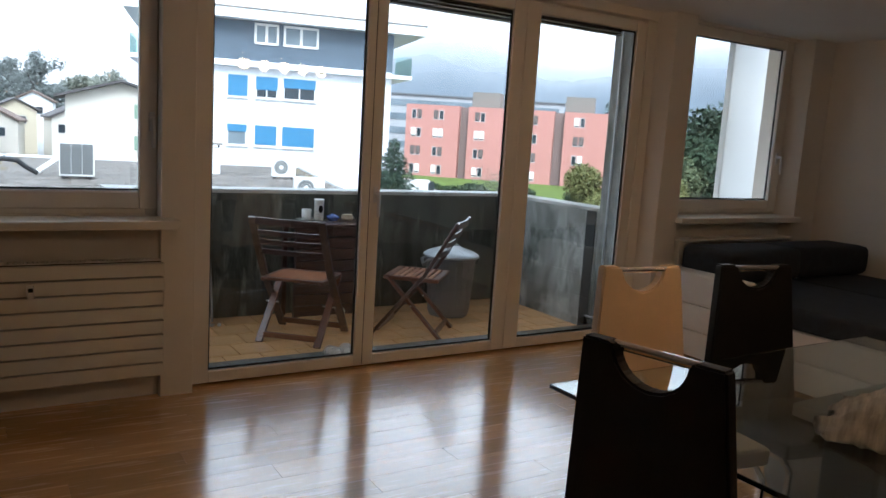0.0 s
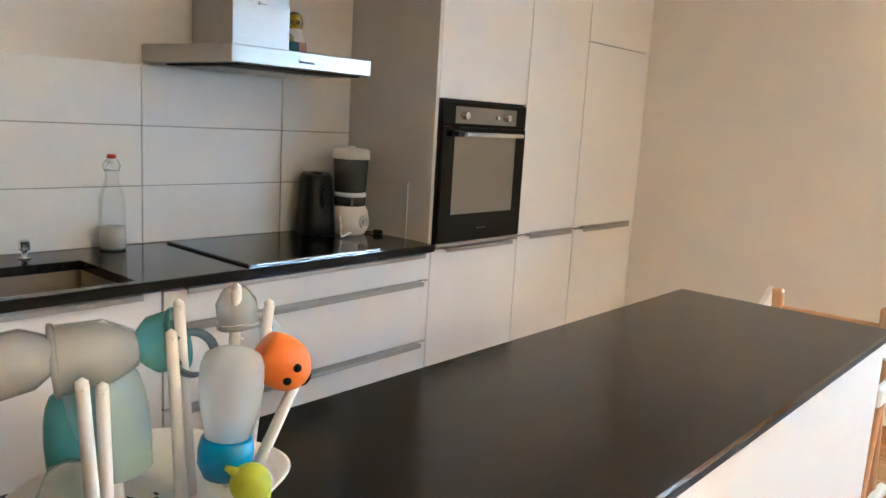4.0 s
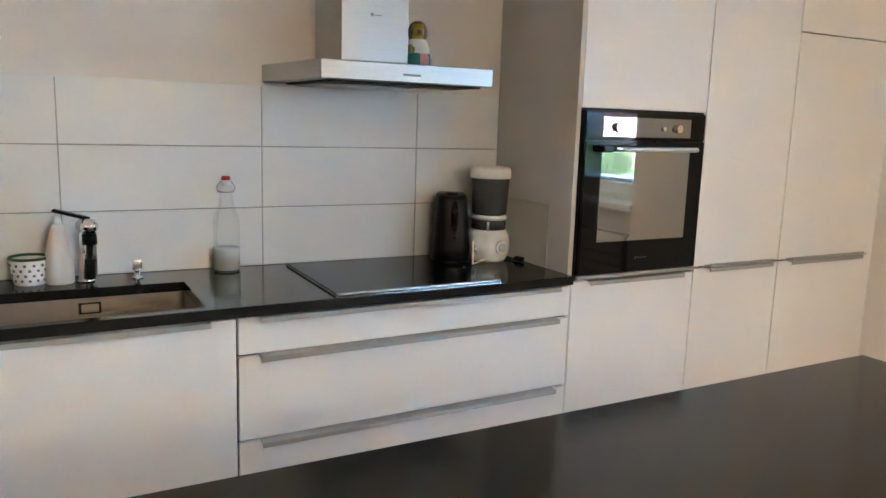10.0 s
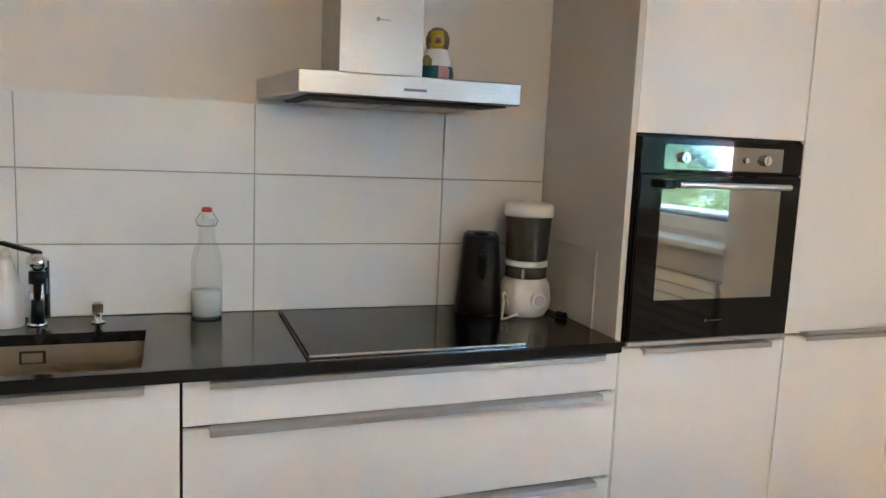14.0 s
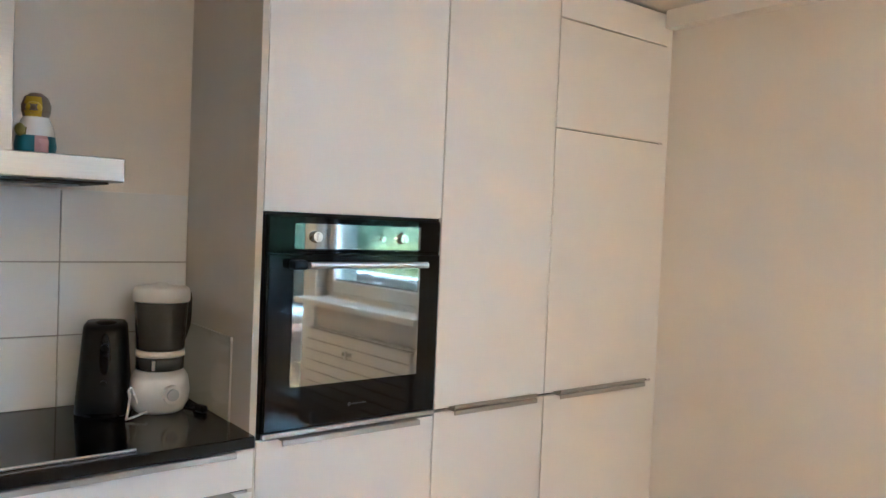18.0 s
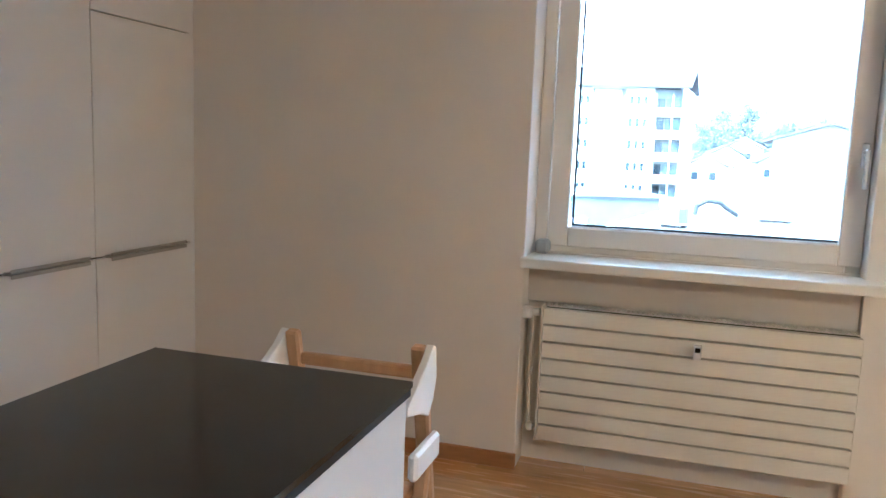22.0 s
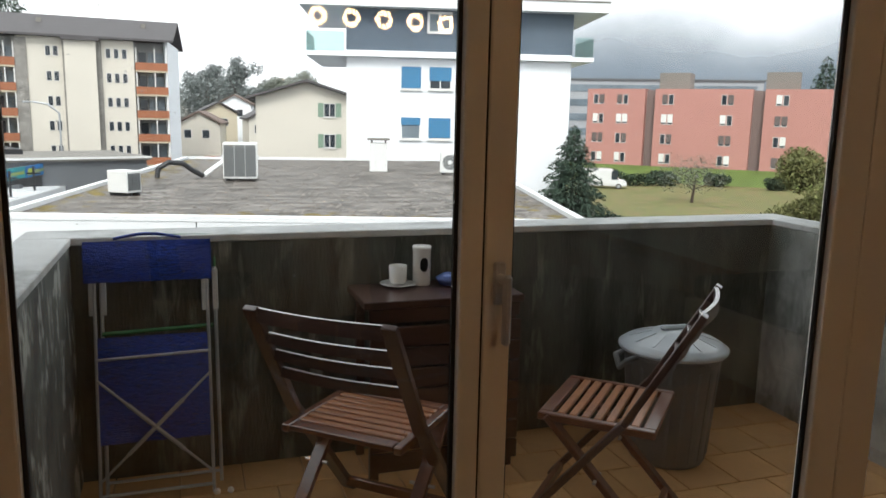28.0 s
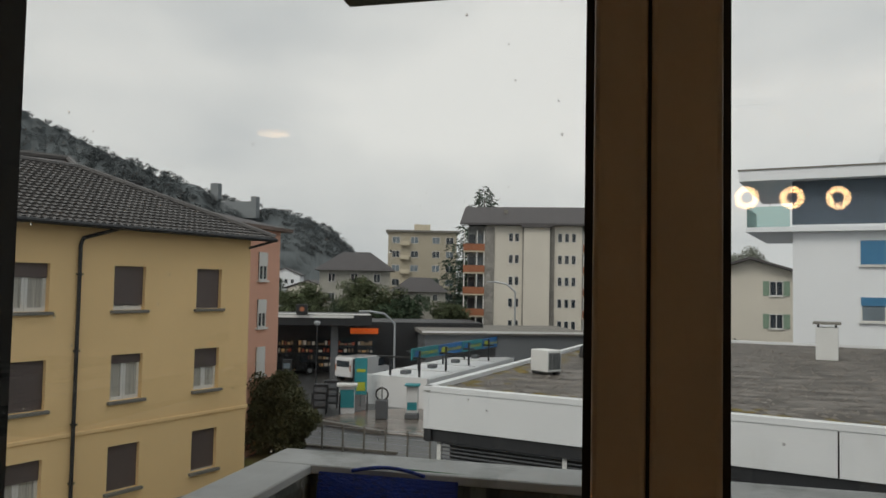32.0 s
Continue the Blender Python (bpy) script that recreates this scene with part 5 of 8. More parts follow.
def ac_unit(x, y, z, w, h, d, rz, label, fans=1, louvred=False):
    u = empty("air_conditioner", (x, y, z), rz, label, "air conditioner", "roof units")
    part("casing", box(-w / 2, w / 2, 0, d, 0.08, h, bev=0.015), M_ACWHITE, u)
    for xx in (-w / 2 + 0.08, w / 2 - 0.14):
        part("foot", box(xx, xx + 0.06, -0.02, d + 0.02, 0, 0.079), M_DARKMETAL, u)
    if louvred:
        for c_ in range(3):
            part("grille_panel", box(-w / 2 + 0.03 + c_ * (w - 0.06) / 3, -w / 2 + (c_ + 1) * (w - 0.06) / 3 + 0.01, -0.012, -0.001, 0.14, h - 0.06), M_ACGRILLE, u)
        for i in range(10):
            part("slat", box(-w / 2 + 0.03, w / 2 - 0.03, -0.024, -0.0125, 0.16 + i * (h - 0.24) / 10, 0.16 + (i + 0.25) * (h - 0.24) / 10), M_MIDGREY, u)
    else:
        for i in range(fans):
            cx = -w * 0.12
            cz = 0.08 + (h - 0.08) * (i + 0.5) / fans
            r = min(w * 0.30, (h - 0.1) / fans * 0.42)
            b = bmesh.new()
            rod(b, (cx, -0.004, cz), (cx, -0.001, cz), r, seg=28)
            f = part("fan_opening", b, M_ACGRILLE, u)
            for q in (0.35, 0.62, 0.9):
                b = bmesh.new()
                pts = [(cx + r * q * math.cos(t * math.pi / 10), -0.012, cz + r * q * math.sin(t * math.pi / 10)) for t in range(21)]
                tube(b, pts, 0.0045, seg=4)
                part("ring", b, M_ACWHITE, f)
            b = bmesh.new()
            rod(b, (cx, -0.02, cz), (cx, -0.005, cz), r * 0.28, seg=14)
            part("hub", b, M_ACWHITE, f)
    return u


RT = RZ_ - 0.10
ac_unit(10.45, 15.6, RT, 0.82, 0.66, 0.32, -14, "white outdoor unit with a round fan on the gravel roof")
ac_unit(12.8, 24.0, RT, 0.88, 0.80, 0.32, -14, "white outdoor fan unit standing farther back on the roof")
ac_unit(5.48, 22.0, RT, 0.98, 1.12, 0.85, -6, "large white louvred ventilation unit on the roof", louvred=True)
ac_unit(2.8, 18.1, RT, 0.46, 0.60, 0.60, 50, "small white louvred unit on a slab on the roof", louvred=True)
vt = empty("roof_vent", (10.62, 26.0, RT), -14, "white square ventilation stack with a grey cap", "vent")
part("shaft", box(-0.32, 0.32, -0.3, 0.3, 0, 1.02, bev=0.01), M_ACWHITE, vt)
for x in (-0.25, 0.25):
    for y in (-0.22, 0.22):
        part("cap_post", box(x - 0.03, x + 0.03, y - 0.03, y + 0.03, 1.02, 1.12), M_DARKMETAL, vt)
part("cap", box(-0.40, 0.40, -0.38, 0.38, 1.12, 1.19, bev=0.01), M_GREYTRIM, vt)
ds = empty("duct_pile", (3.9, 22.6, RT), 0, "heap of dark flexible ducts and frames on the roof", "duct")
b = bmesh.new()
tube(b, [(-0.75, -0.1, 0.07), (-0.70, -0.05, 0.35), (-0.40, 0.0, 0.52), (0.0, 0.05, 0.48), (0.22, 0.1, 0.30), (0.55, 0.2, 0.10)], 0.075, seg=10)
part("duct", b, M_DARKMETAL, ds, "black flexible hose in an arch")
for k in range(3):
    b = bmesh.new()
    tube(b, [(0.6, 0.3 + 0.5 * k, 0.1), (1.3, 1.0 + 0.5 * k, 0.55), (2.3, 1.4 + 0.4 * k, 0.62)], 0.035, seg=6)
    part("rail", b, M_ACWHITE, ds)


# ---- buildings ----
def win_part(parent, x0, x1, z0, z1, bars=1, shutter=0.0, shut_mat=None, y=0.0, pane=None, frame_w=0.06, sill=True):
    """A window set in a facade at local y: pane, frame, mullion, shutter, sill."""
    w = part("window", box(x0, x1, y - 0.03, y - 0.005, z0, z1), pane or M_PANE, parent)
    fr = bmesh.new()
    for a in ((x0, x0 + frame_w, z0, z1), (x1 - frame_w, x1, z0, z1), (x0, x1, z0, z0 + frame_w), (x0, x1, z1 - frame_w, z1)):
        bx(fr, a[0], a[1], y - 0.06, y - 0.031, a[2], a[3])
    for i in range(bars):
        xm = x0 + (x1 - x0) * (i + 1) / (bars + 1)
        bx(fr, xm - frame_w * 0.6, xm + frame_w * 0.6, y - 0.06, y - 0.031, z0 + frame_w, z1 - frame_w)
    part("frame", fr, M_WHITETRIM, w)
    if shutter > 0:
        part("shutter", box(x0 - 0.01, x1 + 0.01, y - 0.075, y - 0.061, z1 - (z1 - z0) * shutter, z1), shut_mat or M_SHUT, w)
    if sill:
        part("sill", box(x0 - 0.1, x1 + 0.1, y - 0.14, y - 0.002, z0 - 0.09, z0 - 0.01), M_WHITETRIM, w)
    return w


M_BALGLASS = thin("greenish_balustrade_glass", (0.78, 0.90, 0.88), 0.12, (0.5, 0.6, 0.58), 0.8, 0.02)
wh = empty("white_apartment_house", (12.98, 43.69, 0), -14.6, "white rendered apartment house with a slate-clad attic storey", "building")
WW = 13.2
part("wall", box(0, WW, 0, 11, GZ, 4.72), M_WHITEHOUSE, wh)
part("attic", box(0.0, WW, 0.02, 10, 5.12, 7.45), M_SLATE, wh, "grey slate clad attic")
for i in range(15):
    part("slate_course", box(-0.02, WW + 0.02, -0.03, 0.019, 5.14 + i * 0.153, 5.14 + i * 0.153 + 0.142), M_SLATE, wh)
part("balcony_slab", box(-2.3, WW + 1.2, -0.5, 10.5, 4.73, 4.98), M_WHITEHOUSE, wh)
part("attic_base", box(0.0, WW, 0.0, 10, 4.981, 5.119), M_WHITEHOUSE, wh)
part("roof_slab", box(-2.6, WW + 1.9, -0.9, 11, 7.46, 8.02), M_WHITEHOUSE, wh)
part("roof_edge", box(-2.65, WW + 1.95, -0.95, 11.05, 8.021, 8.10), M_GREYTRIM, wh)
for x0, x1 in ((-2.25, -0.1), (WW + 0.1, WW + 1.15)):
    r_ = part("balcony_glass", box(x0, x1, -0.45, -0.42, 4.99, 6.1), M_BALGLASS, wh, "greenish glass balustrade")
    part("balcony_glass_side", box(x0 if x0 < 0 else x1 - 0.03, x0 + 0.03 if x0 < 0 else x1, -0.41, 4.0, 4.99, 6.1), M_BALGLASS, r_)
for (a, b_) in ((4.65, 6.1), (6.37, 8.5)):
    win_part(wh, a, b_, 6.12, 7.36, bars=1, y=-0.03, pane=M_PANESKY, frame_w=0.14, sill=False)
for k, (z0, z1) in enumerate(((2.97, 4.24), (0.07, 1.32), (-2.85, -1.58))):
    for i, (a, b_) in enumerate(((3.2, 4.32), (4.83, 6.1), (6.47, 8.4))):
        sh = ((0.97, 0.62, 0.45), (0.35, 0.93, 0.95), (0.9, 0.5, 0.9))[k][i]
        win_part(wh, a, b_, z0, z1, bars=1 if i else 0, shutter=sh, shut_mat=M_BLUESHUT, pane=M_PANESKY if (k, i) == (1, 0) else M_PANE)

ap = empty("cream_apartment_block", (-15.63, 94.12, 0), 6.6, "cream five-storey apartment block with stone strips and orange balcony rails", "building")
part("wall", box(2.5, 14.4, 0.0, 12, GZ, 9.2), M_CREAMHOUSE, ap)
part("rear_wall", box(0.0, 17.8, 1.6, 12, GZ, 9.2), mat("grey_recess_render", (0.27, 0.28, 0.28), 0.9, var=0.15, scale=0.6), ap)
part("gable_wall", prism(bmesh.new(), [(17.81, 0.2), (18.1, 0.2), (20.6, 12), (17.81, 12)], GZ, 9.4), M_WHITEHOUSE, ap, "white gable wall")
part("bay", box(7.2, 10.4, -0.9, 0.0, GZ, 8.9), M_CREAMHOUSE, ap)
for x0, x1 in ((2.3, 3.5), (10.42, 11.0), (7.0, 7.19)):
    part("stone_strip", box(x0, x1, -0.12, 0.05, GZ, 9.0), M_STONESTRIP, ap)
for k in range(5):
    zf = 6.0 - 2.72 * k
    for x0, x1 in ((-0.4, 2.3), (14.5, 18.0)):
        bal = part("balcony", box(x0, x1, -0.2, 1.6, zf - 0.2, zf), M_CREAMDARK, ap)
        part("rail", box(x0, x1, -0.25, -0.15, zf, zf + 0.85), M_RUSTRAIL, bal, "orange-brown balcony rail")
        for xx in (x0 + 0.05, (x0 + x1) / 2 + 0.3, x1 - 0.15):
            part("post", box(xx, xx + 0.12, -0.14, -0.02, zf, zf + 2.5), M_WHITETRIM, bal)
        part("door", box(x0 + 0.5, x0 + 1.3, 1.53, 1.59, zf + 0.05, zf + 2.1), M_PANE, bal)
        part("window", box(x0 + 1.5, x1 - 0.3, 1.53, 1.59, zf + 0.8, zf + 2.1), M_PANESKY, bal)
    for x0 in (5.3, 6.05):
        win_part(ap, x0, x0 + 0.55, zf + 1.15, zf + 2.25, bars=0, frame_w=0.05, sill=False)
    for x0 in (11.4, 12.25, 13.1):
        win_part(ap, x0, x0 + 0.55, zf + 1.15, zf + 2.25, bars=0, frame_w=0.05, sill=False)
rb = bmesh.new()
for v_ in ([(-0.8, -0.9, 9.2), (18.6, -0.9, 9.2), (20.0, 6, 11.9), (-0.8, 6, 11.9)], [(21.3, 12.8, 9.2), (-0.8, 12.8, 9.2), (-0.8, 6, 11.9), (20.0, 6, 11.9)]):
    lo = [rb.verts.new(p) for p in v_]
    hi = [rb.verts.new((p[0], p[1], p[2] + 0.25)) for p in v_]
    rb.faces.new(lo[::-1])
    rb.faces.new(hi)
    for i in range(4):
        rb.faces.new((lo[i], lo[(i + 1) % 4], hi[(i + 1) % 4], hi[i]))
part("roof", rb, M_ROOFDARK, ap, "dark grey tiled roof")
part("bay_roof", box(6.9, 10.7, -1.4, 0.0, 8.9, 9.25), M_ROOFDARK, ap)
for x in (4.5, 15.5):
    part("chimney", box(x, x + 0.5, 3.0, 3.5, 10.6, 11.5), M_GREYTRIM, ap)

pk = empty("salmon_apartment_block", (59.5, 99.4, 0), -44.5, "salmon rendered four-storey apartment block with a flat roof", "building")
for x0, x1 in ((0, 8.2), (9.6, 22.3), (23.8, 37)):
    part("wall", box(x0, x1, 0, 12, GZ, 5.85), M_PINK, pk)
# Recess colour darkened to read as shadow gaps between the bays.
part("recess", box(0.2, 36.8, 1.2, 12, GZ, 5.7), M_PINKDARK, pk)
for x in (9.5, 23.6):
    part("roof_room", box(x, x + 4.2, 3, 7, 5.86, 8.2), M_GREYTRIM, pk)
for k in range(4):
    z0 = 3.9 - 2.72 * k
    for x0 in (0.9, 4.3, 10.6, 18.4, 25.2, 33.0):
        for q in (0, 0.85):
            win_part(pk, x0 + q, x0 + q + 0.70, z0 - 0.2, z0 + 1.2, bars=0, shutter=(0.8 if (k * 7 + int(x0) + int(q * 3)) % 3 else 0.0), shut_mat=M_WHITETRIM if (k + int(x0)) % 2 else M_SHUT, sill=False)
bk = bmesh.new()
for i_, (y_, z_) in enumerate(((-9.5, GZ + 0.06), (-0.01, GZ + 1.55))):
    for x_ in (-4, 42):
        bk.verts.new((x_, y_, z_))
        bk.verts.new((x_, y_, GZ - 0.2))
bmesh.ops.convex_hull(bk, input=bk.verts)
bmesh.ops.transform(bk, matrix=pose(59.5, 99.4, 0, 0, 0, -44.5), verts=bk.verts)
structure("lawn_bank", bk, mat("fresh_grass", (0.10, 0.15, 0.03), 0.95, var=0.3, scale=0.4, bump=0.6, bscale=6), "bright green grass bank before the salmon flats", "lawn")
gh = empty("grey_office_block", (58, 128, 0), -30, "long pale grey office block behind the salmon flats", "building")
M_PALEBLOCK = mat("pale_grey_render", (0.36, 0.38, 0.40), 0.8, var=0.08, scale=0.3)
part("wall", box(-8, 44, 0, 15, GZ, 8.3), M_PALEBLOCK, gh)
part("parapet", box(-8.3, 44.3, -0.3, 15.3, 8.301, 8.6), M_MIDGREY, gh)
for k in range(4):
    part("window_band", box(-7, 43, -0.08, -0.005, -1.2 + k * 2.5, 0.0 + k * 2.5), M_PANESKY, gh)
part("roof_plant", box(4, 10, 3, 8, 8.601, 9.2), M_WHITETRIM, gh)

hs = empty("cream_gabled_house", (10.31, 73.4, 0), -8, "cream two-storey house with a low gabled dark roof and green shutters", "building")
gb = bmesh.new()
for y0, y1 in ((0, 9),):
    prof = [(0, GZ), (10.5, GZ), (10.5, 2.6), (4.7, 4.35), (0, 2.9)]
    f0 = [gb.verts.new((x, y0, z)) for x, z in prof]
    f1 = [gb.verts.new((x, y1, z)) for x, z in prof]
    gb.faces.new(f0)
    gb.faces.new(f1[::-1])
    for i in range(5):
        gb.faces.new((f0[i], f1[i], f1[(i + 1) % 5], f0[(i + 1) % 5]))
bmesh.ops.recalc_face_normals(gb, faces=gb.faces)
part("wall", gb, M_CREAMHOUSE, hs)


def slab_roof(p0, p1, y0, y1, t):
    s_ = bmesh.new()
    vs = [(p0[0], y0, p0[1]), (p1[0], y0, p1[1]), (p1[0], y1, p1[1]), (p0[0], y1, p0[1])]
    lo = [s_.verts.new(q) for q in vs]
    hi = [s_.verts.new((q[0], q[1], q[2] + t)) for q in vs]
    s_.faces.new(lo[::-1])
    s_.faces.new(hi)
    for i in range(4):
        s_.faces.new((lo[i], lo[(i + 1) % 4], hi[(i + 1) % 4], hi[i]))
    return s_


part("roof", slab_roof((-0.9, 2.65), (4.7, 4.38), -0.9, 9.9, 0.22), M_ROOFDARK, hs)
part("roof", slab_roof((4.7, 4.38), (11.4, 2.35), -0.9, 9.9, 0.22), M_ROOFDARK, hs)
M_GREENSHUT = mat("sage_green_shutter", (0.22, 0.32, 0.24), 0.6)
for z0 in (1.15, -1.75):
    win_part(hs, 6.3, 7.4, z0, z0 + 1.3, bars=1)
    for x0 in (5.75, 7.42):
        part("shutter", box(x0, x0 + 0.53, -0.06, -0.01, z0, z0 + 1.3), M_GREENSHUT, hs)

# ochre house: facade runs away from the viewer
yl = empty("ochre_house", (-9.6, 16.36, 0), 71.7, "ochre yellow three-storey house with a hipped dark tile roof", "building")
YW = 6.36
OCH_COLS = [(-1.55, -0.45), (1.38, 2.38), (4.20, 5.16)]
OCH_ROWS = [(0.66, 1.88), (-1.82, -0.56), (-4.28, -3.04)]
OCH_SHUT = [(0.30, 0.88, 0.985), (0.985, 0.20, 0.46), (0.42, 0.985, 0.96)]


def pierced(x0, x1, z0, z1, holes, deep):
    """A facade skin at y = 0 with openings and their reveals."""
    xs = sorted({x0, x1, *[h[0] for h in holes], *[h[1] for h in holes]})
    zs = sorted({z0, z1, *[h[2] for h in holes], *[h[3] for h in holes]})
    b_ = bmesh.new()
    for xa, xb in zip(xs, xs[1:]):
        for za, zb in zip(zs, zs[1:]):
            if not any(h[0] <= xa and xb <= h[1] and h[2] <= za and zb <= h[3] for h in holes):
                b_.faces.new([b_.verts.new(p) for p in ((xa, 0, za), (xb, 0, za), (xb, 0, zb), (xa, 0, zb))])
    for xa, xb, za, zb in holes:
        c4 = [(xa, za), (xb, za), (xb, zb), (xa, zb)]
        for (p, q) in zip(c4, c4[1:] + c4[:1]):
            b_.faces.new([b_.verts.new(v) for v in ((p[0], 0, p[1]), (p[0], deep, p[1]), (q[0], deep, q[1]), (q[0], 0, q[1]))])
    bmesh.ops.remove_doubles(b_, verts=b_.verts, dist=0.0005)
    bmesh.ops.recalc_face_normals(b_, faces=b_.faces)
    return b_


part("wall", box(-5.0, YW, 0.24, 10, -4.9, 2.93), M_YELLOW, yl)
part("wall_front", pierced(-5.0, YW, -4.9, 2.93, [(a, b_, c_, d_) for a, b_ in OCH_COLS for c_, d_ in OCH_ROWS], 0.239), M_YELLOW, yl)
part("wall_end", box(YW - 0.01, YW, 0.001, 0.239, -4.9, 2.93), M_YELLOW, yl)
part("stone_base", box(-5.02, YW + 0.04, -0.05, 10.02, GZ, -4.9), M_STONESTRIP, yl, "grey rubble stone base course")
part("string_course", box(-5.0, YW + 0.05, -0.05, -0.001, -2.60, -2.48, bev=0.02), M_YELLOW, yl)
M_CURTAIN = mat("pale_net_curtain", (0.45, 0.44, 0.40), 0.9, var=0.5, scale=3.0, grain=(14, 1, 0.3))
M_SHUTLINE = mat("roller_shutter_slat", (0.125, 0.100, 0.095), 0.55, var=0.12, scale=2.0, each=0.08)
for ci, (x0, x1) in enumerate(OCH_COLS):
    for ri, (z0, z1) in enumerate(OCH_ROWS):
        w = part("window", box(x0, x1, 0.205, 0.215, z0, z1), M_PANE, yl)
        part("curtain", box(x0 + 0.05, x1 - 0.05, 0.203, 0.2045, z0 + 0.05, z1 - 0.05), M_CURTAIN, w, "pale net curtain behind the glass")
        xm = (x0 + x1) / 2
        for a, b_ in ((x0, xm - 0.004), (xm + 0.004, x1)):
            fr = bmesh.new()
            for q in ((a, a + 0.075, z0, z1), (b_ - 0.075, b_, z0, z1), (a + 0.075, b_ - 0.075, z0, z0 + 0.10), (a + 0.075, b_ - 0.075, z1 - 0.075, z1)):
                bx(fr, q[0], q[1], 0.160, 0.202, q[2], q[3])
            part("casement", fr, M_WHITETRIM, w, "white painted casement")
        sh = OCH_SHUT[ri][ci]
        n_s = max(2, int((z1 - z0) * sh / 0.11))
        sm = bmesh.new()
        for q in range(n_s):
            zt = z1 - (z1 - z0) * sh * q / n_s
            bx(sm, x0 + 0.005, x1 - 0.005, 0.118, 0.132, zt - (z1 - z0) * sh / n_s + 0.012, zt)
        bx(sm, x0 + 0.005, x1 - 0.005, 0.128, 0.136, z1 - (z1 - z0) * sh, z1)
        part("roller_shutter", sm, M_SHUTLINE, w, "brown-grey slatted roller shutter")
        part("stone_sill", box(x0 - 0.09, x1 + 0.09, -0.12, 0.158, z0 - 0.085, z0 - 0.001, bev=0.01), M_GREYTRIM, w)
rf = bmesh.new()
ov = 0.55
E0 = [(-5.5, -ov), (YW + ov, -ov), (YW + ov, 10 + ov), (-5.5, 10 + ov)]
lo = [rf.verts.new((x, y, 2.90)) for x, y in E0]
APX, RY, RZ = (-2.60, 2.56), 3.80, 4.94
hi = [rf.verts.new((APX[0], RY, RZ)), rf.verts.new((APX[1], RY, RZ)), rf.verts.new((APX[1] + 0.35, 4.9, 5.35)), rf.verts.new((APX[0], 6.6, 5.35))]
for face in ((lo[0], lo[1], hi[1], hi[0]), (lo[1], lo[2], hi[2], hi[1]), (lo[2], lo[3], hi[3], hi[2]), (lo[3], lo[0], hi[0], hi[3]), (hi[0], hi[1], hi[2], hi[3])):
    for tri in ((face[0], face[1], face[2]), (face[0], face[2], face[3])):
        rf.faces.new(tri)
rf.faces.new(lo[::-1])
part("roof", rf, M_ROOFDARK, yl, "hipped roof of dark brown-grey tiles")
M_TILEROOF = mat("brown_grey_roof_tile", (0.085, 0.080, 0.077), 0.42, var=0.3, scale=3.0, each=0.35)
M_TILEREST = mat("brown_grey_roof_tile_rest", (0.085, 0.080, 0.077), 0.42, var=0.4, scale=3.0)
TW_, NP = 0.21, 4
tv, tf = [], []
for yy, zz in ((-0.135, 0.060), (0.135, 0.010)):
    for q in range(NP + 1):
        tv.append((-TW_ / 2 + TW_ * q / NP, yy, zz + 0.040 * math.sin(math.pi * q / NP) ** 1.3))
for q in range(NP + 1):
    tv.append((-TW_ / 2 + TW_ * q / NP, -0.135, -0.01))
for q in range(NP):
    tf.append((q, q + 1, NP + 2 + q, NP + 1 + q))
    tf.append((2 * NP + 2 + q, 2 * NP + 3 + q, q + 1, q))
tile_me = bpy.data.meshes.new("roof_tile")
tile_me.from_pydata(tv, [], tf)
tile_me.materials.append(M_TILEROOF)
DY, DZ = RY + ov, RZ - 2.9
slope = math.atan2(DZ, DY)
nrow = int(math.hypot(DY, DZ) / 0.245)
made, rest_v, rest_f = 0, [], []
for j in range(nrow):
    f = (j + 0.5) / nrow
    xa = -5.5 + (APX[0] + 5.5) * f
    xb = YW + ov + (APX[1] - YW - ov) * f
    for i in range(int((xb - xa) / TW_)):
        x = xb - TW_ * (i + 0.5)
        m_ = Matrix.Translation((x, -ov + DY * f, 2.9 + DZ * f + 0.02)) @ Matrix.Rotation(slope, 4, "X")
        if made < 300 and 3.2 < x < 6.6:
            o = new("roof_tile", tile_me)
            o.parent = yl
            o.matrix_local = m_
            made += 1
        else:
            k = len(rest_v)
            rest_v += [tuple(m_ @ Vector(p)) for p in tv]
            rest_f += [tuple(k + q for q in fc) for fc in tf]
rest_me = bpy.data.meshes.new("roof_tiles_rest")
rest_me.from_pydata(rest_v, [], rest_f)
rest_me.materials.append(M_TILEREST)
o = new("roof_tiles_rest", rest_me)
o.parent = yl
tagged(o, "rows of dark curved roof tiles", kind="stuff")
for p_ in ((YW + ov, -ov), (-5.5, -ov)):
    b = bmesh.new()
    tube(b, [(p_[0], p_[1], 2.98), (APX[1] if p_[0] > 0 else APX[0], RY, RZ + 0.08)], 0.12, seg=8)
    part("hip_ridge", b, M_TILEREST, yl)
b = bmesh.new()
tube(b, [(-5.5, -ov - 0.06, 2.90), (YW + ov, -ov - 0.06, 2.90)], 0.07, seg=8)
part("gutter", b, M_DARKMETAL, yl)
b = bmesh.new()
tube(b, [(1.05, -ov, 2.85), (0.80, -0.14, 2.72), (0.36, -0.10, 2.58), (0.30, -0.09, 2.40), (0.30, -0.09, GZ)], 0.05, seg=8)
for z_ in (1.6, -0.4, -2.3, -3.8):
    bx(b, 0.235, 0.365, -0.155, -0.03, z_, z_ + 0.05)
part("downpipe", b, M_DARKMETAL, yl, "dark copper downpipe")
b = bmesh.new()
tube(b, [(YW + ov - 0.1, -ov, 2.85), (YW - 0.1, 0.06, 2.6)], 0.04, seg=8)
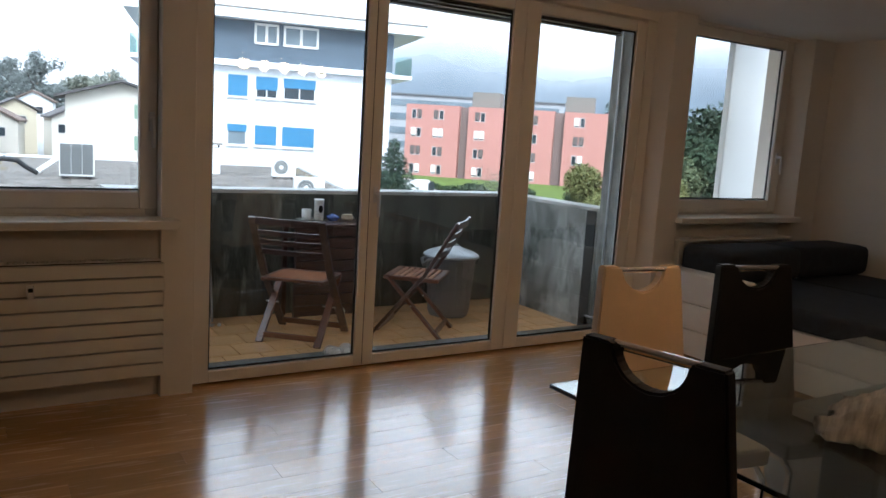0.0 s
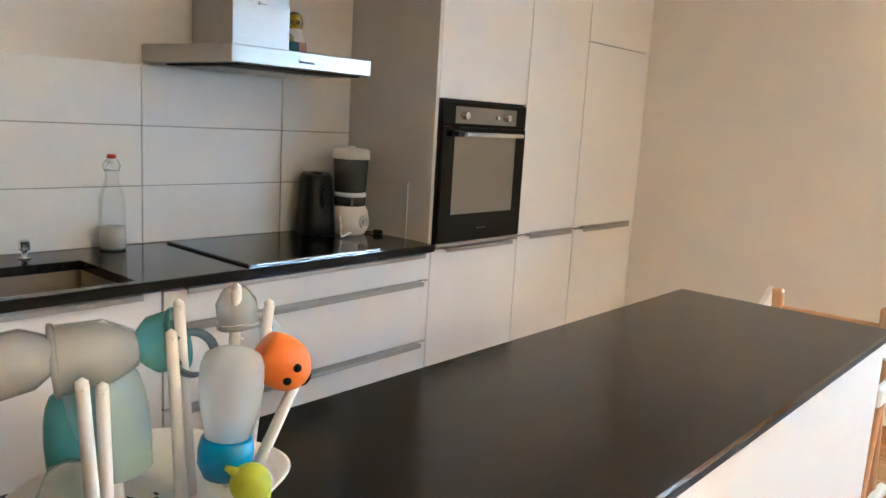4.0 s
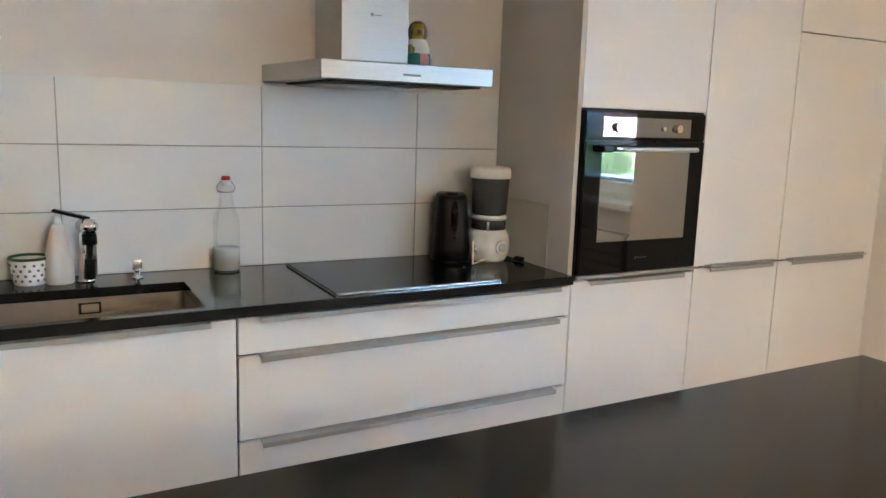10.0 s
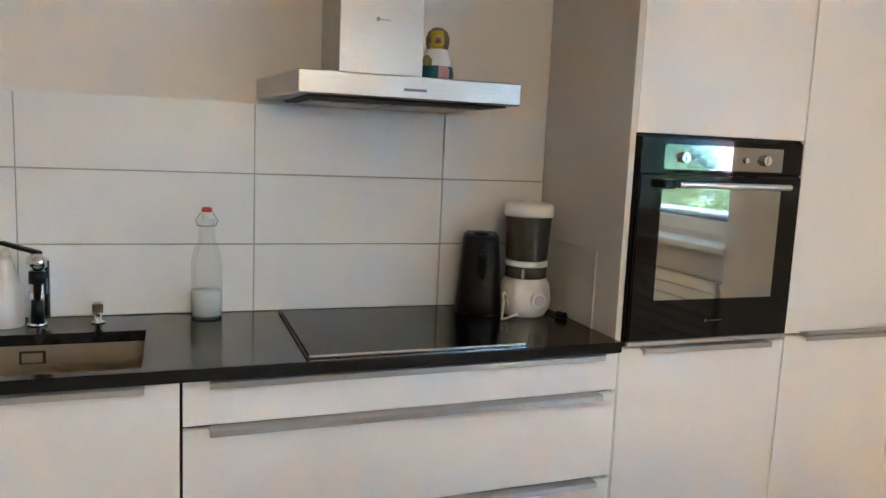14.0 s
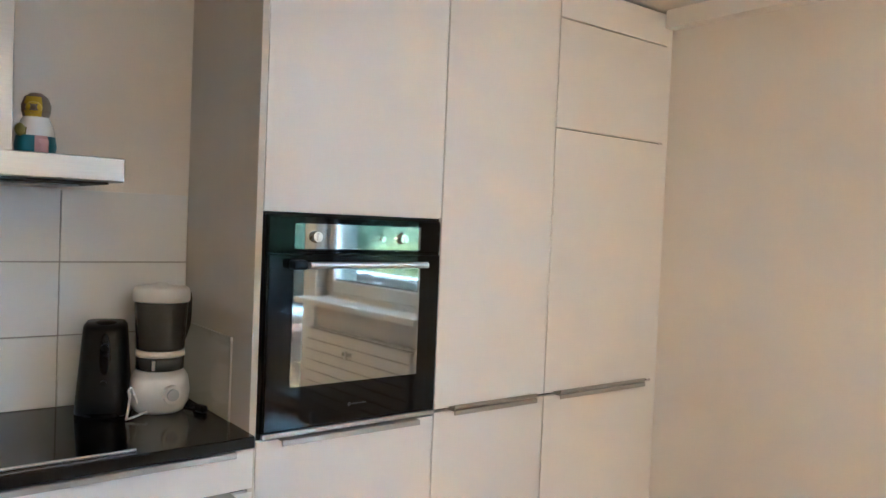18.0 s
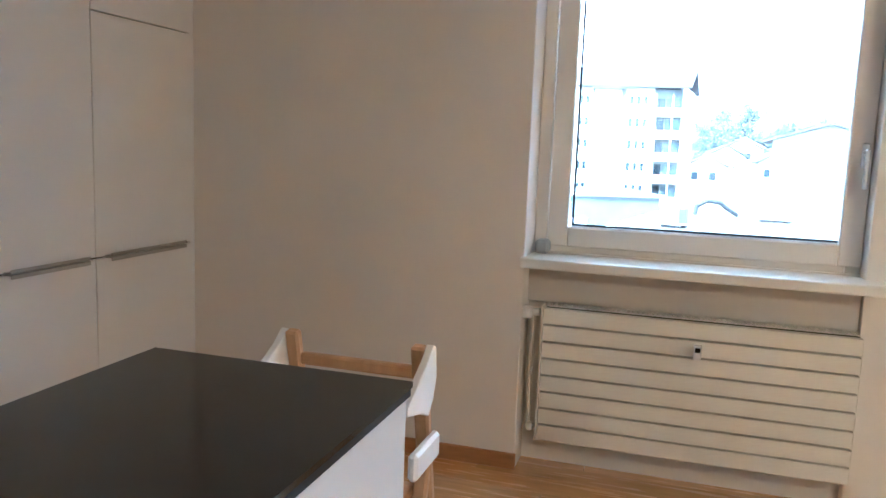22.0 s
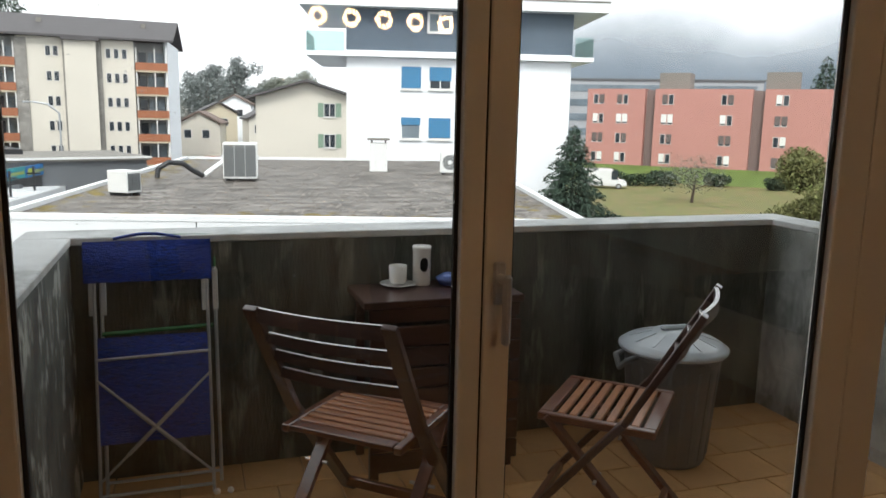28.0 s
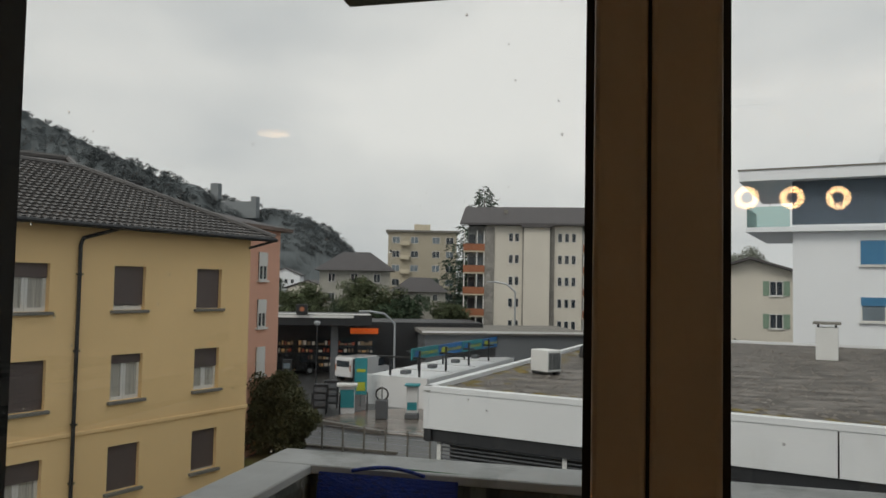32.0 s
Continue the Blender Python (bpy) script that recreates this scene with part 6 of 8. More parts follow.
part("downpipe", b, M_DARKMETAL, yl)
b = bmesh.new()
tube(b, [(APX[0], RY, RZ + 0.07), (APX[1], RY, RZ + 0.07), (APX[1] + 0.35, 4.9, 5.42), (APX[0], 6.6, 5.42)], 0.11, seg=8)
part("ridge", b, M_TILEREST, yl)
ck = part("chimney", box(5.55, 6.15, 5.9, 6.5, 3.6, 5.02), mat("brown_chimney_brick", (0.16, 0.09, 0.07), 0.9, var=0.3, scale=5), yl)
part("chimney_cap", box(5.30, 6.40, 5.7, 6.7, 5.021, 5.14, bev=0.02), M_DARKMETAL, ck)
ph = empty("pink_house", (-12.25, 31.33, 0), 86, "pale pink town house with white shutters and a dark roof", "building")
part("wall", box(-6, 2.5, 0, 9, GZ, 3.95), mat("pale_pink_render", (0.74, 0.41, 0.30), 0.9, var=0.06, scale=0.4), ph)
part("eave", box(-6.6, 2.95, -0.45, 9.4, 3.951, 4.10), M_ROOFBROWN, ph)
hp = bmesh.new()
lo = [hp.verts.new(p) for p in ((-6.6, -0.45, 4.105), (2.95, -0.45, 4.105), (2.95, 9.4, 4.105), (-6.6, 9.4, 4.105))]
hi = [hp.verts.new(p) for p in ((-3.0, 4.5, 5.25), (-0.6, 4.5, 5.25))]
for f in ((lo[0], lo[1], hi[1], hi[0]), (lo[1], lo[2], hi[1]), (lo[2], lo[3], hi[0], hi[1]), (lo[3], lo[0], hi[0]), tuple(lo[::-1])):
    hp.faces.new(f)
part("roof", hp, M_ROOFDARK, ph)
for k in range(3):
    win_part(ph, 0.55, 1.25, 1.6 - 2.2 * k, 2.9 - 2.2 * k, bars=1, shutter=1.0 if k == 2 else 0.5, shut_mat=M_WHITETRIM)

# petrol station and car wash
M_SHOP1 = glow("shop_goods_glow_dim", (0.34, 0.24, 0.15), 0.07)
M_SHOP2 = glow("shop_goods_glow_warm", (0.75, 0.45, 0.20), 0.13)
gs = empty("petrol_station", (-24.5, 52.2, 0), 22, "dark petrol station with a black canopy and lit shop", "petrol station")
part("canopy", box(-5, 10.5, 3.2, 9, -1.95, -1.05, bev=0.05), M_DARKMETAL, gs)
part("canopy_edge", box(-5, 9.0, 3.12, 3.195, -1.30, -1.08), M_WHITETRIM, gs, "white light strip on the canopy")
for x in (1.2, 7.2):
    part("pillar", box(x, x + 0.6, 4.5, 5.1, GZ, -1.96), M_MIDGREY, gs)
part("canopy_roof", box(-5, 10.4, 3.25, 4.4, -1.049, -0.99), M_WHITETRIM, gs, "white roof edge of the canopy")
part("shop", box(0, 21, 9.5, 17, GZ, -1.9), M_DARKMETAL, gs)
rng_s = random.Random(23)
# Goods glow by themselves in place of lamps inside the shop.
M_SHOPS = [M_SHOP1, M_SHOP2, glow("shop_goods_glow_white", (0.6, 0.55, 0.48), 0.16), glow("shop_goods_glow_red", (0.5, 0.10, 0.05), 0.08)]
for i in range(6):
    sw = part("shop_window", box(0.8 + i * 1.75, 2.4 + i * 1.75, 9.42, 9.49, GZ + 0.3, -3.3), M_PANE, gs)
    for q in range(4):
        x_ = 0.9 + i * 1.75
        while x_ < 2.15 + i * 1.75:
            w_ = rng_s.uniform(0.08, 0.35)
            part("lit_goods", box(x_, min(x_ + w_, 2.32 + i * 1.75), 9.40, 9.419, GZ + 0.55 + 0.62 * q, GZ + 0.62 + 0.62 * q + rng_s.uniform(0.1, 0.34)), rng_s.choice(M_SHOPS), sw)
            x_ += w_ + rng_s.uniform(0.04, 0.16)
part("shop_sign", box(8.9, 11.4, 9.3, 9.4, -2.95, -2.45), glow("orange_sign", (0.8, 0.13, 0.02), 0.35), gs, "glowing orange sign board")
part("annex", box(15, 29, 4, 14, GZ, -2.6), M_MIDGREY, gs)
part("annex_roof", box(14.7, 29.3, 3.7, 14.3, -2.6, -2.3), M_GREYTRIM, gs)
part("annex_edge", box(14.7, 29.3, 3.62, 3.695, -2.45, -2.28), M_WHITETRIM, gs, "white roof edge of the annex")
part("garage_door", box(17, 21, 3.92, 3.99, GZ, -3.4), M_DARKMETAL, gs)
for x in (3.5, 9.0):
    p_ = part("fuel_pump", box(x, x + 0.7, 1.5, 2.1, GZ, GZ + 1.9, bev=0.04), M_DARKMETAL, gs)
    part("screen", box(x + 0.1, x + 0.6, 1.47, 1.499, GZ + 1.2, GZ + 1.6), M_PANESKY, p_)
part("totem", box(4.4, 5.3, 2.8, 3.1, -1.04, -0.2, bev=0.04), M_DARKMETAL, gs)
b = bmesh.new()
rod(b, (4.85, 2.77, -0.6), (4.85, 2.799, -0.6), 0.2, seg=16)
part("roundel", b, M_RUSTRAIL, gs, "red-orange round emblem")
cw = empty("car_wash", (-9.1, 47.3, 0), 80.6, "open car wash bays with a turquoise and lime sign strip", "car wash")
part("end_wall", box(-0.3, 0.0, -1.2, 2.15, GZ, -4.42), M_WHITEPANEL, cw)
part("side_wall", box(0.0, 26.0, -1.25, -1.05, GZ, -4.5), M_WHITEPANEL, cw)
SIGN_ROWS = []
for i in range(6):
    x = 0.1 + i * 4.4
    part("bay_wall", box(x, x + 0.18, -1.0, 3.4, GZ, -4.45), M_WHITEPANEL, cw)
    part("bay_roof", box(x + 0.25, x + 3.9, -1.0, 3.2, -4.62, -4.46, bev=0.02), M_WHITEPANEL, cw)
    part("roof_unit", box(x + 1.2, x + 1.9, 1.0, 1.5, -4.459, -4.2, bev=0.02), M_MIDGREY, cw)
    for y in (-0.5, 1.6):
        part("post", box(x, x + 0.12, y, y + 0.12, -4.449, -2.75 if y < 0 else -3.2), M_DARKMETAL, cw)
    part("cross_beam", box(x, x + 0.12, -0.9, 2.6, -3.28, -3.16), M_DARKMETAL, cw)
    k_ = 0.06 * i
    s_ = part("sign_panel", box(x - 0.1, x + 4.2, 0.02, 0.10, -3.36 - k_, -2.62 - k_ * 0.6), M_SIGNBLUE if i % 2 else M_TEAL, cw)
    part("sign_stripe", box(x + 0.3, x + 1.1 + (i % 3) * 0.3, 0.010, 0.0195, -3.20 - k_, -2.80 - k_ * 0.6), M_LIME if i % 2 else M_SIGNBLUE, s_)
    SIGN_ROWS.append((x, k_))


def word(txt, size, material, parent, m, name="lettering"):
    cu = bpy.data.curves.new(name, "FONT")
    cu.body, cu.size, cu.extrude = txt, size, 0.004
    o_ = bpy.data.objects.new(name, cu)
    me = bpy.data.meshes.new_from_object(o_)
    bpy.data.objects.remove(o_)
    bpy.data.curves.remove(cu)
    me.materials.append(material)
    o = new(name, me)
    o.parent = parent
    o.matrix_local = m
    return o


for x, k_ in SIGN_ROWS[:4]:
    word("CENTROLAVAGGIO", 0.31, M_SIGNYELLOW, cw, pose(x + 1.15, -0.004, -3.13 - k_ * 0.8, 90, 0, 0))
for (x, y, w_, h_) in ((-12.55, 43.4, 0.95, 2.1),):
    k_ = empty("payment_kiosk", (x, y, GZ), 20, "turquoise and white payment kiosk at the car wash", "kiosk")
    part("body", box(0, w_, 0, 0.6, 0, h_ * 0.8, bev=0.03), M_WHITEPANEL, k_)
    part("poster", box(0.05, w_ - 0.05, -0.03, -0.002, 0.4, h_ * 0.7), M_TEAL, k_)
    part("roof", box(-0.15, w_ + 0.15, -0.2, 0.8, h_ * 0.8, h_ * 0.86), M_WHITETRIM, k_)
fl = empty("advertising_flag", (-12.75, 46.6, GZ), 20, "tall turquoise advertising panel with a lime emblem", "sign")
part("panel", box(0, 0.80, 0, 0.06, 0.75, 3.1, bev=0.01), M_TEAL, fl)
part("emblem", prism(bmesh.new(), [(0.12, -0.02), (0.68, -0.02), (0.68, -0.001), (0.12, -0.001)], 1.0, 1.55), M_LIME, fl)
part("text_bar", box(0.12, 0.68, -0.02, -0.001, 2.2, 2.4), M_LIME, fl)
part("post", box(0.35, 0.45, 0.0, 0.06, 0, 0.749), M_MIDGREY, fl)
for i in range(7):
    bo = empty("barrier_post", (-15.5 + i * 0.75, 42.0 + 0.35 * i, GZ), 0, "thin dark barrier post at the car wash", "post", "barrier posts")
    b = bmesh.new()
    rod(b, (0, 0, 0), (0, 0, 1.3), 0.05, seg=8)
    part("post", b, M_DARKMETAL, bo)
M_WETPAVE = mat("wet_brown_paving", (0.20, 0.17, 0.145), 0.16, var=0.4, scale=0.8, bump=0.3, bscale=6, dirt=((0.24, 0.22, 0.20), 0.5, 0.5, 0.7))
patch("paving", [(-13.2, 40.7), (-11.6, 45.0), (-8.5, 47.2), (-5.0, 44.0), (-5.0, 38.2), (-8.0, 38.5)], GZ - 0.05, GZ + 0.05, M_WETPAVE, "wet brown paved bay before the car wash", "paving")
for x, y in ((-14.2, 43.3), (-14.3, 45.2)):
    vm = empty("vacuum_rack", (x, y, GZ), 15, "dark metal rack with car cleaning supplies", "rack", "car wash racks")
    part("frame", box(0, 0.9, 0, 0.4, 0.25, 1.75, bev=0.03), M_DARKMETAL, vm)
    for q in range(3):
        part("shelf_panel", box(0.08, 0.82, -0.03, -0.002, 0.42 + q * 0.42, 0.72 + q * 0.42), M_MIDGREY, vm)
    for q in (0.02, 0.8):
        part("leg", box(q, q + 0.08, 0.1, 0.2, 0, 0.249), M_DARKMETAL, vm)
vc = empty("car_vacuum", (-9.5, 42.4, GZ + 0.05), 10, "grey self-service car vacuum with a hose hoop", "vacuum cleaner")
part("body", box(-0.35, 0.35, -0.25, 0.25, 0, 1.15, bev=0.05), M_MIDGREY, vc)
b = bmesh.new()
tube(b, [(0.36 * math.cos(q * math.pi / 8), 0, 1.45 + 0.36 * math.sin(q * math.pi / 8)) for q in range(-4, 13)], 0.05, seg=8)
part("hose", b, M_TYRE, vc, "black suction hose in a hoop")
part("post", box(-0.05, 0.05, -0.04, 0.04, 1.151, 1.9), M_GREYTUBE, vc)
wm = empty("mat_washer", (-7.9, 43.2, GZ + 0.05), 10, "white and turquoise mat washing machine", "machine")
part("body", box(-0.35, 0.35, 0, 0.5, 0.3, 1.9, bev=0.04), M_WHITEPANEL, wm)
part("panel", box(-0.28, 0.28, -0.03, -0.002, 0.5, 0.95), M_TEAL, wm)
part("base", box(-0.4, 0.4, -0.3, 0.5, 0, 0.299, bev=0.03), M_MIDGREY, wm)
part("hood", box(-0.45, 0.45, -0.25, 0.6, 1.901, 2.0, bev=0.02), M_TEAL, wm)
patch("kerb_island", [(-13.3, 40.35), (-13.0, 40.6), (-8.0, 38.4), (-8.1, 38.1)], GZ - 0.1, GZ + 0.22, M_GREYTRIM, "low grey kerb wall along the paved bay", "kerb")


def vehicle(name, x, y, rz, L, W, H, paint, label, van=False):
    v_ = empty(name, (x, y, GZ), rz, label, "vehicle")
    b = bmesh.new()
    prof = [(0, 0.35), (0, 0.9), (0.12, 1.0), (0.25 if van else 0.9, 1.05), (0.32 if van else 1.4, H), (L - 0.9 if van else L - 1.2, H), (L - 0.25 if van else L - 0.3, 1.05), (L, 0.95), (L, 0.35)]
    if van:
        prof = [(0, 0.35), (0.02, H - 0.15), (0.2, H), (L - 1.7, H), (L - 0.95, 1.15), (L - 0.1, 0.95), (L, 0.75), (L, 0.35)]
    f0 = [b.verts.new((p, 0, q)) for p, q in prof]
    f1 = [b.verts.new((p, W, q)) for p, q in prof]
    b.faces.new(f0)
    b.faces.new(f1[::-1])
    for i in range(len(prof)):
        b.faces.new((f0[i], f1[i], f1[(i + 1) % len(prof)], f0[(i + 1) % len(prof)]))
    bmesh.ops.recalc_face_normals(b, faces=b.faces)
    bmesh.ops.bevel(b, geom=list(b.edges), offset=0.06, segments=2, affect="EDGES")
    part("body", b, paint, v_)
    for px in (0.85, L - 0.9):
        for py in (-0.02, W - 0.2):
            b = bmesh.new()
            rod(b, (px, py, 0.33), (px, py + 0.22, 0.33), 0.33, seg=18)
            w_ = part("wheel", b, M_TYRE, v_)
            b = bmesh.new()
            rod(b, (px, py - 0.01, 0.33), (px, py + 0.23, 0.33), 0.19, seg=14)
            part("rim", b, M_GREYTUBE, w_)
    for y0 in (-0.012, W + 0.002):
        part("side_window", box(L - 1.75 if van else 1.2, L - 1.05 if van else L - 1.4, y0, y0 + 0.01, 1.1, H - 0.25), M_PANE, v_)
    part("rear_window", box(-0.012, -0.002, 0.25, W - 0.25, 1.15, H - 0.3), M_PANE, v_)
    for y0 in (0.08, W - 0.2):
        part("tail_light", box(-0.02, 0.02, y0, y0 + 0.12, 0.85, 1.35 if van else 1.0), M_RUSTRAIL, v_)
    return v_


vehicle("van", -17.2, 57.9, 67, 5.0, 1.9, 1.95, M_CARWHITE, "white delivery van parked by the petrol station", True)
vehicle("car", -21.6, 66.4, 38, 4.3, 1.75, 1.5, M_CARWHITE, "white hatchback car standing under the canopy")
vehicle("car", -19.9, 64.6, 60, 4.4, 1.8, 1.55, mat("dark_red_car_paint", (0.09, 0.012, 0.010), 0.25, coat=0.5), "dark red car at the fuel pumps")
vehicle("pickup_truck", -25.4, 58.9, 41, 4.9, 1.9, 1.9, M_CARDARK, "dark vehicle standing at the pumps", True)
vehicle("lorry", 47.0, 77.8, -30, 5.4, 2.0, 2.3, M_CARWHITE, "white small lorry parked beyond the lawn", True)
for i in range(4):
    vehicle("car", 4.0 + 1.6 * i, 106 + 4 * i, 60, 4.2, 1.75, 1.45, M_CARWHITE if i % 2 else M_RUSTRAIL, "parked car along the street behind the flat roof")
lp = empty("street_lamp", (-7.0, 78.0, GZ), 0, "tall grey street lamp with a curved arm", "street lamp")
b = bmesh.new()
tube(b, [(0, 0, 0), (0, 0, 7.4), (-0.9, 0, 8.2), (-2.2, 0, 8.4)], 0.09, seg=8)
part("pole", b, M_GREYTUBE, lp)
part("head", box(-3.0, -2.1, -0.15, 0.15, 8.3, 8.45, bev=0.03), M_GREYTUBE, lp)
copy_thing(lp, pose(-13.5, 57.5, GZ - 2.6, 0, 0, 40))
fp = empty("street_lamp", (-16.9, 50.0, GZ), 0, "slim dark lamp post with a round head", "street lamp")
b = bmesh.new()
rod(b, (0, 0, 0), (0, 0, 4.9), 0.06, 0.045, seg=8)
part("pole", b, M_DARKMETAL, fp)
b = bmesh.new()
turned(b, [(0.05, 4.9), (0.22, 5.0), (0.24, 5.15), (0.10, 5.25)], 14)
part("head", b, M_GREYTUBE, fp)
ct = empty("church_tower", (-86, 300, GZ), 20, "distant grey church bell tower with a small spire", "church")
part("shaft", box(-2.2, 2.2, -2.2, 2.2, 0, 21.5), M_HAZE3, ct)
b = bmesh.new()
turned(b, [(3.2, 21.5), (2.6, 22.5), (0.3, 26.0)], 4)
part("spire", b, M_ROOFDARK, ct)
part("belfry_opening", box(-0.8, 0.8, -2.26, -2.21, 17.5, 20.3), M_PANE, ct)
fn = empty("wire_fence", (-10.8, 34.0, GZ), -6, "low wire fence with concrete posts behind the garden", "fence")
for i in range(7):
    part("post", box(i * 1.1, i * 1.1 + 0.07, 0, 0.07, 0, 1.25), M_GREYTRIM, fn)
for k in range(4):
    b = bmesh.new()
    rod(b, (0, 0.035, 0.25 + 0.3 * k), (6.7, 0.035, 0.25 + 0.3 * k), 0.012, seg=5)
    part("wire", b, M_GREYTUBE, fn)

# far blocks and houses
tw = empty("beige_tower_block", (-41.6, 142.2, 0), 15, "beige apartment tower with recessed balconies", "building")
M_TOWER = mat("weathered_beige_render", (0.43, 0.385, 0.30), 0.9, var=0.12, scale=0.3)
part("wall", box(0, 13.4, 0, 12, GZ, 11.8), M_TOWER, tw)
part("roof_edge", box(-0.5, 13.9, -0.5, 12.5, 11.81, 12.2), M_GREYTRIM, tw)
part("lift_house", box(5, 8.2, 3, 7, 12.21, 13.6), M_CREAMDARK, tw)
for k in range(6):
    for x0 in (0.8, 4.4, 8.6, 11.3):
        win_part(tw, x0, x0 + 1.5, 9.6 - 2.75 * k, 10.9 - 2.75 * k, bars=1, pane=M_PANE if (k + int(x0)) % 2 else M_PANESKY, sill=False)
    part("balcony", box(2.4, 4.2, -0.9, 0.0, 9.2 - 2.75 * k, 10.0 - 2.75 * k), M_CREAMDARK, tw)
oh = empty("old_stone_house", (-38.3, 100.8, 0), 18, "old grey stone house with a hipped dark roof", "building")
part("wall", box(0, 10, 0, 9, GZ, 3.5), mat("old_grey_plaster", (0.40, 0.39, 0.35), 0.9, var=0.3, scale=0.6), oh)
rb = bmesh.new()
lo = [rb.verts.new(p) for p in ((-0.8, -0.8, 3.4), (10.8, -0.8, 3.4), (10.8, 9.8, 3.4), (-0.8, 9.8, 3.4))]
hi = [rb.verts.new(p) for p in ((3.0, 4.5, 6.2), (7.0, 4.5, 6.2))]
for f in ((lo[0], lo[1], hi[1], hi[0]), (lo[1], lo[2], hi[1]), (lo[2], lo[3], hi[0], hi[1]), (lo[3], lo[0], hi[0]), tuple(lo[::-1])):
    rb.faces.new(f)
part("roof", rb, M_ROOFDARK, oh)
for k in range(2):
    for x0 in (1.2, 4.4, 7.6):
        win_part(oh, x0, x0 + 1.0, 1.7 - 2.8 * k, 3.0 - 2.8 * k, bars=1, sill=False)
copy_thing(oh, Matrix.Translation((-24.6, 92.0, -1.6)) @ Matrix.Rotation(radians(14), 4, "Z") @ Matrix.Scale(0.66, 4))
def gabled(parent, w, d, h, rise, material):
    """A house body with gable ends at the front and back."""
    g_ = bmesh.new()
    prof = [(0, 0), (w, 0), (w, h), (w / 2, h + rise), (0, h)]
    f0 = [g_.verts.new((x, 0, z)) for x, z in prof]
    f1 = [g_.verts.new((x, d, z)) for x, z in prof]
    g_.faces.new(f0)
    g_.faces.new(f1[::-1])
    for i in range(5):
        g_.faces.new((f0[i], f1[i], f1[(i + 1) % 5], f0[(i + 1) % 5]))
    bmesh.ops.recalc_face_normals(g_, faces=g_.faces)
    return part("wall", g_, material, parent)


rng_h = random.Random(11)
for i in range(16):
    x, y = -120 + i * 9.0 + rng_h.uniform(-3, 3), 190 + rng_h.uniform(0, 90)
    w_, d_, h_ = rng_h.uniform(9, 16), 10, rng_h.uniform(6, 11)
    hh = empty("town_house", (x, y, GZ), rng_h.uniform(-10, 30), "distant pale town house with a reddish-brown roof", "building", "distant town houses")
    gabled(hh, w_, d_, h_, 2.2, (M_CREAMDARK, M_CREAMHOUSE, M_WHITEHOUSE)[i % 3])
    part("roof", slab_roof((-0.5, h_), (w_ / 2, h_ + 2.2), -0.5, d_ + 0.5, 0.3), M_ROOFBROWN if i % 2 else M_ROOFDARK, hh)
    part("roof", slab_roof((w_ / 2, h_ + 2.2), (w_ + 0.5, h_), -0.5, d_ + 0.5, 0.3), M_ROOFBROWN if i % 2 else M_ROOFDARK, hh)
    for q in range(4):
        win_part(hh, 1 + q * (w_ - 2) / 4, 2 + q * (w_ - 2) / 4, h_ - 2.4, h_ - 1.1, bars=0, sill=False)
for i in range(9):
    x, y = 3 + i * 3.4, 120 + (i % 3) * 14
    h_ = 4.5 + (i * 37 % 5) * 0.8
    hh = empty("town_house", (x, y, GZ), -10 + (i * 13) % 25, "small pale house down the street", "building", "street houses")
    gabled(hh, 6, 7, h_ + 1.5, 1.7, (M_CREAMHOUSE, M_CREAMDARK, M_WHITEHOUSE)[i % 3])
    part("roof", slab_roof((-0.4, h_ + 1.5), (3, h_ + 3.2), -0.5, 7.5, 0.25), M_ROOFDARK if i % 2 else M_ROOFBROWN, hh)
    part("roof", slab_roof((3, h_ + 3.2), (6.4, h_ + 1.5), -0.5, 7.5, 0.25), M_ROOFDARK if i % 2 else M_ROOFBROWN, hh)
    for q in range(2):
        win_part(hh, 0.8 + q * 2.6, 1.9 + q * 2.6, h_ - 0.6, h_ + 0.7, bars=0, sill=False)


def ridge(name, pts, depth, material, label):
    """A hill from a skyline of (x, y, z) points, falling towards the viewer."""
    b = bmesh.new()
    n = 26
    fine = []
    for (a, c) in zip(pts, pts[1:]):
        for i in range(n):
            f = i / n
            p = Vector(a).lerp(Vector(c), f)
            p.z += -0.009 * depth + 0.011 * depth * noise.fractal((p.x * 0.03, p.y * 0.03, 1.3), 0.8, 2.1, 5) + 0.004 * depth * noise.noise((p.x * 0.4, p.y * 0.4, 0))
            fine.append(p)
    fine.append(Vector(pts[-1]))
    top = [b.verts.new(p) for p in fine]
    back = [b.verts.new(p * 1.25 - Vector((0, 0, p.z * 1.25 + 20))) for p in fine]
    mid = []
    for p in fine:
        q = p * 0.93
        q.z = p.z * 0.5 + 0.006 * depth * noise.noise((p.x * 0.05, p.y * 0.05, 4))
        mid.append(b.verts.new(q))
    low_ = [b.verts.new((p.x * 0.86, p.y * 0.86, GZ - 1)) for p in fine]
    for A, B in ((low_, mid), (mid, top), (top, back)):
        for i in range(len(fine) - 1):
            b.faces.new((A[i], A[i + 1], B[i + 1], B[i]))
    for f in b.faces:
        f.smooth = True
    return structure(name, b, material, label, "hill")


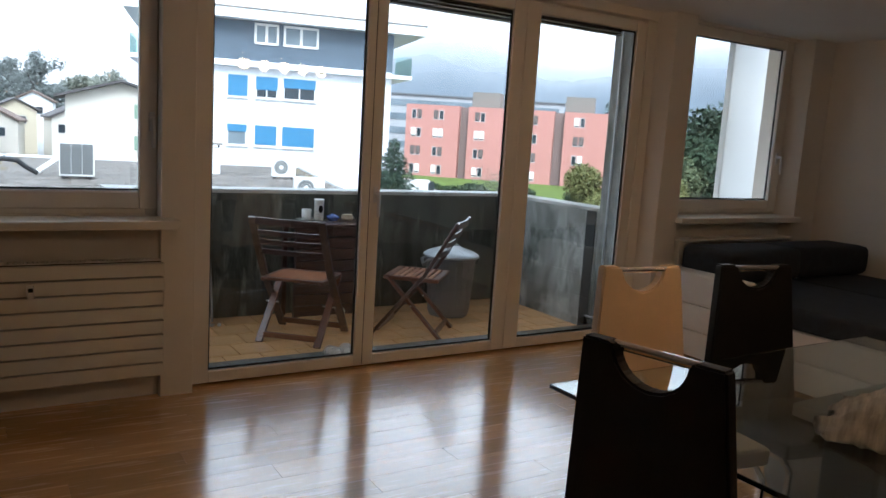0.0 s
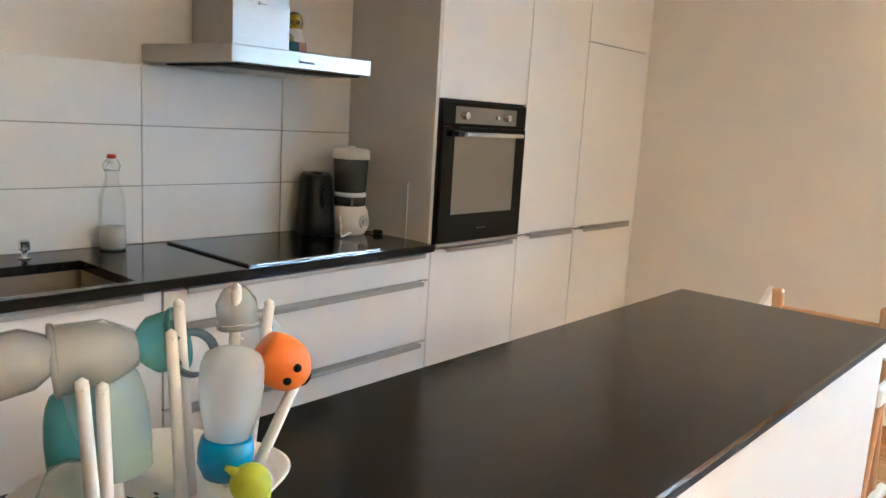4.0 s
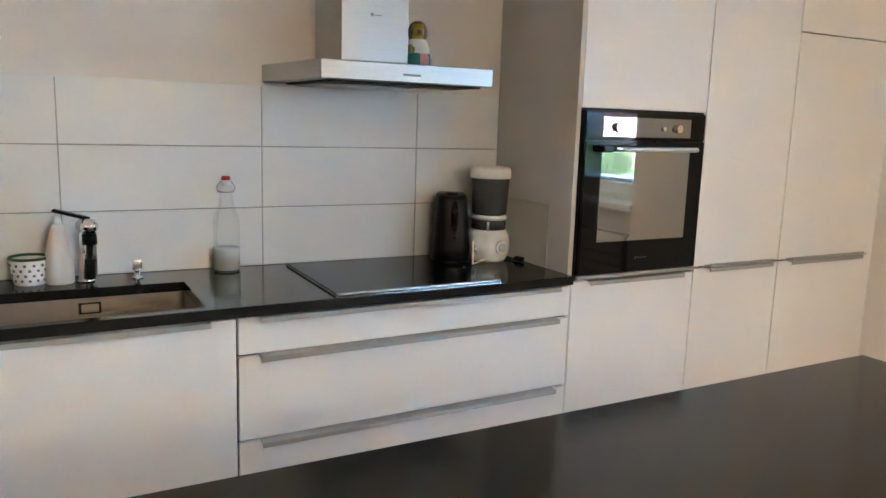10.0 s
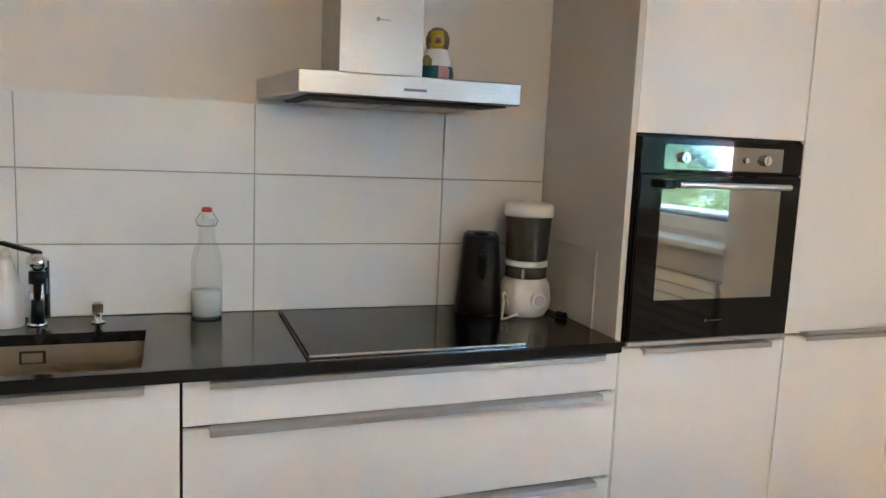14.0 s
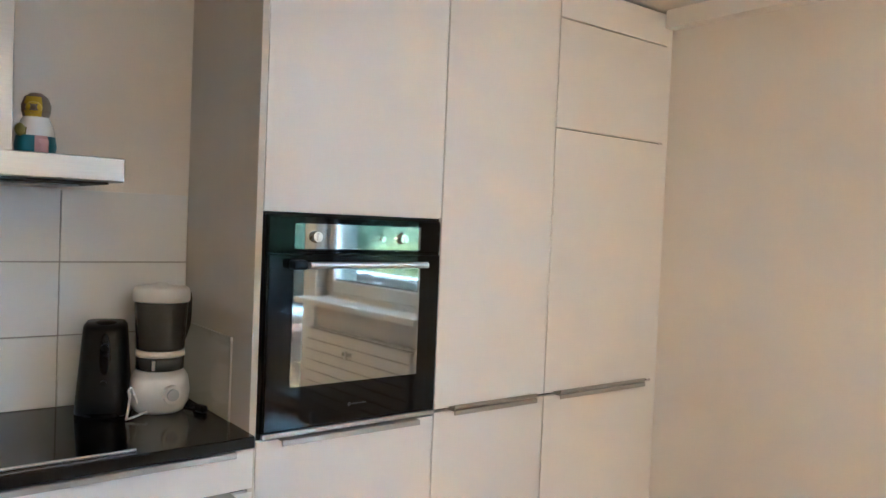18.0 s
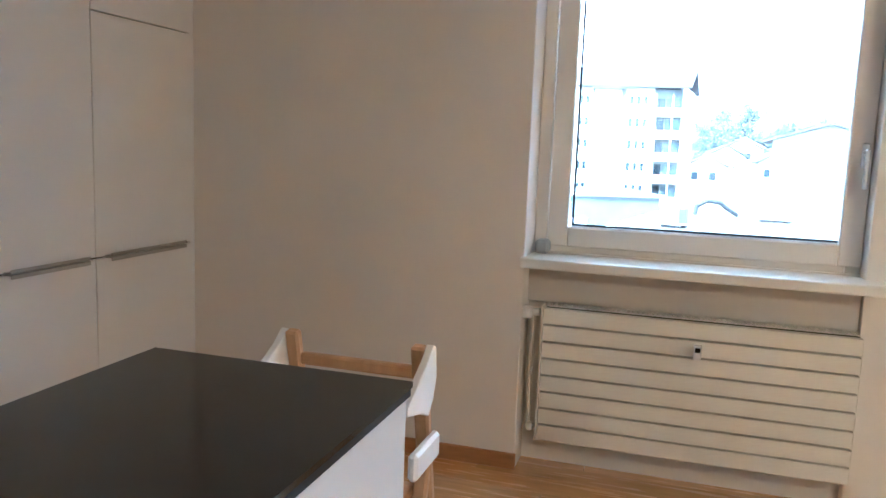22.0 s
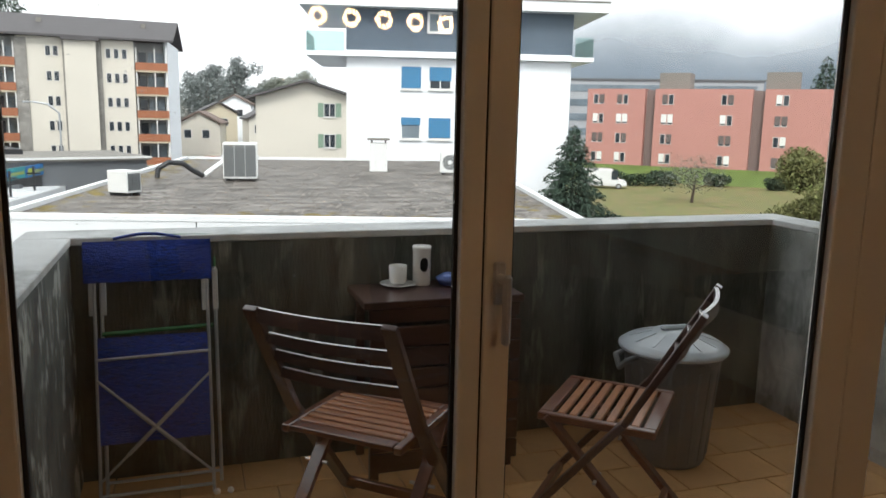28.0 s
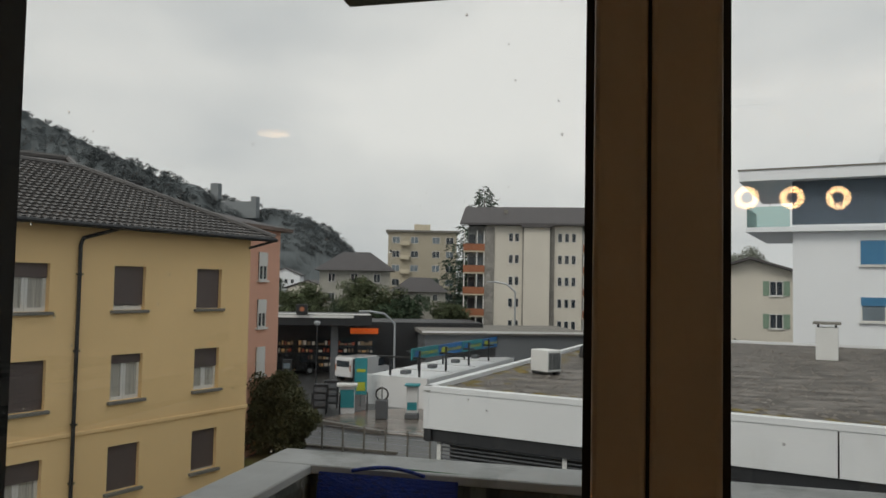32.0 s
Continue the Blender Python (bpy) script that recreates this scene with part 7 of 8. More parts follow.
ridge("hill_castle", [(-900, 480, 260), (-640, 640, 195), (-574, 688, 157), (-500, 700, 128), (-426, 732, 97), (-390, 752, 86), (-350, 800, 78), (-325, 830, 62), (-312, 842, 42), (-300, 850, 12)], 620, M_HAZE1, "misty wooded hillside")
rg_h = np.random.default_rng(17)
SKY_H = [(-900, 480, 260), (-640, 640, 195), (-574, 688, 157), (-500, 700, 128), (-426, 732, 97), (-390, 752, 86), (-350, 800, 78), (-325, 830, 62), (-312, 842, 42), (-300, 850, 12)]
cen = []
for (a, c) in zip(SKY_H, SKY_H[1:]):
    a, c = np.array(a, float), np.array(c, float)
    for q in range(int(np.linalg.norm(c - a) * 2.2)):
        p = a + (c - a) * rg_h.uniform()
        f = rg_h.uniform() ** 1.3
        cen.append((p[0] * (1 - 0.075 * f), p[1] * (1 - 0.075 * f), p[2] * (1 - 0.55 * f) - 2.5 + 1.2 * rg_h.normal()))
me = leaf_mesh("hill_trees", [(c, (4.6, 4.6, 3.0)) for c in cen], 60 * len(cen), 0.85, 18)
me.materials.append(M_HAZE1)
tagged(new("hill_trees", me), "misty dark trees covering the hillside", "trees", kind="stuff")
# Painted haze: blue-grey mountain whose alpha falls with height and noise.
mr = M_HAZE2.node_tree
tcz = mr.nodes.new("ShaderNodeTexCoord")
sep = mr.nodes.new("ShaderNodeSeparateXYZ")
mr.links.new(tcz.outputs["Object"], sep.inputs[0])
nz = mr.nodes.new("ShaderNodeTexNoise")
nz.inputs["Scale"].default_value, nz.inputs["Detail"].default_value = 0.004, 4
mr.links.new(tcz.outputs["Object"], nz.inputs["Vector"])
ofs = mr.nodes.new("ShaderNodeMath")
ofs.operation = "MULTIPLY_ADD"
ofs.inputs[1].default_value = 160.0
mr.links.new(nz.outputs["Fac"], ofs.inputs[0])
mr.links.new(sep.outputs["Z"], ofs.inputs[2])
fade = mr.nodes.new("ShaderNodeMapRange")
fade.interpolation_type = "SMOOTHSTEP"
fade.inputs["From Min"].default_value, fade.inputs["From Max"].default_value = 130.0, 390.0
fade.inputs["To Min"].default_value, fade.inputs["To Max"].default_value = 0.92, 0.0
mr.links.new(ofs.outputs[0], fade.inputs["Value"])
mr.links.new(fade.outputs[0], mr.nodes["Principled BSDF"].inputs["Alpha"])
ridge("mountain_east", [(380, 1760, 30), (520, 1720, 330), (800, 1600, 520), (1150, 1400, 640), (1400, 1150, 700), (1750, 700, 760), (1900, 300, 760)], 900, M_HAZE2, "grey mountain in haze colour, its alpha fading upward for cloud")
cs = empty("hill_castle_tower", (-424, 728, 92), 0, "small ruined castle on the hill in mist", "castle")
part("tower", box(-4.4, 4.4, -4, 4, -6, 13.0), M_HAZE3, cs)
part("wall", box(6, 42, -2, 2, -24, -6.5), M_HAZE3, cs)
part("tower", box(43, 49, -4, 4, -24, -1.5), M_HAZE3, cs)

# trees
tree(26.0, 19.2, 7.6, 5.4, M_LEAFYEL, "yellow-green autumn shrub tree close to the balcony", n=18000, size=0.095, seed=2, base=0.05)
tree(30.5, 22.0, 7.9, 6.5, M_LEAFTOWN, "dense green tree beside the lawn", n=8000, size=0.15, seed=4, base=0.12)
tree(36.0, 24.0, 8.6, 8.0, M_LEAF, "tall dense green tree beyond the balcony", n=7000, size=0.20, seed=5, base=0.12)
tree(44.0, 27.0, 11.6, 11.0, M_LEAFDARK, "large dark green tree beyond the balcony", n=8000, size=0.26, seed=6, base=0.12)
tree(33.0, 15.0, 9.4, 8.5, M_LEAF, "broad green tree seen from the side window", n=4200, size=0.20, seed=7, base=0.1)
tree(40.0, 17.0, 10.6, 9.5, M_LEAF, "broad bright green tree seen from the side window", n=4200, size=0.22, seed=8, base=0.1)
tree(34.0, 8.0, 9.0, 9.0, M_LEAFDARK, "dark green tree at the side of the building", n=3000, size=0.24, seed=9, base=0.1)
conifer(25.1, 38.3, 7.3, 7.0, "dark green conifer behind the low building", 3, 4800)
conifer(113.0, 110.0, 19.5, 15.0, "tall dark fir behind the salmon flats", 5, 4200)
conifer(-17.0, 113.0, 22.8, 24.0, "tall dark fir behind the cream flats", 6, 5200)
tree(28.2, 39.0, 2.2, 3.0, M_NEEDLE, "low dark juniper bush by the lawn", n=1200, size=0.2, seed=12, base=0.02)
tree(50.5, 61.5, 4.6, 6.6, M_LEAFGREY, "small bare spreading tree on the lawn", n=420, size=0.13, seed=13, base=0.25)
tree(-11.5, 32.3, 3.9, 4.0, M_LEAFBUSH, "dense dark green garden bush beside the ochre house", n=7500, size=0.10, seed=14, base=0.0)
tree(-10.3, 32.0, 2.6, 2.6, M_LEAFBUSH, "lower spreading dark green garden bush", n=3500, size=0.10, seed=16, base=0.0)
tree(-6.4, 19.6, 1.5, 2.4, M_LEAFYEL, "low yellowish shrub at the foot of the ochre house", n=1400, size=0.08, seed=15, base=0.05)
for i in range(9):
    tree(-46 + i * 3.4 + (i * 7 % 3), 84 + (i * 5 % 11), 6.0 + (i * 3 % 4) * 1.1, 6.5, (M_LEAFTOWN, M_LEAF, M_LEAFTOWN)[i % 3], "green garden tree among the old houses", n=1300, size=0.24, seed=30 + i, base=0.12)
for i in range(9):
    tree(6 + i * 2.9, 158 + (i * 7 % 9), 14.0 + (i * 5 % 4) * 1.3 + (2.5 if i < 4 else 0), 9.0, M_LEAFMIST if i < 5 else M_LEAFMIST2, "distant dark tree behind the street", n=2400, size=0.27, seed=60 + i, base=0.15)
for i in range(7):
    tree(9.5 + i * 1.9, 66 + (i % 3), 4.0 + (i * 3 % 3) * 0.5, 2.8, M_LEAFTOWN if i % 2 else M_LEAFGREY, "green garden shrub before the cream house", n=600, size=0.18, seed=80 + i, base=0.05, name="shrub")
for i in range(5):
    tree(52 + i * 4.5, 92 - i * 5.0, 1.5, 3.0, M_LEAFDARK, "dark clipped bush before the salmon flats", n=500, size=0.22, seed=90 + i, base=0.02, name="shrub")
hg = empty("hedge", (54.1, 79.1, GZ), -5, "long dark hedge beside the lawn", "hedge")
me = leaf_mesh("hedge_leaves", [((i * 1.2, 0, 0.8), (1.1, 0.7, 0.8)) for i in range(6)], 1600, 0.18, 97)
me.materials.append(M_LEAFDARK)
ho = new("hedge_leaves", me)
ho.parent = hg


# ---- kitchen things ----
M_MILKY = mat("milky_water", (0.66, 0.66, 0.63), 0.25, var=0.06)
M_BOTTLE = thin("bottle_glass", (0.965, 0.97, 0.965), 0.0, (0.8, 0.8, 0.8), 0.18, 0.02)
M_BOTTLEBASE = mat("bottle_bottom_glass", (0.10, 0.11, 0.10), 0.15)
M_RED = mat("red_rubber", (0.45, 0.03, 0.02), 0.4)
M_ORANGE = mat("orange_plastic", (0.85, 0.20, 0.012), 0.4, var=0.05)
M_LIMEPL = mat("lime_silicone", (0.50, 0.55, 0.02), 0.5, var=0.08)
M_BLUECAP = mat("blue_plastic_cap", (0.012, 0.20, 0.42), 0.3, var=0.08)
M_GREENRIM = mat("dark_green_rim", (0.03, 0.09, 0.05), 0.5)
M_FROST = thin("frosted_bottle_plastic", (0.95, 0.96, 0.97), 0.52, (0.92, 0.94, 0.95), 0.35, 0.25)
M_TEATCLEAR = thin("clear_silicone", (0.93, 0.92, 0.89), 0.30, (0.82, 0.80, 0.75), 0.8, 0.12)
M_ICEBLUE = thin("ice_blue_plastic", (0.86, 0.93, 0.96), 0.45, (0.70, 0.84, 0.89), 0.5, 0.2)
M_TURQUOISE = thin("clear_turquoise_plastic", (0.45, 0.75, 0.78), 0.35, (0.30, 0.62, 0.66), 0.6, 0.12)
M_SMOKYBLUE = thin("clear_grey_blue_plastic", (0.60, 0.70, 0.80), 0.4, (0.34, 0.44, 0.56), 0.8, 0.1)
M_SPLASH = glass("clear_acrylic_sheet", (0.99, 0.99, 0.99), 0.0, 1.12)
M_FRUIT_O = mat("orange_peel", (0.75, 0.30, 0.02), 0.45, var=0.12, scale=15, bump=0.4, bscale=180)
M_FRUIT_R = mat("red_apple_skin", (0.45, 0.05, 0.03), 0.3, var=0.3, scale=18)


def lathe(name, profile, material, parent, at=(0, 0, 0), seg=28, label="", cap=True):
    b = bmesh.new()
    turned(b, profile, seg, at, cap)
    return part(name, b, material, parent, label, smooth=True)


# swing-top bottle
bt = empty("glass_bottle", (0.075, -2.886, CTOP), 0, "clear swing-top glass bottle, partly filled, on the worktop", "bottle")
lathe("body", [(0.040, 0.0), (0.0445, 0.004), (0.0445, 0.165), (0.0435, 0.180), (0.039, 0.198), (0.031, 0.217), (0.0235, 0.240), (0.0215, 0.278), (0.024, 0.281), (0.024, 0.293), (0.018, 0.294)], M_BOTTLE, bt, cap=False, seg=36)
lathe("base", [(0.001, 0.001), (0.041, 0.001), (0.042, 0.0065), (0.001, 0.007)], M_BOTTLEBASE, bt, cap=False, label="thick dark glass bottom")
lathe("water", [(0.001, 0.0075), (0.0425, 0.0085), (0.0432, 0.082), (0.0425, 0.083), (0.001, 0.0832)], M_MILKY, bt, label="cloudy water filling", cap=False)
st = lathe("stopper", [(0.010, 0.2945), (0.016, 0.298), (0.015, 0.313), (0.006, 0.320)], M_WHITEPL, bt)
lathe("seal", [(0.012, 0.3135), (0.016, 0.317), (0.013, 0.328)], M_RED, st, label="red rubber seal")
b = bmesh.new()
tube(b, [(0, -0.024, 0.274), (0, -0.031, 0.290), (0, -0.018, 0.310), (0, 0.018, 0.310), (0, 0.031, 0.290), (0, 0.024, 0.274)], 0.0017, seg=6)
tube(b, [(0.0, -0.027, 0.276), (0.019, -0.019, 0.276), (0.027, 0, 0.275), (0.019, 0.019, 0.276), (0.0, 0.027, 0.276)], 0.0022, seg=6)
part("wire_clip", b, M_STEEL_H, bt)

# steamer blender
BX, BY = 0.172, -1.896
sb = empty("food_blender", (BX, BY, CTOP), 5, "white baby food steamer blender with a smoked jar", "blender")
lathe("base", [(0.060, 0.0), (0.068, 0.004), (0.082, 0.030), (0.086, 0.060), (0.080, 0.100), (0.068, 0.122), (0.064, 0.124)], M_WHITEPL, sb, seg=36)
lathe("collar", [(0.064, 0.1245), (0.067, 0.126), (0.067, 0.160), (0.064, 0.162)], M_SMOKE, sb, label="smoked plastic collar")
cl_ = part("clip", box(0.066, 0.071, -0.006, 0.006, 0.128, 0.158, bev=0.002), M_CHROME, sb)
cl_.matrix_local = pose(0, 0, 0, 0, 0, -38)
lathe("ring", [(0.066, 0.1625), (0.070, 0.165), (0.068, 0.180), (0.064, 0.182)], M_WHITEPL, sb)
lathe("jar", [(0.066, 0.1825), (0.068, 0.19), (0.075, 0.318), (0.074, 0.322)], M_SMOKE, sb, label="dark smoked measuring jar", seg=36)
lathe("lid", [(0.077, 0.3225), (0.080, 0.326), (0.080, 0.350), (0.076, 0.362), (0.068, 0.366), (0.018, 0.368), (0.016, 0.376), (0.010, 0.377)], M_WHITEPL, sb, seg=36)
b = bmesh.new()
tube(b, [(0.030, 0.067, 0.335), (0.040, 0.090, 0.340), (0.043, 0.098, 0.325), (0.042, 0.096, 0.25), (0.036, 0.078, 0.205)], 0.0075, seg=8)
bx(b, 0.028, 0.050, 0.074, 0.098, 0.330, 0.346, bev=0.005)
hd_ = part("handle", b, M_SMOKE, sb, "smoked jar handle", smooth=True)
hd_.matrix_local = pose(0, 0, 0, 0, 0, 42)
b = bmesh.new()
rod(b, (0.080, 0.0, 0.062), (0.094, 0.0, 0.062), 0.026, seg=24)
kn = part("knob", b, M_WHITEPL, sb)
b = bmesh.new()
rod(b, (0.0942, 0.0, 0.062), (0.100, 0.0, 0.062), 0.017, seg=24)
part("knob_cap", b, M_GALV, kn, "grey knob centre")
b = bmesh.new()
tube(b, [(0.03, -0.074, 0.034), (0.035, -0.086, 0.062), (0.04, -0.098, 0.084), (0.045, -0.106, 0.078), (0.05, -0.104, 0.055), (0.06, -0.112, 0.025), (0.075, -0.122, 0.005), (0.078, -0.100, 0.010), (0.075, -0.078, 0.016), (0.07, -0.062, 0.016)], 0.0037, seg=8)
part("cable", b, M_WHITEPL, sb, "white power cable", smooth=True)

# black kettle appliance
ka = empty("coffee_machine", (0.118, -2.036, CTOP), -20, "small black plastic coffee machine beside the blender", "coffee machine")
b = bmesh.new()
rings_ = []
for z_, k_ in ((0.0, 0.92), (0.006, 1.0), (0.05, 0.97), (0.12, 0.90), (0.19, 0.83), (0.235, 0.79), (0.252, 0.76), (0.262, 0.66)):
    row = []
    for i in range(40):
        a = 2 * math.pi * i / 40
        ca, sa = math.cos(a), math.sin(a)
        row.append(b.verts.new((0.080 * k_ * math.copysign(abs(ca) ** 0.55, ca) - 0.02 * z_, 0.075 * k_ * math.copysign(abs(sa) ** 0.55, sa), z_ - (0.012 * max(0.0, ca) if z_ > 0.22 else 0.0))))
    rings_.append(row)
for A, B in zip(rings_, rings_[1:]):
    for i in range(40):
        b.faces.new((A[i], A[(i + 1) % 40], B[(i + 1) % 40], B[i]))
b.faces.new(rings_[0][::-1])
b.faces.new(rings_[-1])
part("body", b, M_BLACKPL, ka, smooth=True)
b = bmesh.new()
ball(b, (0.058, 0.006, 0.150), 0.03, 0.42, 0.62, 2.9, sub=3)
part("front_panel", b, M_BLACKGLASS, ka, "glossy black raised front", smooth=True)
b = bmesh.new()
rod(b, (0.060, 0.006, 0.200), (0.076, 0.006, 0.196), 0.010, seg=16)
rod(b, (0.060, 0.006, 0.100), (0.080, 0.006, 0.097), 0.008, seg=16)
part("button", b, M_BLACKPL, ka)
b = bmesh.new()
turned(b, [(0.050, 0.0), (0.052, 0.004), (0.046, 0.012)], 24, (0.055, 0, 0))
part("drip_tray", b, M_BLACKGLASS, ka)
b = bmesh.new()
ball(b, (-0.01, 0.0, 0.255), 0.03, 1.2, 1.1, 0.35, sub=2)
part("lid_knob", b, M_BLACKPL, ka, smooth=True)

pg = empty("power_plug", (0.255, -1.80, CTOP), 12, "black power plug lying on the worktop", "plug")
part("plug", box(-0.022, 0.022, -0.012, 0.012, 0.0, 0.022, bev=0.006), M_BLACKPL, pg)
b = bmesh.new()
tube(b, [(-0.022, 0, 0.01), (-0.05, 0.006, 0.006), (-0.10, 0.002, 0.005), (-0.14, -0.01, 0.005)], 0.003, seg=6)
part("cable", b, M_BLACKPL, pg)
sg = empty("splash_guard", (0, 0, 0), 0, "clear acrylic splash sheet fixed to the cabinet side", "splash guard")
part("sheet", box(0.006, 0.395, -1.7745, -1.7695, CTOP, 1.128, bev=0.001), M_SPLASH, sg).visible_shadow = False
b = bmesh.new()
bx(b, 0.3952, 0.3975, -1.7748, -1.7692, CTOP, 1.130)
bx(b, 0.006, 0.395, -1.7748, -1.7692, 1.1282, 1.130)
part("edge", b, M_CARCASS, sg, "polished grey sheet edge")

# tap and sink things
fa = empty("kitchen_tap", (0.100, -3.331, CTOP), 0, "chrome kitchen tap with a black pull-out spout and lever", "tap")
lathe("base", [(0.026, 0), (0.026, 0.006), (0.021, 0.009), (0.021, 0.09), (0.019, 0.095)], M_CHROME, fa)
b = bmesh.new()
rod(b, (0, 0.006, 0.09), (0.0, 0.008, 0.17), 0.022, seg=20)
bx(b, -0.014, 0.016, 0.016, 0.034, 0.02, 0.185, bev=0.005)
part("column", b, M_CHROME, fa)
b = bmesh.new()
beam(b, (-0.018, -0.006, 0.176), (0.088, 0.020, 0.186), 0.042, 0.044, (0, 0, 1), 0.013)
part("head", b, M_CHROME, fa, smooth=True)
b = bmesh.new()
rod(b, (0.062, 0.012, 0.160), (0.062, 0.012, 0.128), 0.021, 0.022, seg=20)
rod(b, (0.062, 0.012, 0.128), (0.058, 0.010, 0.082), 0.010, seg=14)
rod(b, (0.058, 0.010, 0.082), (0.056, 0.009, 0.020), 0.015, 0.018, seg=18)
part("spout", b, M_BLACKPL, fa, "black pull-out spray spout", smooth=True)
b = bmesh.new()
beam(b, (0.025, 0.016, 0.202), (-0.005, -0.085, 0.228), 0.024, 0.010, (0, 0, 1), 0.003)
part("lever", b, M_BLACKPL, fa, "dark lever handle")
so = empty("soap_bottle", (0.100, -3.404, CTOP), 0, "white conical washing-up liquid bottle by the tap", "bottle")
lathe("body", [(0.038, 0), (0.042, 0.004), (0.041, 0.075), (0.034, 0.12), (0.022, 0.165), (0.014, 0.185)], M_WHITEPL, so)
lathe("cap", [(0.0135, 0.1855), (0.012, 0.20), (0.006, 0.212)], M_WHITEPL, so)
sp = empty("utensil_pot", (0.080, -3.486, CTOP), 0, "white perforated brush pot with a dark green rim", "pot")
lathe("body", [(0.042, 0), (0.045, 0.003), (0.057, 0.078), (0.054, 0.078), (0.042, 0.006), (0.001, 0.005)], M_WHITEPL, sp, cap=False)
lathe("rim", [(0.058, 0.0785), (0.0592, 0.080), (0.058, 0.086), (0.053, 0.086), (0.053, 0.0785)], M_GREENRIM, sp, cap=False)
hb = bmesh.new()
for i in range(4):
    for j in range(14):
        a = 2 * math.pi * (j + 0.5 * (i % 2)) / 14
        r_, z_ = 0.0462 + 0.0123 * (0.016 + 0.016 * i) / 0.078, 0.016 + 0.016 * i
        rod(hb, (r_ * math.cos(a), r_ * math.sin(a), z_), ((r_ + 0.0012) * math.cos(a), (r_ + 0.0012) * math.sin(a), z_), 0.0048, seg=6)
part("holes", hb, M_BINGREY, sp)
ag = empty("waste_control", (0.097, -3.179, CTOP), 0, "short chrome waste control behind the sink", "sink fitting")
lathe("stem", [(0.018, 0), (0.018, 0.004), (0.009, 0.006), (0.009, 0.0255)], M_CHROME, ag)
b = bmesh.new()
bx(b, -0.015, 0.015, -0.014, 0.014, 0.026, 0.060, bev=0.004)
part("cap", b, M_CHROME, ag)

# painted bird figure on the hood
db = bmesh.new()
turned(db, [(0.040, 0.0), (0.046, 0.004), (0.050, 0.03), (0.046, 0.055), (0.043, 0.075), (0.034, 0.098), (0.030, 0.104), (0.034, 0.118), (0.035, 0.135), (0.028, 0.155), (0.014, 0.166), (0.002, 0.168)], 28)
ball(db, (0.030, -0.004, 0.126), 0.020, 0.75, 1, 0.85)
ball(db, (0.046, -0.004, 0.126), 0.008)
ball(db, (0.036, -0.034, 0.068), 0.014, 0.8, 0.9, 1.2)
bx(db, 0.040, 0.0475, 0.006, 0.032, 0.012, 0.046, bev=0.002)
dob = part("bird_figurine", db, M_PORC, None, smooth=True)
for m_ in (mat("figure_teal", (0.02, 0.12, 0.16), 0.4), mat("figure_grey", (0.16, 0.14, 0.12), 0.5), mat("figure_yellow", (0.48, 0.36, 0.02), 0.45), mat("figure_olive", (0.22, 0.21, 0.05), 0.5), mat("figure_stripe", (0.55, 0.30, 0.28), 0.5)):
    dob.data.materials.append(m_)
for f in dob.data.polygons:
    c_ = f.center
    if c_.x > 0.0415 and 0.11 < c_.z < 0.14:
        f.material_index = 2
    elif (c_ - Vector((0.036, -0.034, 0.068))).length < 0.0185:
        f.material_index = 4
    elif c_.x > 0.039 and 0.004 < c_.y < 0.034 and c_.z < 0.048:
        f.material_index = 5
    elif c_.z > 0.104:
        f.material_index = 3 if (c_.x > 0.012 and c_.z < 0.148 and abs(c_.y + 0.004) < 0.020) else 2
    elif c_.z < 0.05:
        f.material_index = 1
dob.location = (0.215, -2.245, 1.5992)
dob.rotation_euler = (0, 0, radians(-12))
tagged(dob, "painted wooden bird figure standing on the cooker hood", "figurine")

# ---- things on the island ----
RACK = Vector((0.058, -0.035, 0.024))
dr = empty("bottle_rack", (1.822, -3.650, CTOP), 22, "white baby bottle drying rack with a perforated oval tray", "drying rack")
tb_ = bmesh.new()
ring_o, n_ = [], 40
for r_, z_ in ((0.50, 0.0), (0.56, 0.012), (0.98, 0.044), (1.02, 0.050), (0.99, 0.052), (0.72, 0.036), (0.02, 0.030)):
    row = []
    for i in range(n_):
        a = 2 * math.pi * i / n_
        ex = 0.62
        cx, sx_ = math.cos(a), math.sin(a)
        row.append(tb_.verts.new((0.135 * r_ * math.copysign(abs(cx) ** ex, cx), 0.155 * r_ * math.copysign(abs(sx_) ** ex, sx_), z_)))
    ring_o.append(row)
for A, B in zip(ring_o, ring_o[1:]):
    for i in range(n_):
        tb_.faces.new((A[i], A[(i + 1) % n_], B[(i + 1) % n_], B[i]))
part("tray", tb_, M_WHITEPL, dr, smooth=True)
hb = bmesh.new()
rng_t = random.Random(5)
for i in range(46):
    a, q = rng_t.uniform(0, 6.28), rng_t.uniform(0.02, 0.085)
    bx(hb, -0.0035, 0.0035, -0.0016, 0.0016, 0.0308, 0.0318, m=pose(q * math.cos(a) + 0.03, q * math.sin(a), 0, 0, 0, math.degrees(a)))
part("drain_slots", hb, M_GAP, dr)


def wpeg(x0, y0, x1, y1, z1, r=0.008):
    """A leaning peg from the tray up, in world places."""
    m = dr.matrix_basis.inverted()
    b = bmesh.new()
    p0, p1 = m @ (Vector((x0, y0, CTOP + 0.004)) + RACK), m @ (Vector((x1, y1, z1)) + RACK)
    rod(b, p0, p1, r, r * 0.85, seg=10)
    ball(b, p1, r * 0.95, 1, 1, 1.2, 1)
    part("peg", b, M_WHITEPL, dr, smooth=True)


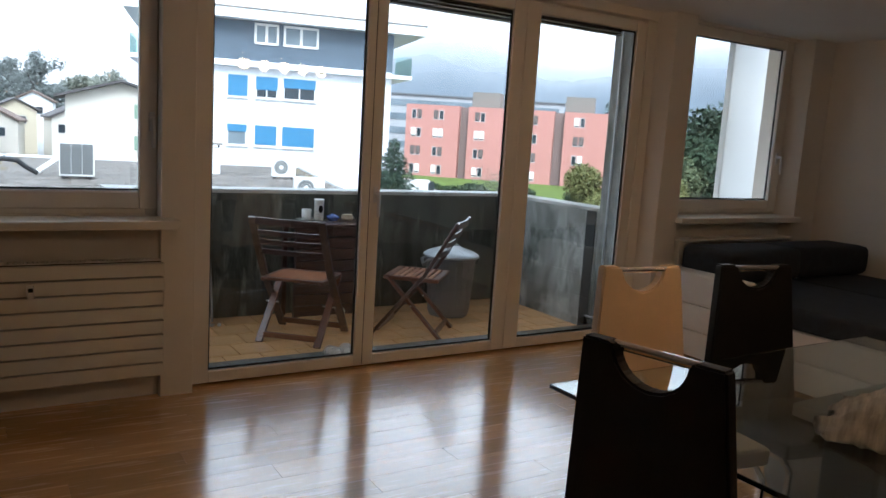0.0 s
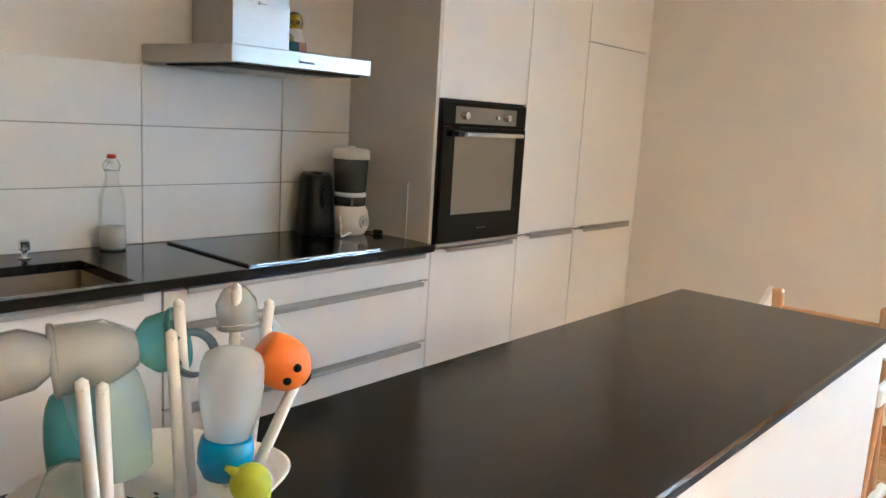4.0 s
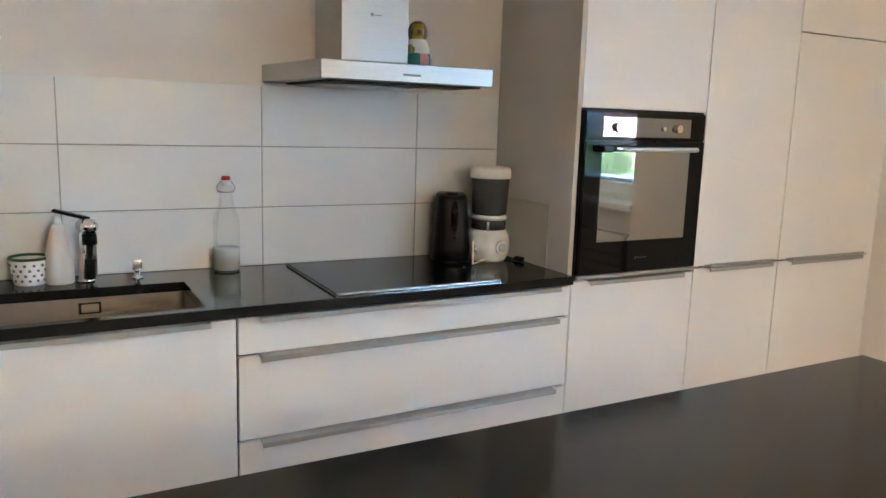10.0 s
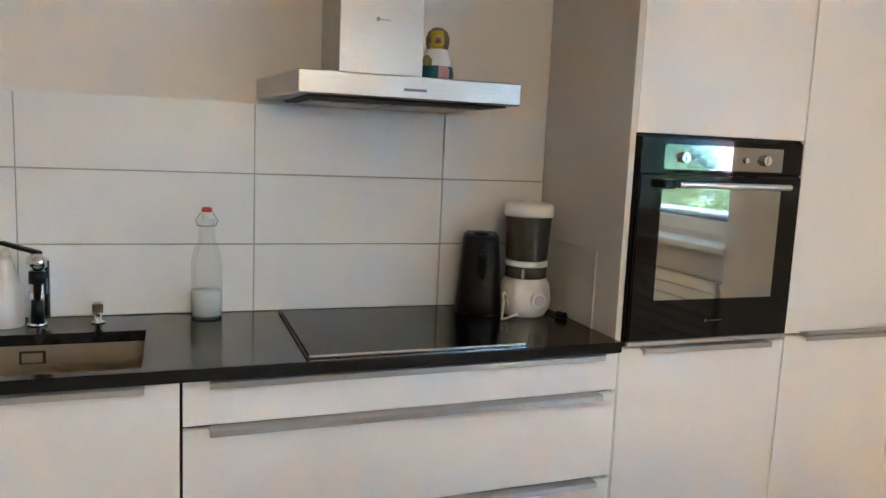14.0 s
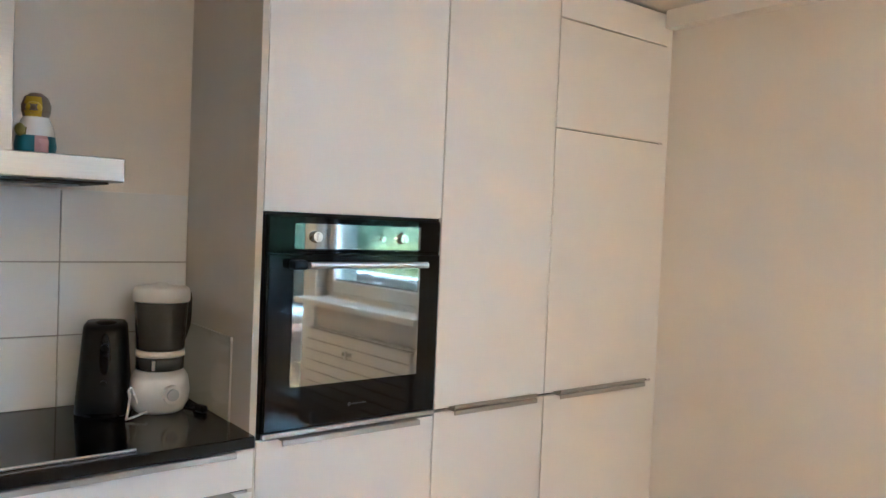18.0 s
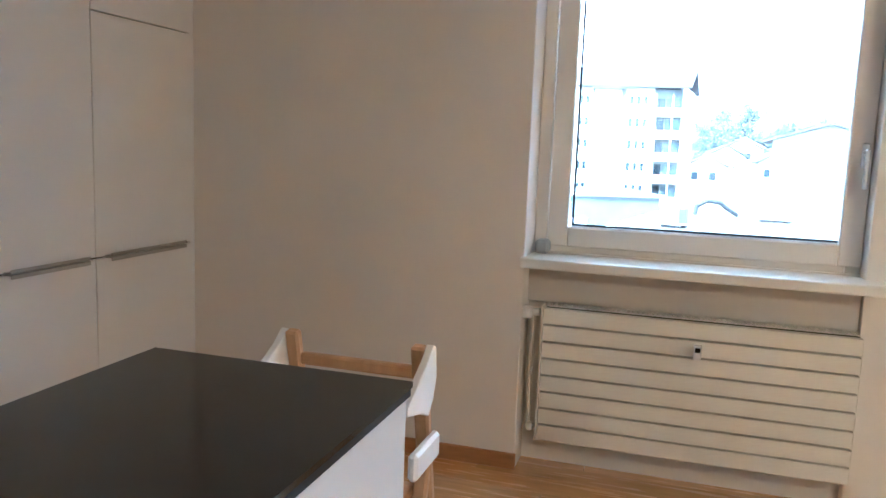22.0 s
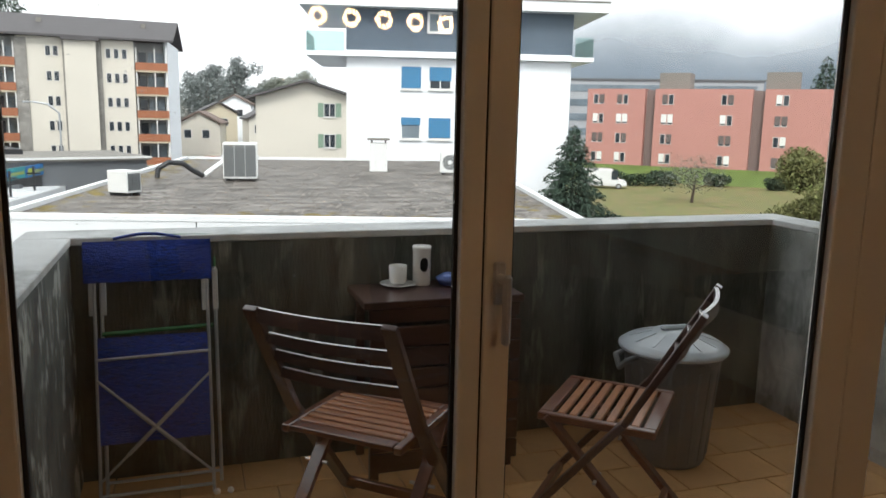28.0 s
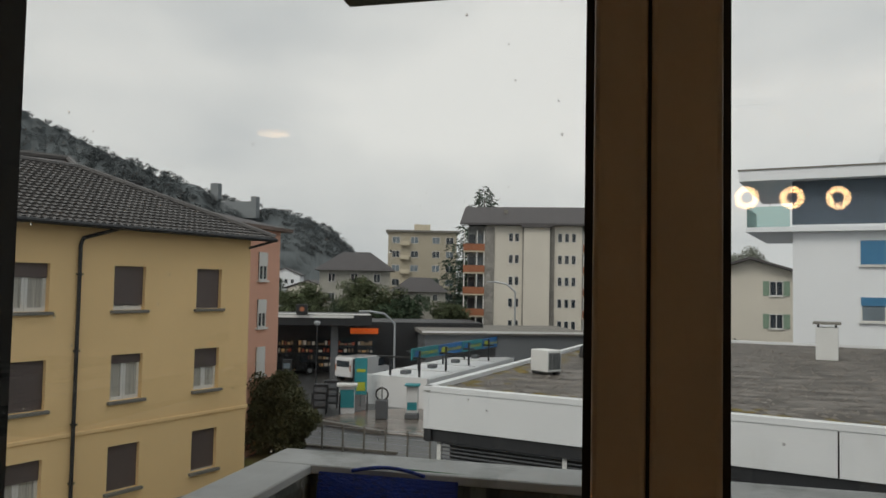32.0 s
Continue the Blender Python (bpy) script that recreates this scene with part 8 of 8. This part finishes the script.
for q in ((1.80, -3.535, 1.800, -3.528, 1.154), (1.785, -3.58, 1.792, -3.600, 1.142), (1.785, -3.67, 1.792, -3.690, 1.131), (1.81, -3.52, 1.812, -3.488, 1.131), (1.84, -3.72, 1.852, -3.738, 1.093), (1.80, -3.60, 1.818, -3.624, 1.116), (1.83, -3.704, 1.83, -3.708, 1.076), (1.83, -3.535, 1.868, -3.478, 1.060)):
    wpeg(*q)


def feeding_cup(at, axis, r, h, material, label, name="feeding_cup", dome=0.75, lip=1.07):
    """A soft round cup with a domed end, opening along axis."""
    e_ = empty(name, Vector(at) + RACK, 0, label, "cup", "feeding cups on the rack")
    e_.rotation_mode = "QUATERNION"
    e_.rotation_quaternion = Vector(axis).to_track_quat("Z", "Y")
    prof = [(0.002, -h / 2), (r * 0.35 * dome, -h / 2 + 0.001), (r * 0.70 * dome, -h * 0.46), (r * 0.92 * dome, -h * 0.34), (r * 0.97, -h * 0.1), (r, h * 0.3), (r * 1.01, h / 2 - 0.004)]
    lathe("body", prof, material, e_, cap=False, seg=32)
    lathe("rim", [(r * 1.01, h / 2 - 0.0035), (r * lip, h / 2 - 0.002), (r * lip, h / 2 + 0.003), (r * 1.01, h / 2 + 0.004), (r * 0.97, h / 2), (r * 1.01, h / 2 - 0.0035)], material, e_, cap=False, seg=32)
    return e_


def baby_bottle(at, r, h, material, label, tilt=(0, 0), cap=None):
    """Upside-down bottle: domed top, shoulders drawn in to the neck, screw cap below."""
    e_ = empty("baby_bottle", Vector(at) + RACK, 0, label, "bottle", "baby bottles on the rack")
    e_.rotation_euler = (radians(tilt[0]), radians(tilt[1]), 0)
    lathe("body", [(r * 0.70, 0.0), (r * 0.74, 0.010), (r * 0.84, h * 0.22), (r * 0.97, h * 0.48), (r, h * 0.68), (r * 0.97, h * 0.82), (r * 0.86, h * 0.93), (r * 0.6, h * 0.985), (r * 0.2, h), (0.001, h)], material, e_, cap=False, seg=36)
    if cap:
        lathe("cap", [(r * 0.72, -0.001), (r * 0.80, -0.003), (r * 0.88, -0.018), (r * 0.86, -0.034), (r * 0.66, -0.050), (r * 0.3, -0.056)], cap, e_, label="glossy blue screw cap")
    return e_


baby_bottle((1.842, -3.566, 0.990), 0.0375, 0.106, M_FROST, "frosted white baby bottle upside down with a blue cap", (-3, 2), M_BLUECAP)
baby_bottle((1.790, -3.664, 0.958), 0.042, 0.130, M_ICEBLUE, "ice blue translucent baby bottle leaning on the rack", (12, -6))
baby_bottle((1.735, -3.700, 0.925), 0.036, 0.120, M_TURQUOISE, "pale turquoise baby bottle on the rack", (-4, 0))
feeding_cup((1.790, -3.694, 1.102), (-0.35, -0.90, -0.10), 0.038, 0.085, M_TEATCLEAR, "clear silicone cup lying across two rack pegs")
feeding_cup((1.780, -3.770, 1.106), (-0.30, -0.90, -0.20), 0.034, 0.07, M_TEATCLEAR, "clear silicone cup lying across two rack pegs")
feeding_cup((1.752, -3.605, 1.088), (0.55, 0.60, 0.25), 0.036, 0.05, M_TURQUOISE, "turquoise clear cup hung on a rack peg")
feeding_cup((1.779, -3.493, 1.080), (0.95, -0.12, 0.22), 0.027, 0.045, M_FROST, "frosted cup with a broad rim hung on a rack peg", dome=0.9, lip=1.28)
feeding_cup((1.785, -3.518, 1.130), (0.10, 0.10, -1.0), 0.026, 0.048, M_TEATCLEAR, "clear upturned cup on top of a rack peg")
feeding_cup((1.800, -3.730, 0.955), (0.1, 0.1, -1.0), 0.034, 0.07, M_TEATCLEAR, "clear cup standing upside down on the rack tray")
feeding_cup((1.700, -3.640, 0.965), (0.1, 0.2, -1.0), 0.036, 0.085, M_LIMEPL, "lime green plastic cup upside down in the rack tray")
e_ = empty("bottle_ring", Vector((1.800, -3.586, 1.084)) + RACK, 0, "grey-blue clear screw ring hung on a rack peg", "bottle ring")
e_.rotation_mode = "QUATERNION"
e_.rotation_quaternion = Vector((0.86, -0.20, 0.45)).to_track_quat("Z", "Y")
lathe("ring", [(0.023, -0.009), (0.0275, -0.009), (0.0285, 0.009), (0.024, 0.010), (0.023, -0.009)], M_SMOKYBLUE, e_, cap=False)
lt = bmesh.new()
ball(lt, (0, 0, 0.026), 0.024, 1, 1, 1.0, 3)
rod(lt, (0, 0, 0.03), (-0.022, -0.018, 0.048), 0.012, 0.003, seg=10)
rod(lt, (0.004, 0.004, 0.0), (0.002, 0.002, 0.012), 0.018, 0.022, seg=14)
part("body", lt, M_LIMEPL, empty("teat_cover", (1.945, -3.598, CTOP + 0.0525), 20, "small lime green silicone cover on the rack tray", "bottle cap"), smooth=True)
ah = bmesh.new()
turned(ah, [(0.004, -0.034), (0.026, -0.034), (0.031, -0.028), (0.0355, -0.012), (0.0365, 0.0), (0.0345, 0.014), (0.028, 0.027), (0.019, 0.036), (0.009, 0.041), (0.002, 0.042)], 32)
bmesh.ops.rotate(ah, verts=ah.verts, cent=(0, 0, 0), matrix=Matrix.Rotation(radians(90), 3, "Y"))
n0 = len(ah.faces)
ball(ah, (0.039, 0.0, 0.004), 0.0085, 0.75, 1.35, 1.0, 2)
ball(ah, (0.011, -0.0105, 0.0325), 0.0062, 1, 1, 0.8, 2)
ball(ah, (0.011, 0.0105, 0.0325), 0.0062, 1, 1, 0.8, 2)
e_ = part("toy_cap", ah, M_ORANGE, None, smooth=True)
e_.data.materials.append(M_BLACKPL)
for i, f in enumerate(e_.data.polygons):
    f.material_index = 1 if i >= n0 else 0
nose_, side_ = Vector((0.464 * 0.80, 0.886 * 0.80, -0.60)).normalized(), Vector((0.464 * 0.60, 0.886 * 0.60, 0.80)).normalized()
e_.matrix_world = Matrix.Translation((1.909, -3.531, 1.092)) @ Matrix((nose_, side_, nose_.cross(side_))).transposed().to_4x4() @ Matrix.Scale(0.92, 4)
tagged(e_, "orange animal head bottle cap with dark eyes and nose", "bottle cap")
fb = empty("fruit_basket", (2.085, -3.745, CTOP), 0, "silver wire fruit basket with small steel balls", "fruit basket")
for i in range(13):
    a = 2 * math.pi * i / 13
    b = bmesh.new()
    p0 = (0.05 * math.cos(a), 0.05 * math.sin(a), 0.006)
    p1 = (0.128 * math.cos(a + 0.5), 0.128 * math.sin(a + 0.5), 0.075)
    rod(b, p0, p1, 0.0022, seg=6)
    wr = part("wire", b, M_CHROME, fb)
    b = bmesh.new()
    ball(b, p1, 0.0085, sub=2)
    part("ball_end", b, M_CHROME, wr, smooth=True)
    b = bmesh.new()
    rod(b, (0.05 * math.cos(a), 0.05 * math.sin(a), 0.006), (0.128 * math.cos(a - 0.5), 0.128 * math.sin(a - 0.5), 0.075), 0.0022, seg=6)
    part("wire", b, M_CHROME, fb)
b = bmesh.new()
tube(b, [(0.05 * math.cos(2 * math.pi * i / 20), 0.05 * math.sin(2 * math.pi * i / 20), 0.005) for i in range(21)], 0.003, seg=6)
part("foot_ring", b, M_CHROME, fb)
for (x, y, z, m_, nm) in ((2.030, -3.780, 0.050, M_FRUIT_O, "orange"), (2.105, -3.710, 0.050, M_FRUIT_R, "apple"), (2.12, -3.795, 0.05, M_FRUIT_O, "orange")):
    b = bmesh.new()
    ball(b, (0, 0, 0), 0.036, 1, 1, 0.92, 3)
    part("fruit", b, m_, empty(nm, (x, y, CTOP + z - 0.008), 0, "ripe %s lying in the wire fruit basket" % nm, "fruit"), smooth=True)

# ---- high chair behind the island ----
hc = empty("high_chair", (0, 0, 0), 0, "child's high chair in beech with white boards", "high chair")
for x, zt in ((1.842, 0.914), (2.166, 0.912)):
    b = bmesh.new()
    beam(b, (x, -1.27, 0.0), (x, -1.48, zt), 0.028, 0.036, (1, 0, 0), 0.006)
    part("post", b, M_OAK, hc)
for s_, x in ((-1, 1.818), (1, 2.192)):
    b = bmesh.new()
    o = [(-1.645, 0.820), (-1.515, 0.887), (-1.478, 0.916), (-1.458, 0.908), (-1.448, 0.83), (-1.468, 0.785), (-1.50, 0.755), (-1.545, 0.775), (-1.645, 0.800)]
    sides = [[b.verts.new((x_, y, z)) for y, z in o] for x_ in (x - 0.009, x + 0.009)]
    b.faces.new(sides[0])
    b.faces.new(sides[1][::-1])
    for i in range(len(o)):
        b.faces.new((sides[0][i], sides[0][(i + 1) % len(o)], sides[1][(i + 1) % len(o)], sides[1][i]))
    bmesh.ops.recalc_face_normals(b, faces=b.faces)
    bmesh.ops.bevel(b, geom=list(b.edges), offset=0.002, segments=1, affect="EDGES")
    part("side_board", b, M_WHITEWOOD, hc, "white lacquered side board")
    part("bracket", box(x - 0.012, x + 0.012, -1.58, -1.41, 0.625, 0.690, bev=0.008), M_WHITEWOOD, hc, "white bracket")
    part("foot_bracket", box(x - 0.014, x + 0.014, -1.53, -1.26, 0.245, 0.285, bev=0.008), M_WHITEWOOD, hc, "white bracket")
    b = bmesh.new()
    beam(b, (x - 0.002 * s_, -1.67, 0.0), (x - 0.030 * s_, -1.40, 0.62), 0.026, 0.036, (1, 0, 0), 0.006)
    part("front_leg", b, M_OAK, hc)
part("back_rail", box(1.857, 2.151, -1.474, -1.450, 0.828, 0.857, bev=0.005), M_OAK, hc)
part("seat_front_rail", box(1.857, 2.151, -1.600, -1.580, 0.790, 0.832, bev=0.006), M_OAK, hc, "pale beech bar across the front")
part("seat", box(1.857, 2.151, -1.66, -1.40, 0.52, 0.545, bev=0.008), M_OAK, hc)
part("footrest", box(1.857, 2.151, -1.66, -1.49, 0.26, 0.28, bev=0.008), M_OAK, hc)
part("floor_bar", box(1.857, 2.151, -1.20, -1.17, 0.03, 0.06, bev=0.006), M_OAK, hc)


# ---- dining corner and sofa ----
def plate_xz(o, y0, y1):
    b = bmesh.new()
    lo_ = [b.verts.new((x, y0, z)) for x, z in o]
    hi_ = [b.verts.new((x, y1, z)) for x, z in o]
    b.faces.new(lo_)
    b.faces.new(hi_[::-1])
    for i in range(len(o)):
        b.faces.new((lo_[i], lo_[(i + 1) % len(o)], hi_[(i + 1) % len(o)], hi_[i]))
    bmesh.ops.recalc_face_normals(b, faces=b.faces)
    bmesh.ops.bevel(b, geom=list(b.edges), offset=0.006, segments=2, affect="EDGES")
    return b


def dining_chair(loc, rz, leather, label):
    """A padded chair with a grip cut-out: it faces +y, its back stands at -y."""
    ch = empty("dining_chair", loc, rz, label, "chair", "chairs round the table")
    w, h0, h1, n = 0.168, 0.40, 0.99, 8
    o = [(-w - 0.055, h0), (-w, h1), (-0.098, h1)]
    o += [(-0.088 * math.cos(math.pi * i / n), h1 - 0.010 - 0.080 * math.sin(math.pi * i / n)) for i in range(n + 1)]
    o += [(0.098, h1), (w, h1), (w + 0.055, h0)]
    b = plate_xz(o, -0.022, 0.022)
    for v_ in b.verts:
        v_.co.y += -0.215 - 0.10 * (v_.co.z - h0)
    part("backrest", b, leather, ch)
    b = bmesh.new()
    rod(b, (-0.105, -0.262, h1 - 0.012), (0.105, -0.262, h1 - 0.012), 0.011, seg=14)
    part("grip_bar", b, M_CHROME, ch, "polished steel grip bar")
    part("seat", box(-0.215, 0.215, -0.185, 0.215, 0.405, 0.468, bev=0.02, seg=3), leather, ch)
    for sx in (-1, 1):
        b = bmesh.new()
        tube(b, [(0.19 * sx, -0.20, 0.395), (0.19 * sx, 0.17, 0.395), (0.19 * sx, 0.21, 0.36), (0.19 * sx, 0.20, 0.04), (0.19 * sx, 0.17, 0.013), (0.19 * sx, -0.24, 0.013)], 0.012, seg=10)
        part("sled_leg", b, M_CHROME, ch)
    b = bmesh.new()
    rod(b, (-0.19, -0.235, 0.013), (0.19, -0.235, 0.013), 0.012)
    part("floor_bar", b, M_CHROME, ch)
    return ch


dining_chair((4.078, -2.672, 0), -76.5, M_LEATHER_BLACK, "black leatherette dining chair at the end of the glass table")
dining_chair((4.605, -2.16, 0), 171, M_LEATHER_CREAM, "cream leatherette dining chair with a grip cut-out")
dining_chair((5.125, -2.24, 0), 168, M_LEATHER_BLACK, "black leatherette dining chair between table and sofa")
dt = empty("dining_table", (0, 0, 0), 0, "rectangular clear glass dining table on a dark pedestal", "table")
part("glass_top", box(3.945, 5.50, -3.20, -2.262, 0.738, 0.750, bev=0.002), M_TABLEGLASS, dt)
b = bmesh.new()
for a in ((3.9435, 3.9448, -3.20, -2.262), (3.945, 5.50, -3.2015, -3.2002), (3.945, 5.50, -2.2618, -2.2605), (5.5002, 5.5015, -3.20, -2.262)):
    bx(b, a[0], a[1], a[2], a[3], 0.739, 0.749)
part("glass_edge", b, mat("dark_green_glass_edge", (0.006, 0.012, 0.010), 0.15), dt, "dark ground glass edge")
part("base_plate", box(4.42, 5.10, -2.97, -2.53, 0.0, 0.03, bev=0.006), M_LEATHER_BLACK, dt)
part("pedestal", box(4.60, 4.92, -2.83, -2.67, 0.0302, 0.7, bev=0.01), M_LEATHER_BLACK, dt)
part("mount", box(4.50, 5.02, -2.87, -2.63, 0.7002, 0.7378, bev=0.004), M_STEEL, dt)
cb = bmesh.new()
rows_ = []
for i in range(25):
    row = []
    for j in range(21):
        u, w_ = i / 24 - 0.5, j / 20 - 0.5
        hgt = max(0.0, 0.085 * (1 - (2.1 * u) ** 2) * (1 - (2.1 * w_) ** 2)) + 0.035 * abs(noise.noise((u * 7, w_ * 9, 0.4))) + 0.015 * abs(noise.noise((u * 19, w_ * 17, 2.4)))
        row.append(cb.verts.new((u * 0.42 + 0.03 * noise.noise((u * 5, w_ * 5, 7)), w_ * 0.34 + 0.03 * noise.noise((u * 5, w_ * 5, 9)), hgt + 0.002)))
    rows_.append(row)
for i in range(24):
    for j in range(20):
        cb.faces.new((rows_[i][j], rows_[i + 1][j], rows_[i + 1][j + 1], rows_[i][j + 1]))
bmesh.ops.solidify(cb, geom=list(cb.faces), thickness=0.002)
part("cloth", cb, mat("beige_striped_cloth", (0.44, 0.40, 0.34), 0.9, var=0.45, scale=14, grain=(0.6, 5, 1), bump=0.5, bscale=200), empty("tea_towel", (4.54, -2.91, 0.751), 25, "crumpled beige and grey cloth on the glass table", "cloth"), smooth=True)
sf = empty("sofa", (0, 0, 0), 0, "white leatherette sofa with dark fabric cushions", "sofa")
for nm, z0, z1 in (("lower_base", 0.03, 0.205), ("upper_base", 0.210, 0.385)):
    part(nm, box(6.74, 8.66, -1.95, -0.14, z0, z1, bev=0.014, seg=2), M_LEATHER_WHITE, sf)
part("armrest", box(6.73, 6.90, -0.80, -0.12, 0.387, 0.60, bev=0.03, seg=3), M_LEATHER_WHITE, sf)
for x0, x1 in ((6.905, 7.78), (7.785, 8.66)):
    part("back_cushion", box(x0, x1, -0.53, -0.13, 0.525, 0.755, bev=0.07, seg=3), M_FABRIC_DARK, sf, smooth=True)
part("seat_cushion", box(6.77, 7.78, -1.93, -0.42, 0.387, 0.52, bev=0.04, seg=3), M_FABRIC_DARK, sf, smooth=True)
part("seat_cushion", box(7.785, 8.66, -1.93, -0.42, 0.387, 0.52, bev=0.04, seg=3), M_FABRIC_DARK, sf, smooth=True)
for x in (6.9, 8.56):
    for y in (-1.85, -0.24):
        part("foot", box(x - 0.03, x + 0.03, y - 0.03, y + 0.03, 0.0, 0.0295), M_BLACKPL, sf)
rg = bmesh.new()
turned(rg, [(1.45, 0.001), (1.46, 0.008), (1.44, 0.016), (0.01, 0.016)], 64)
part("pile", rg, mat("grey_brown_rug", (0.16, 0.13, 0.10), 0.98, var=0.3, scale=8, bump=1.0, bscale=120), empty("rug", (6.5, -3.0, 0), 0, "round grey-brown carpet before the sofa", "rug"))
structure("facade_column", box(8.68, 9.21, 1.0, 1.07, -9.0, 6.0, bev=0.01), M_WHITETRIM, "white outer column beside the side window", "column")


# ---- pieces: wall tiles, parquet, balcony tiles ----
def shared(name, me, parent, loc):
    o = new(name, me)
    o.parent = parent
    o.location = loc
    return o


joints = [-4.586, -3.973, -3.390, -2.745, -2.140, -1.770]
rows = [(CTOP + 0.002, 1.0985), (1.103, 1.3135), (1.318, 1.5275)]
bed = bpy.data.objects["tile_bed"]
for y0, y1 in zip(joints, joints[1:]):
    for z0, z1 in rows:
        part("tile", box(0.0045, 0.010, y0 + 0.002, y1 - 0.002, z0, z1, bev=0.001), M_TILE, bed)

PL, PW = 1.2, 0.14
pm = box(0.0, PL - 0.0006, 0.0, PW - 0.0005, -0.012, 0.0, bev=0.0003)
pmesh = bpy.data.meshes.new("plank")
pm.to_mesh(pmesh)
pm.free()
pmesh.materials.append(M_PARQ)
rest = bmesh.new()
j = 0
y = 0.232 - PW
while y > YB:
    x = 0.0 - PL * ((j * 0.37) % 1.0)
    while x < XR:
        x0, x1 = max(x, 0.0), min(x + PL, XR)
        if -3.4 < y and 2.1 < x + PL / 2 < 7.0:
            shared("plank", pmesh, floor, (x, y, 0.0))
        elif x1 - x0 > 0.02:
            bx(rest, x0, x1 - 0.0015, y, y + PW - 0.0012, -0.012, 0.0)
        x += PL
    y -= PW
    j += 1
tagged(part("planks", rest, M_PARQ_REST, floor), "further oak parquet planks", kind="stuff")

TS = 0.24
tm = box(0.0, TS - 0.006, 0.0, TS - 0.006, -0.012, 0.0, bev=0.002)
tmesh = bpy.data.meshes.new("floor_tile")
tm.to_mesh(tmesh)
tm.free()
tmesh.materials.append(M_TERRA)
slab = bpy.data.objects["balcony_slab"]
for j in range(5):
    for i in range(14):
        shared("floor_tile", tmesh, slab, (3.44 + i * TS + (0.12 if j % 2 else 0.0), 0.575 + j * TS, BZ))

# rain drops on the outer glass
rng_d = np.random.default_rng(8)
M_DROP = glass("rain_drop", (1, 1, 1), 0.0, 1.33)
for nm, x0, x1, z0, z1, cnt in (("window_1", 2.29, 3.32, 1.06, 2.15, 420), ("door_1", 3.69, 4.51, 0.3, 1.9, 170), ("door_1", 4.67, 5.49, 0.3, 1.9, 120)):
    vs, fs = [], []
    xs, zs = rng_d.uniform(x0, x1, cnt), z0 + (z1 - z0) * rng_d.uniform(0, 1, cnt) ** 0.8
    rs = 0.0007 + 0.0012 * rng_d.uniform(0, 1, cnt) ** 3
    for x, z, r in zip(xs, zs, rs):
        k = len(vs)
        for q in range(8):
            a = 2 * math.pi * q / 8
            vs.append((x + r * math.cos(a), 0.2302, z + 1.2 * r * math.sin(a)))
        for q in range(8):
            a = 2 * math.pi * q / 8
            vs.append((x + 0.6 * r * math.cos(a), 0.2302 + 0.45 * r, z + 0.75 * r * math.sin(a)))
        vs.append((x, 0.2302 + 0.6 * r, z))
        for q in range(8):
            fs.append((k + q, k + 8 + q, k + 8 + (q + 1) % 8, k + (q + 1) % 8))
            fs.append((k + 8 + q, k + 16, k + 8 + (q + 1) % 8))
        fs.append(tuple(range(k, k + 8)))
    me = bpy.data.meshes.new("rain_drops")
    me.from_pydata(vs, [], fs)
    me.materials.append(M_DROP)
    o = new("rain_drops", me)
    o.parent = bpy.data.objects[nm]
    o.visible_shadow = False
    tagged(o, "small rain drops on the glass", kind="stuff")
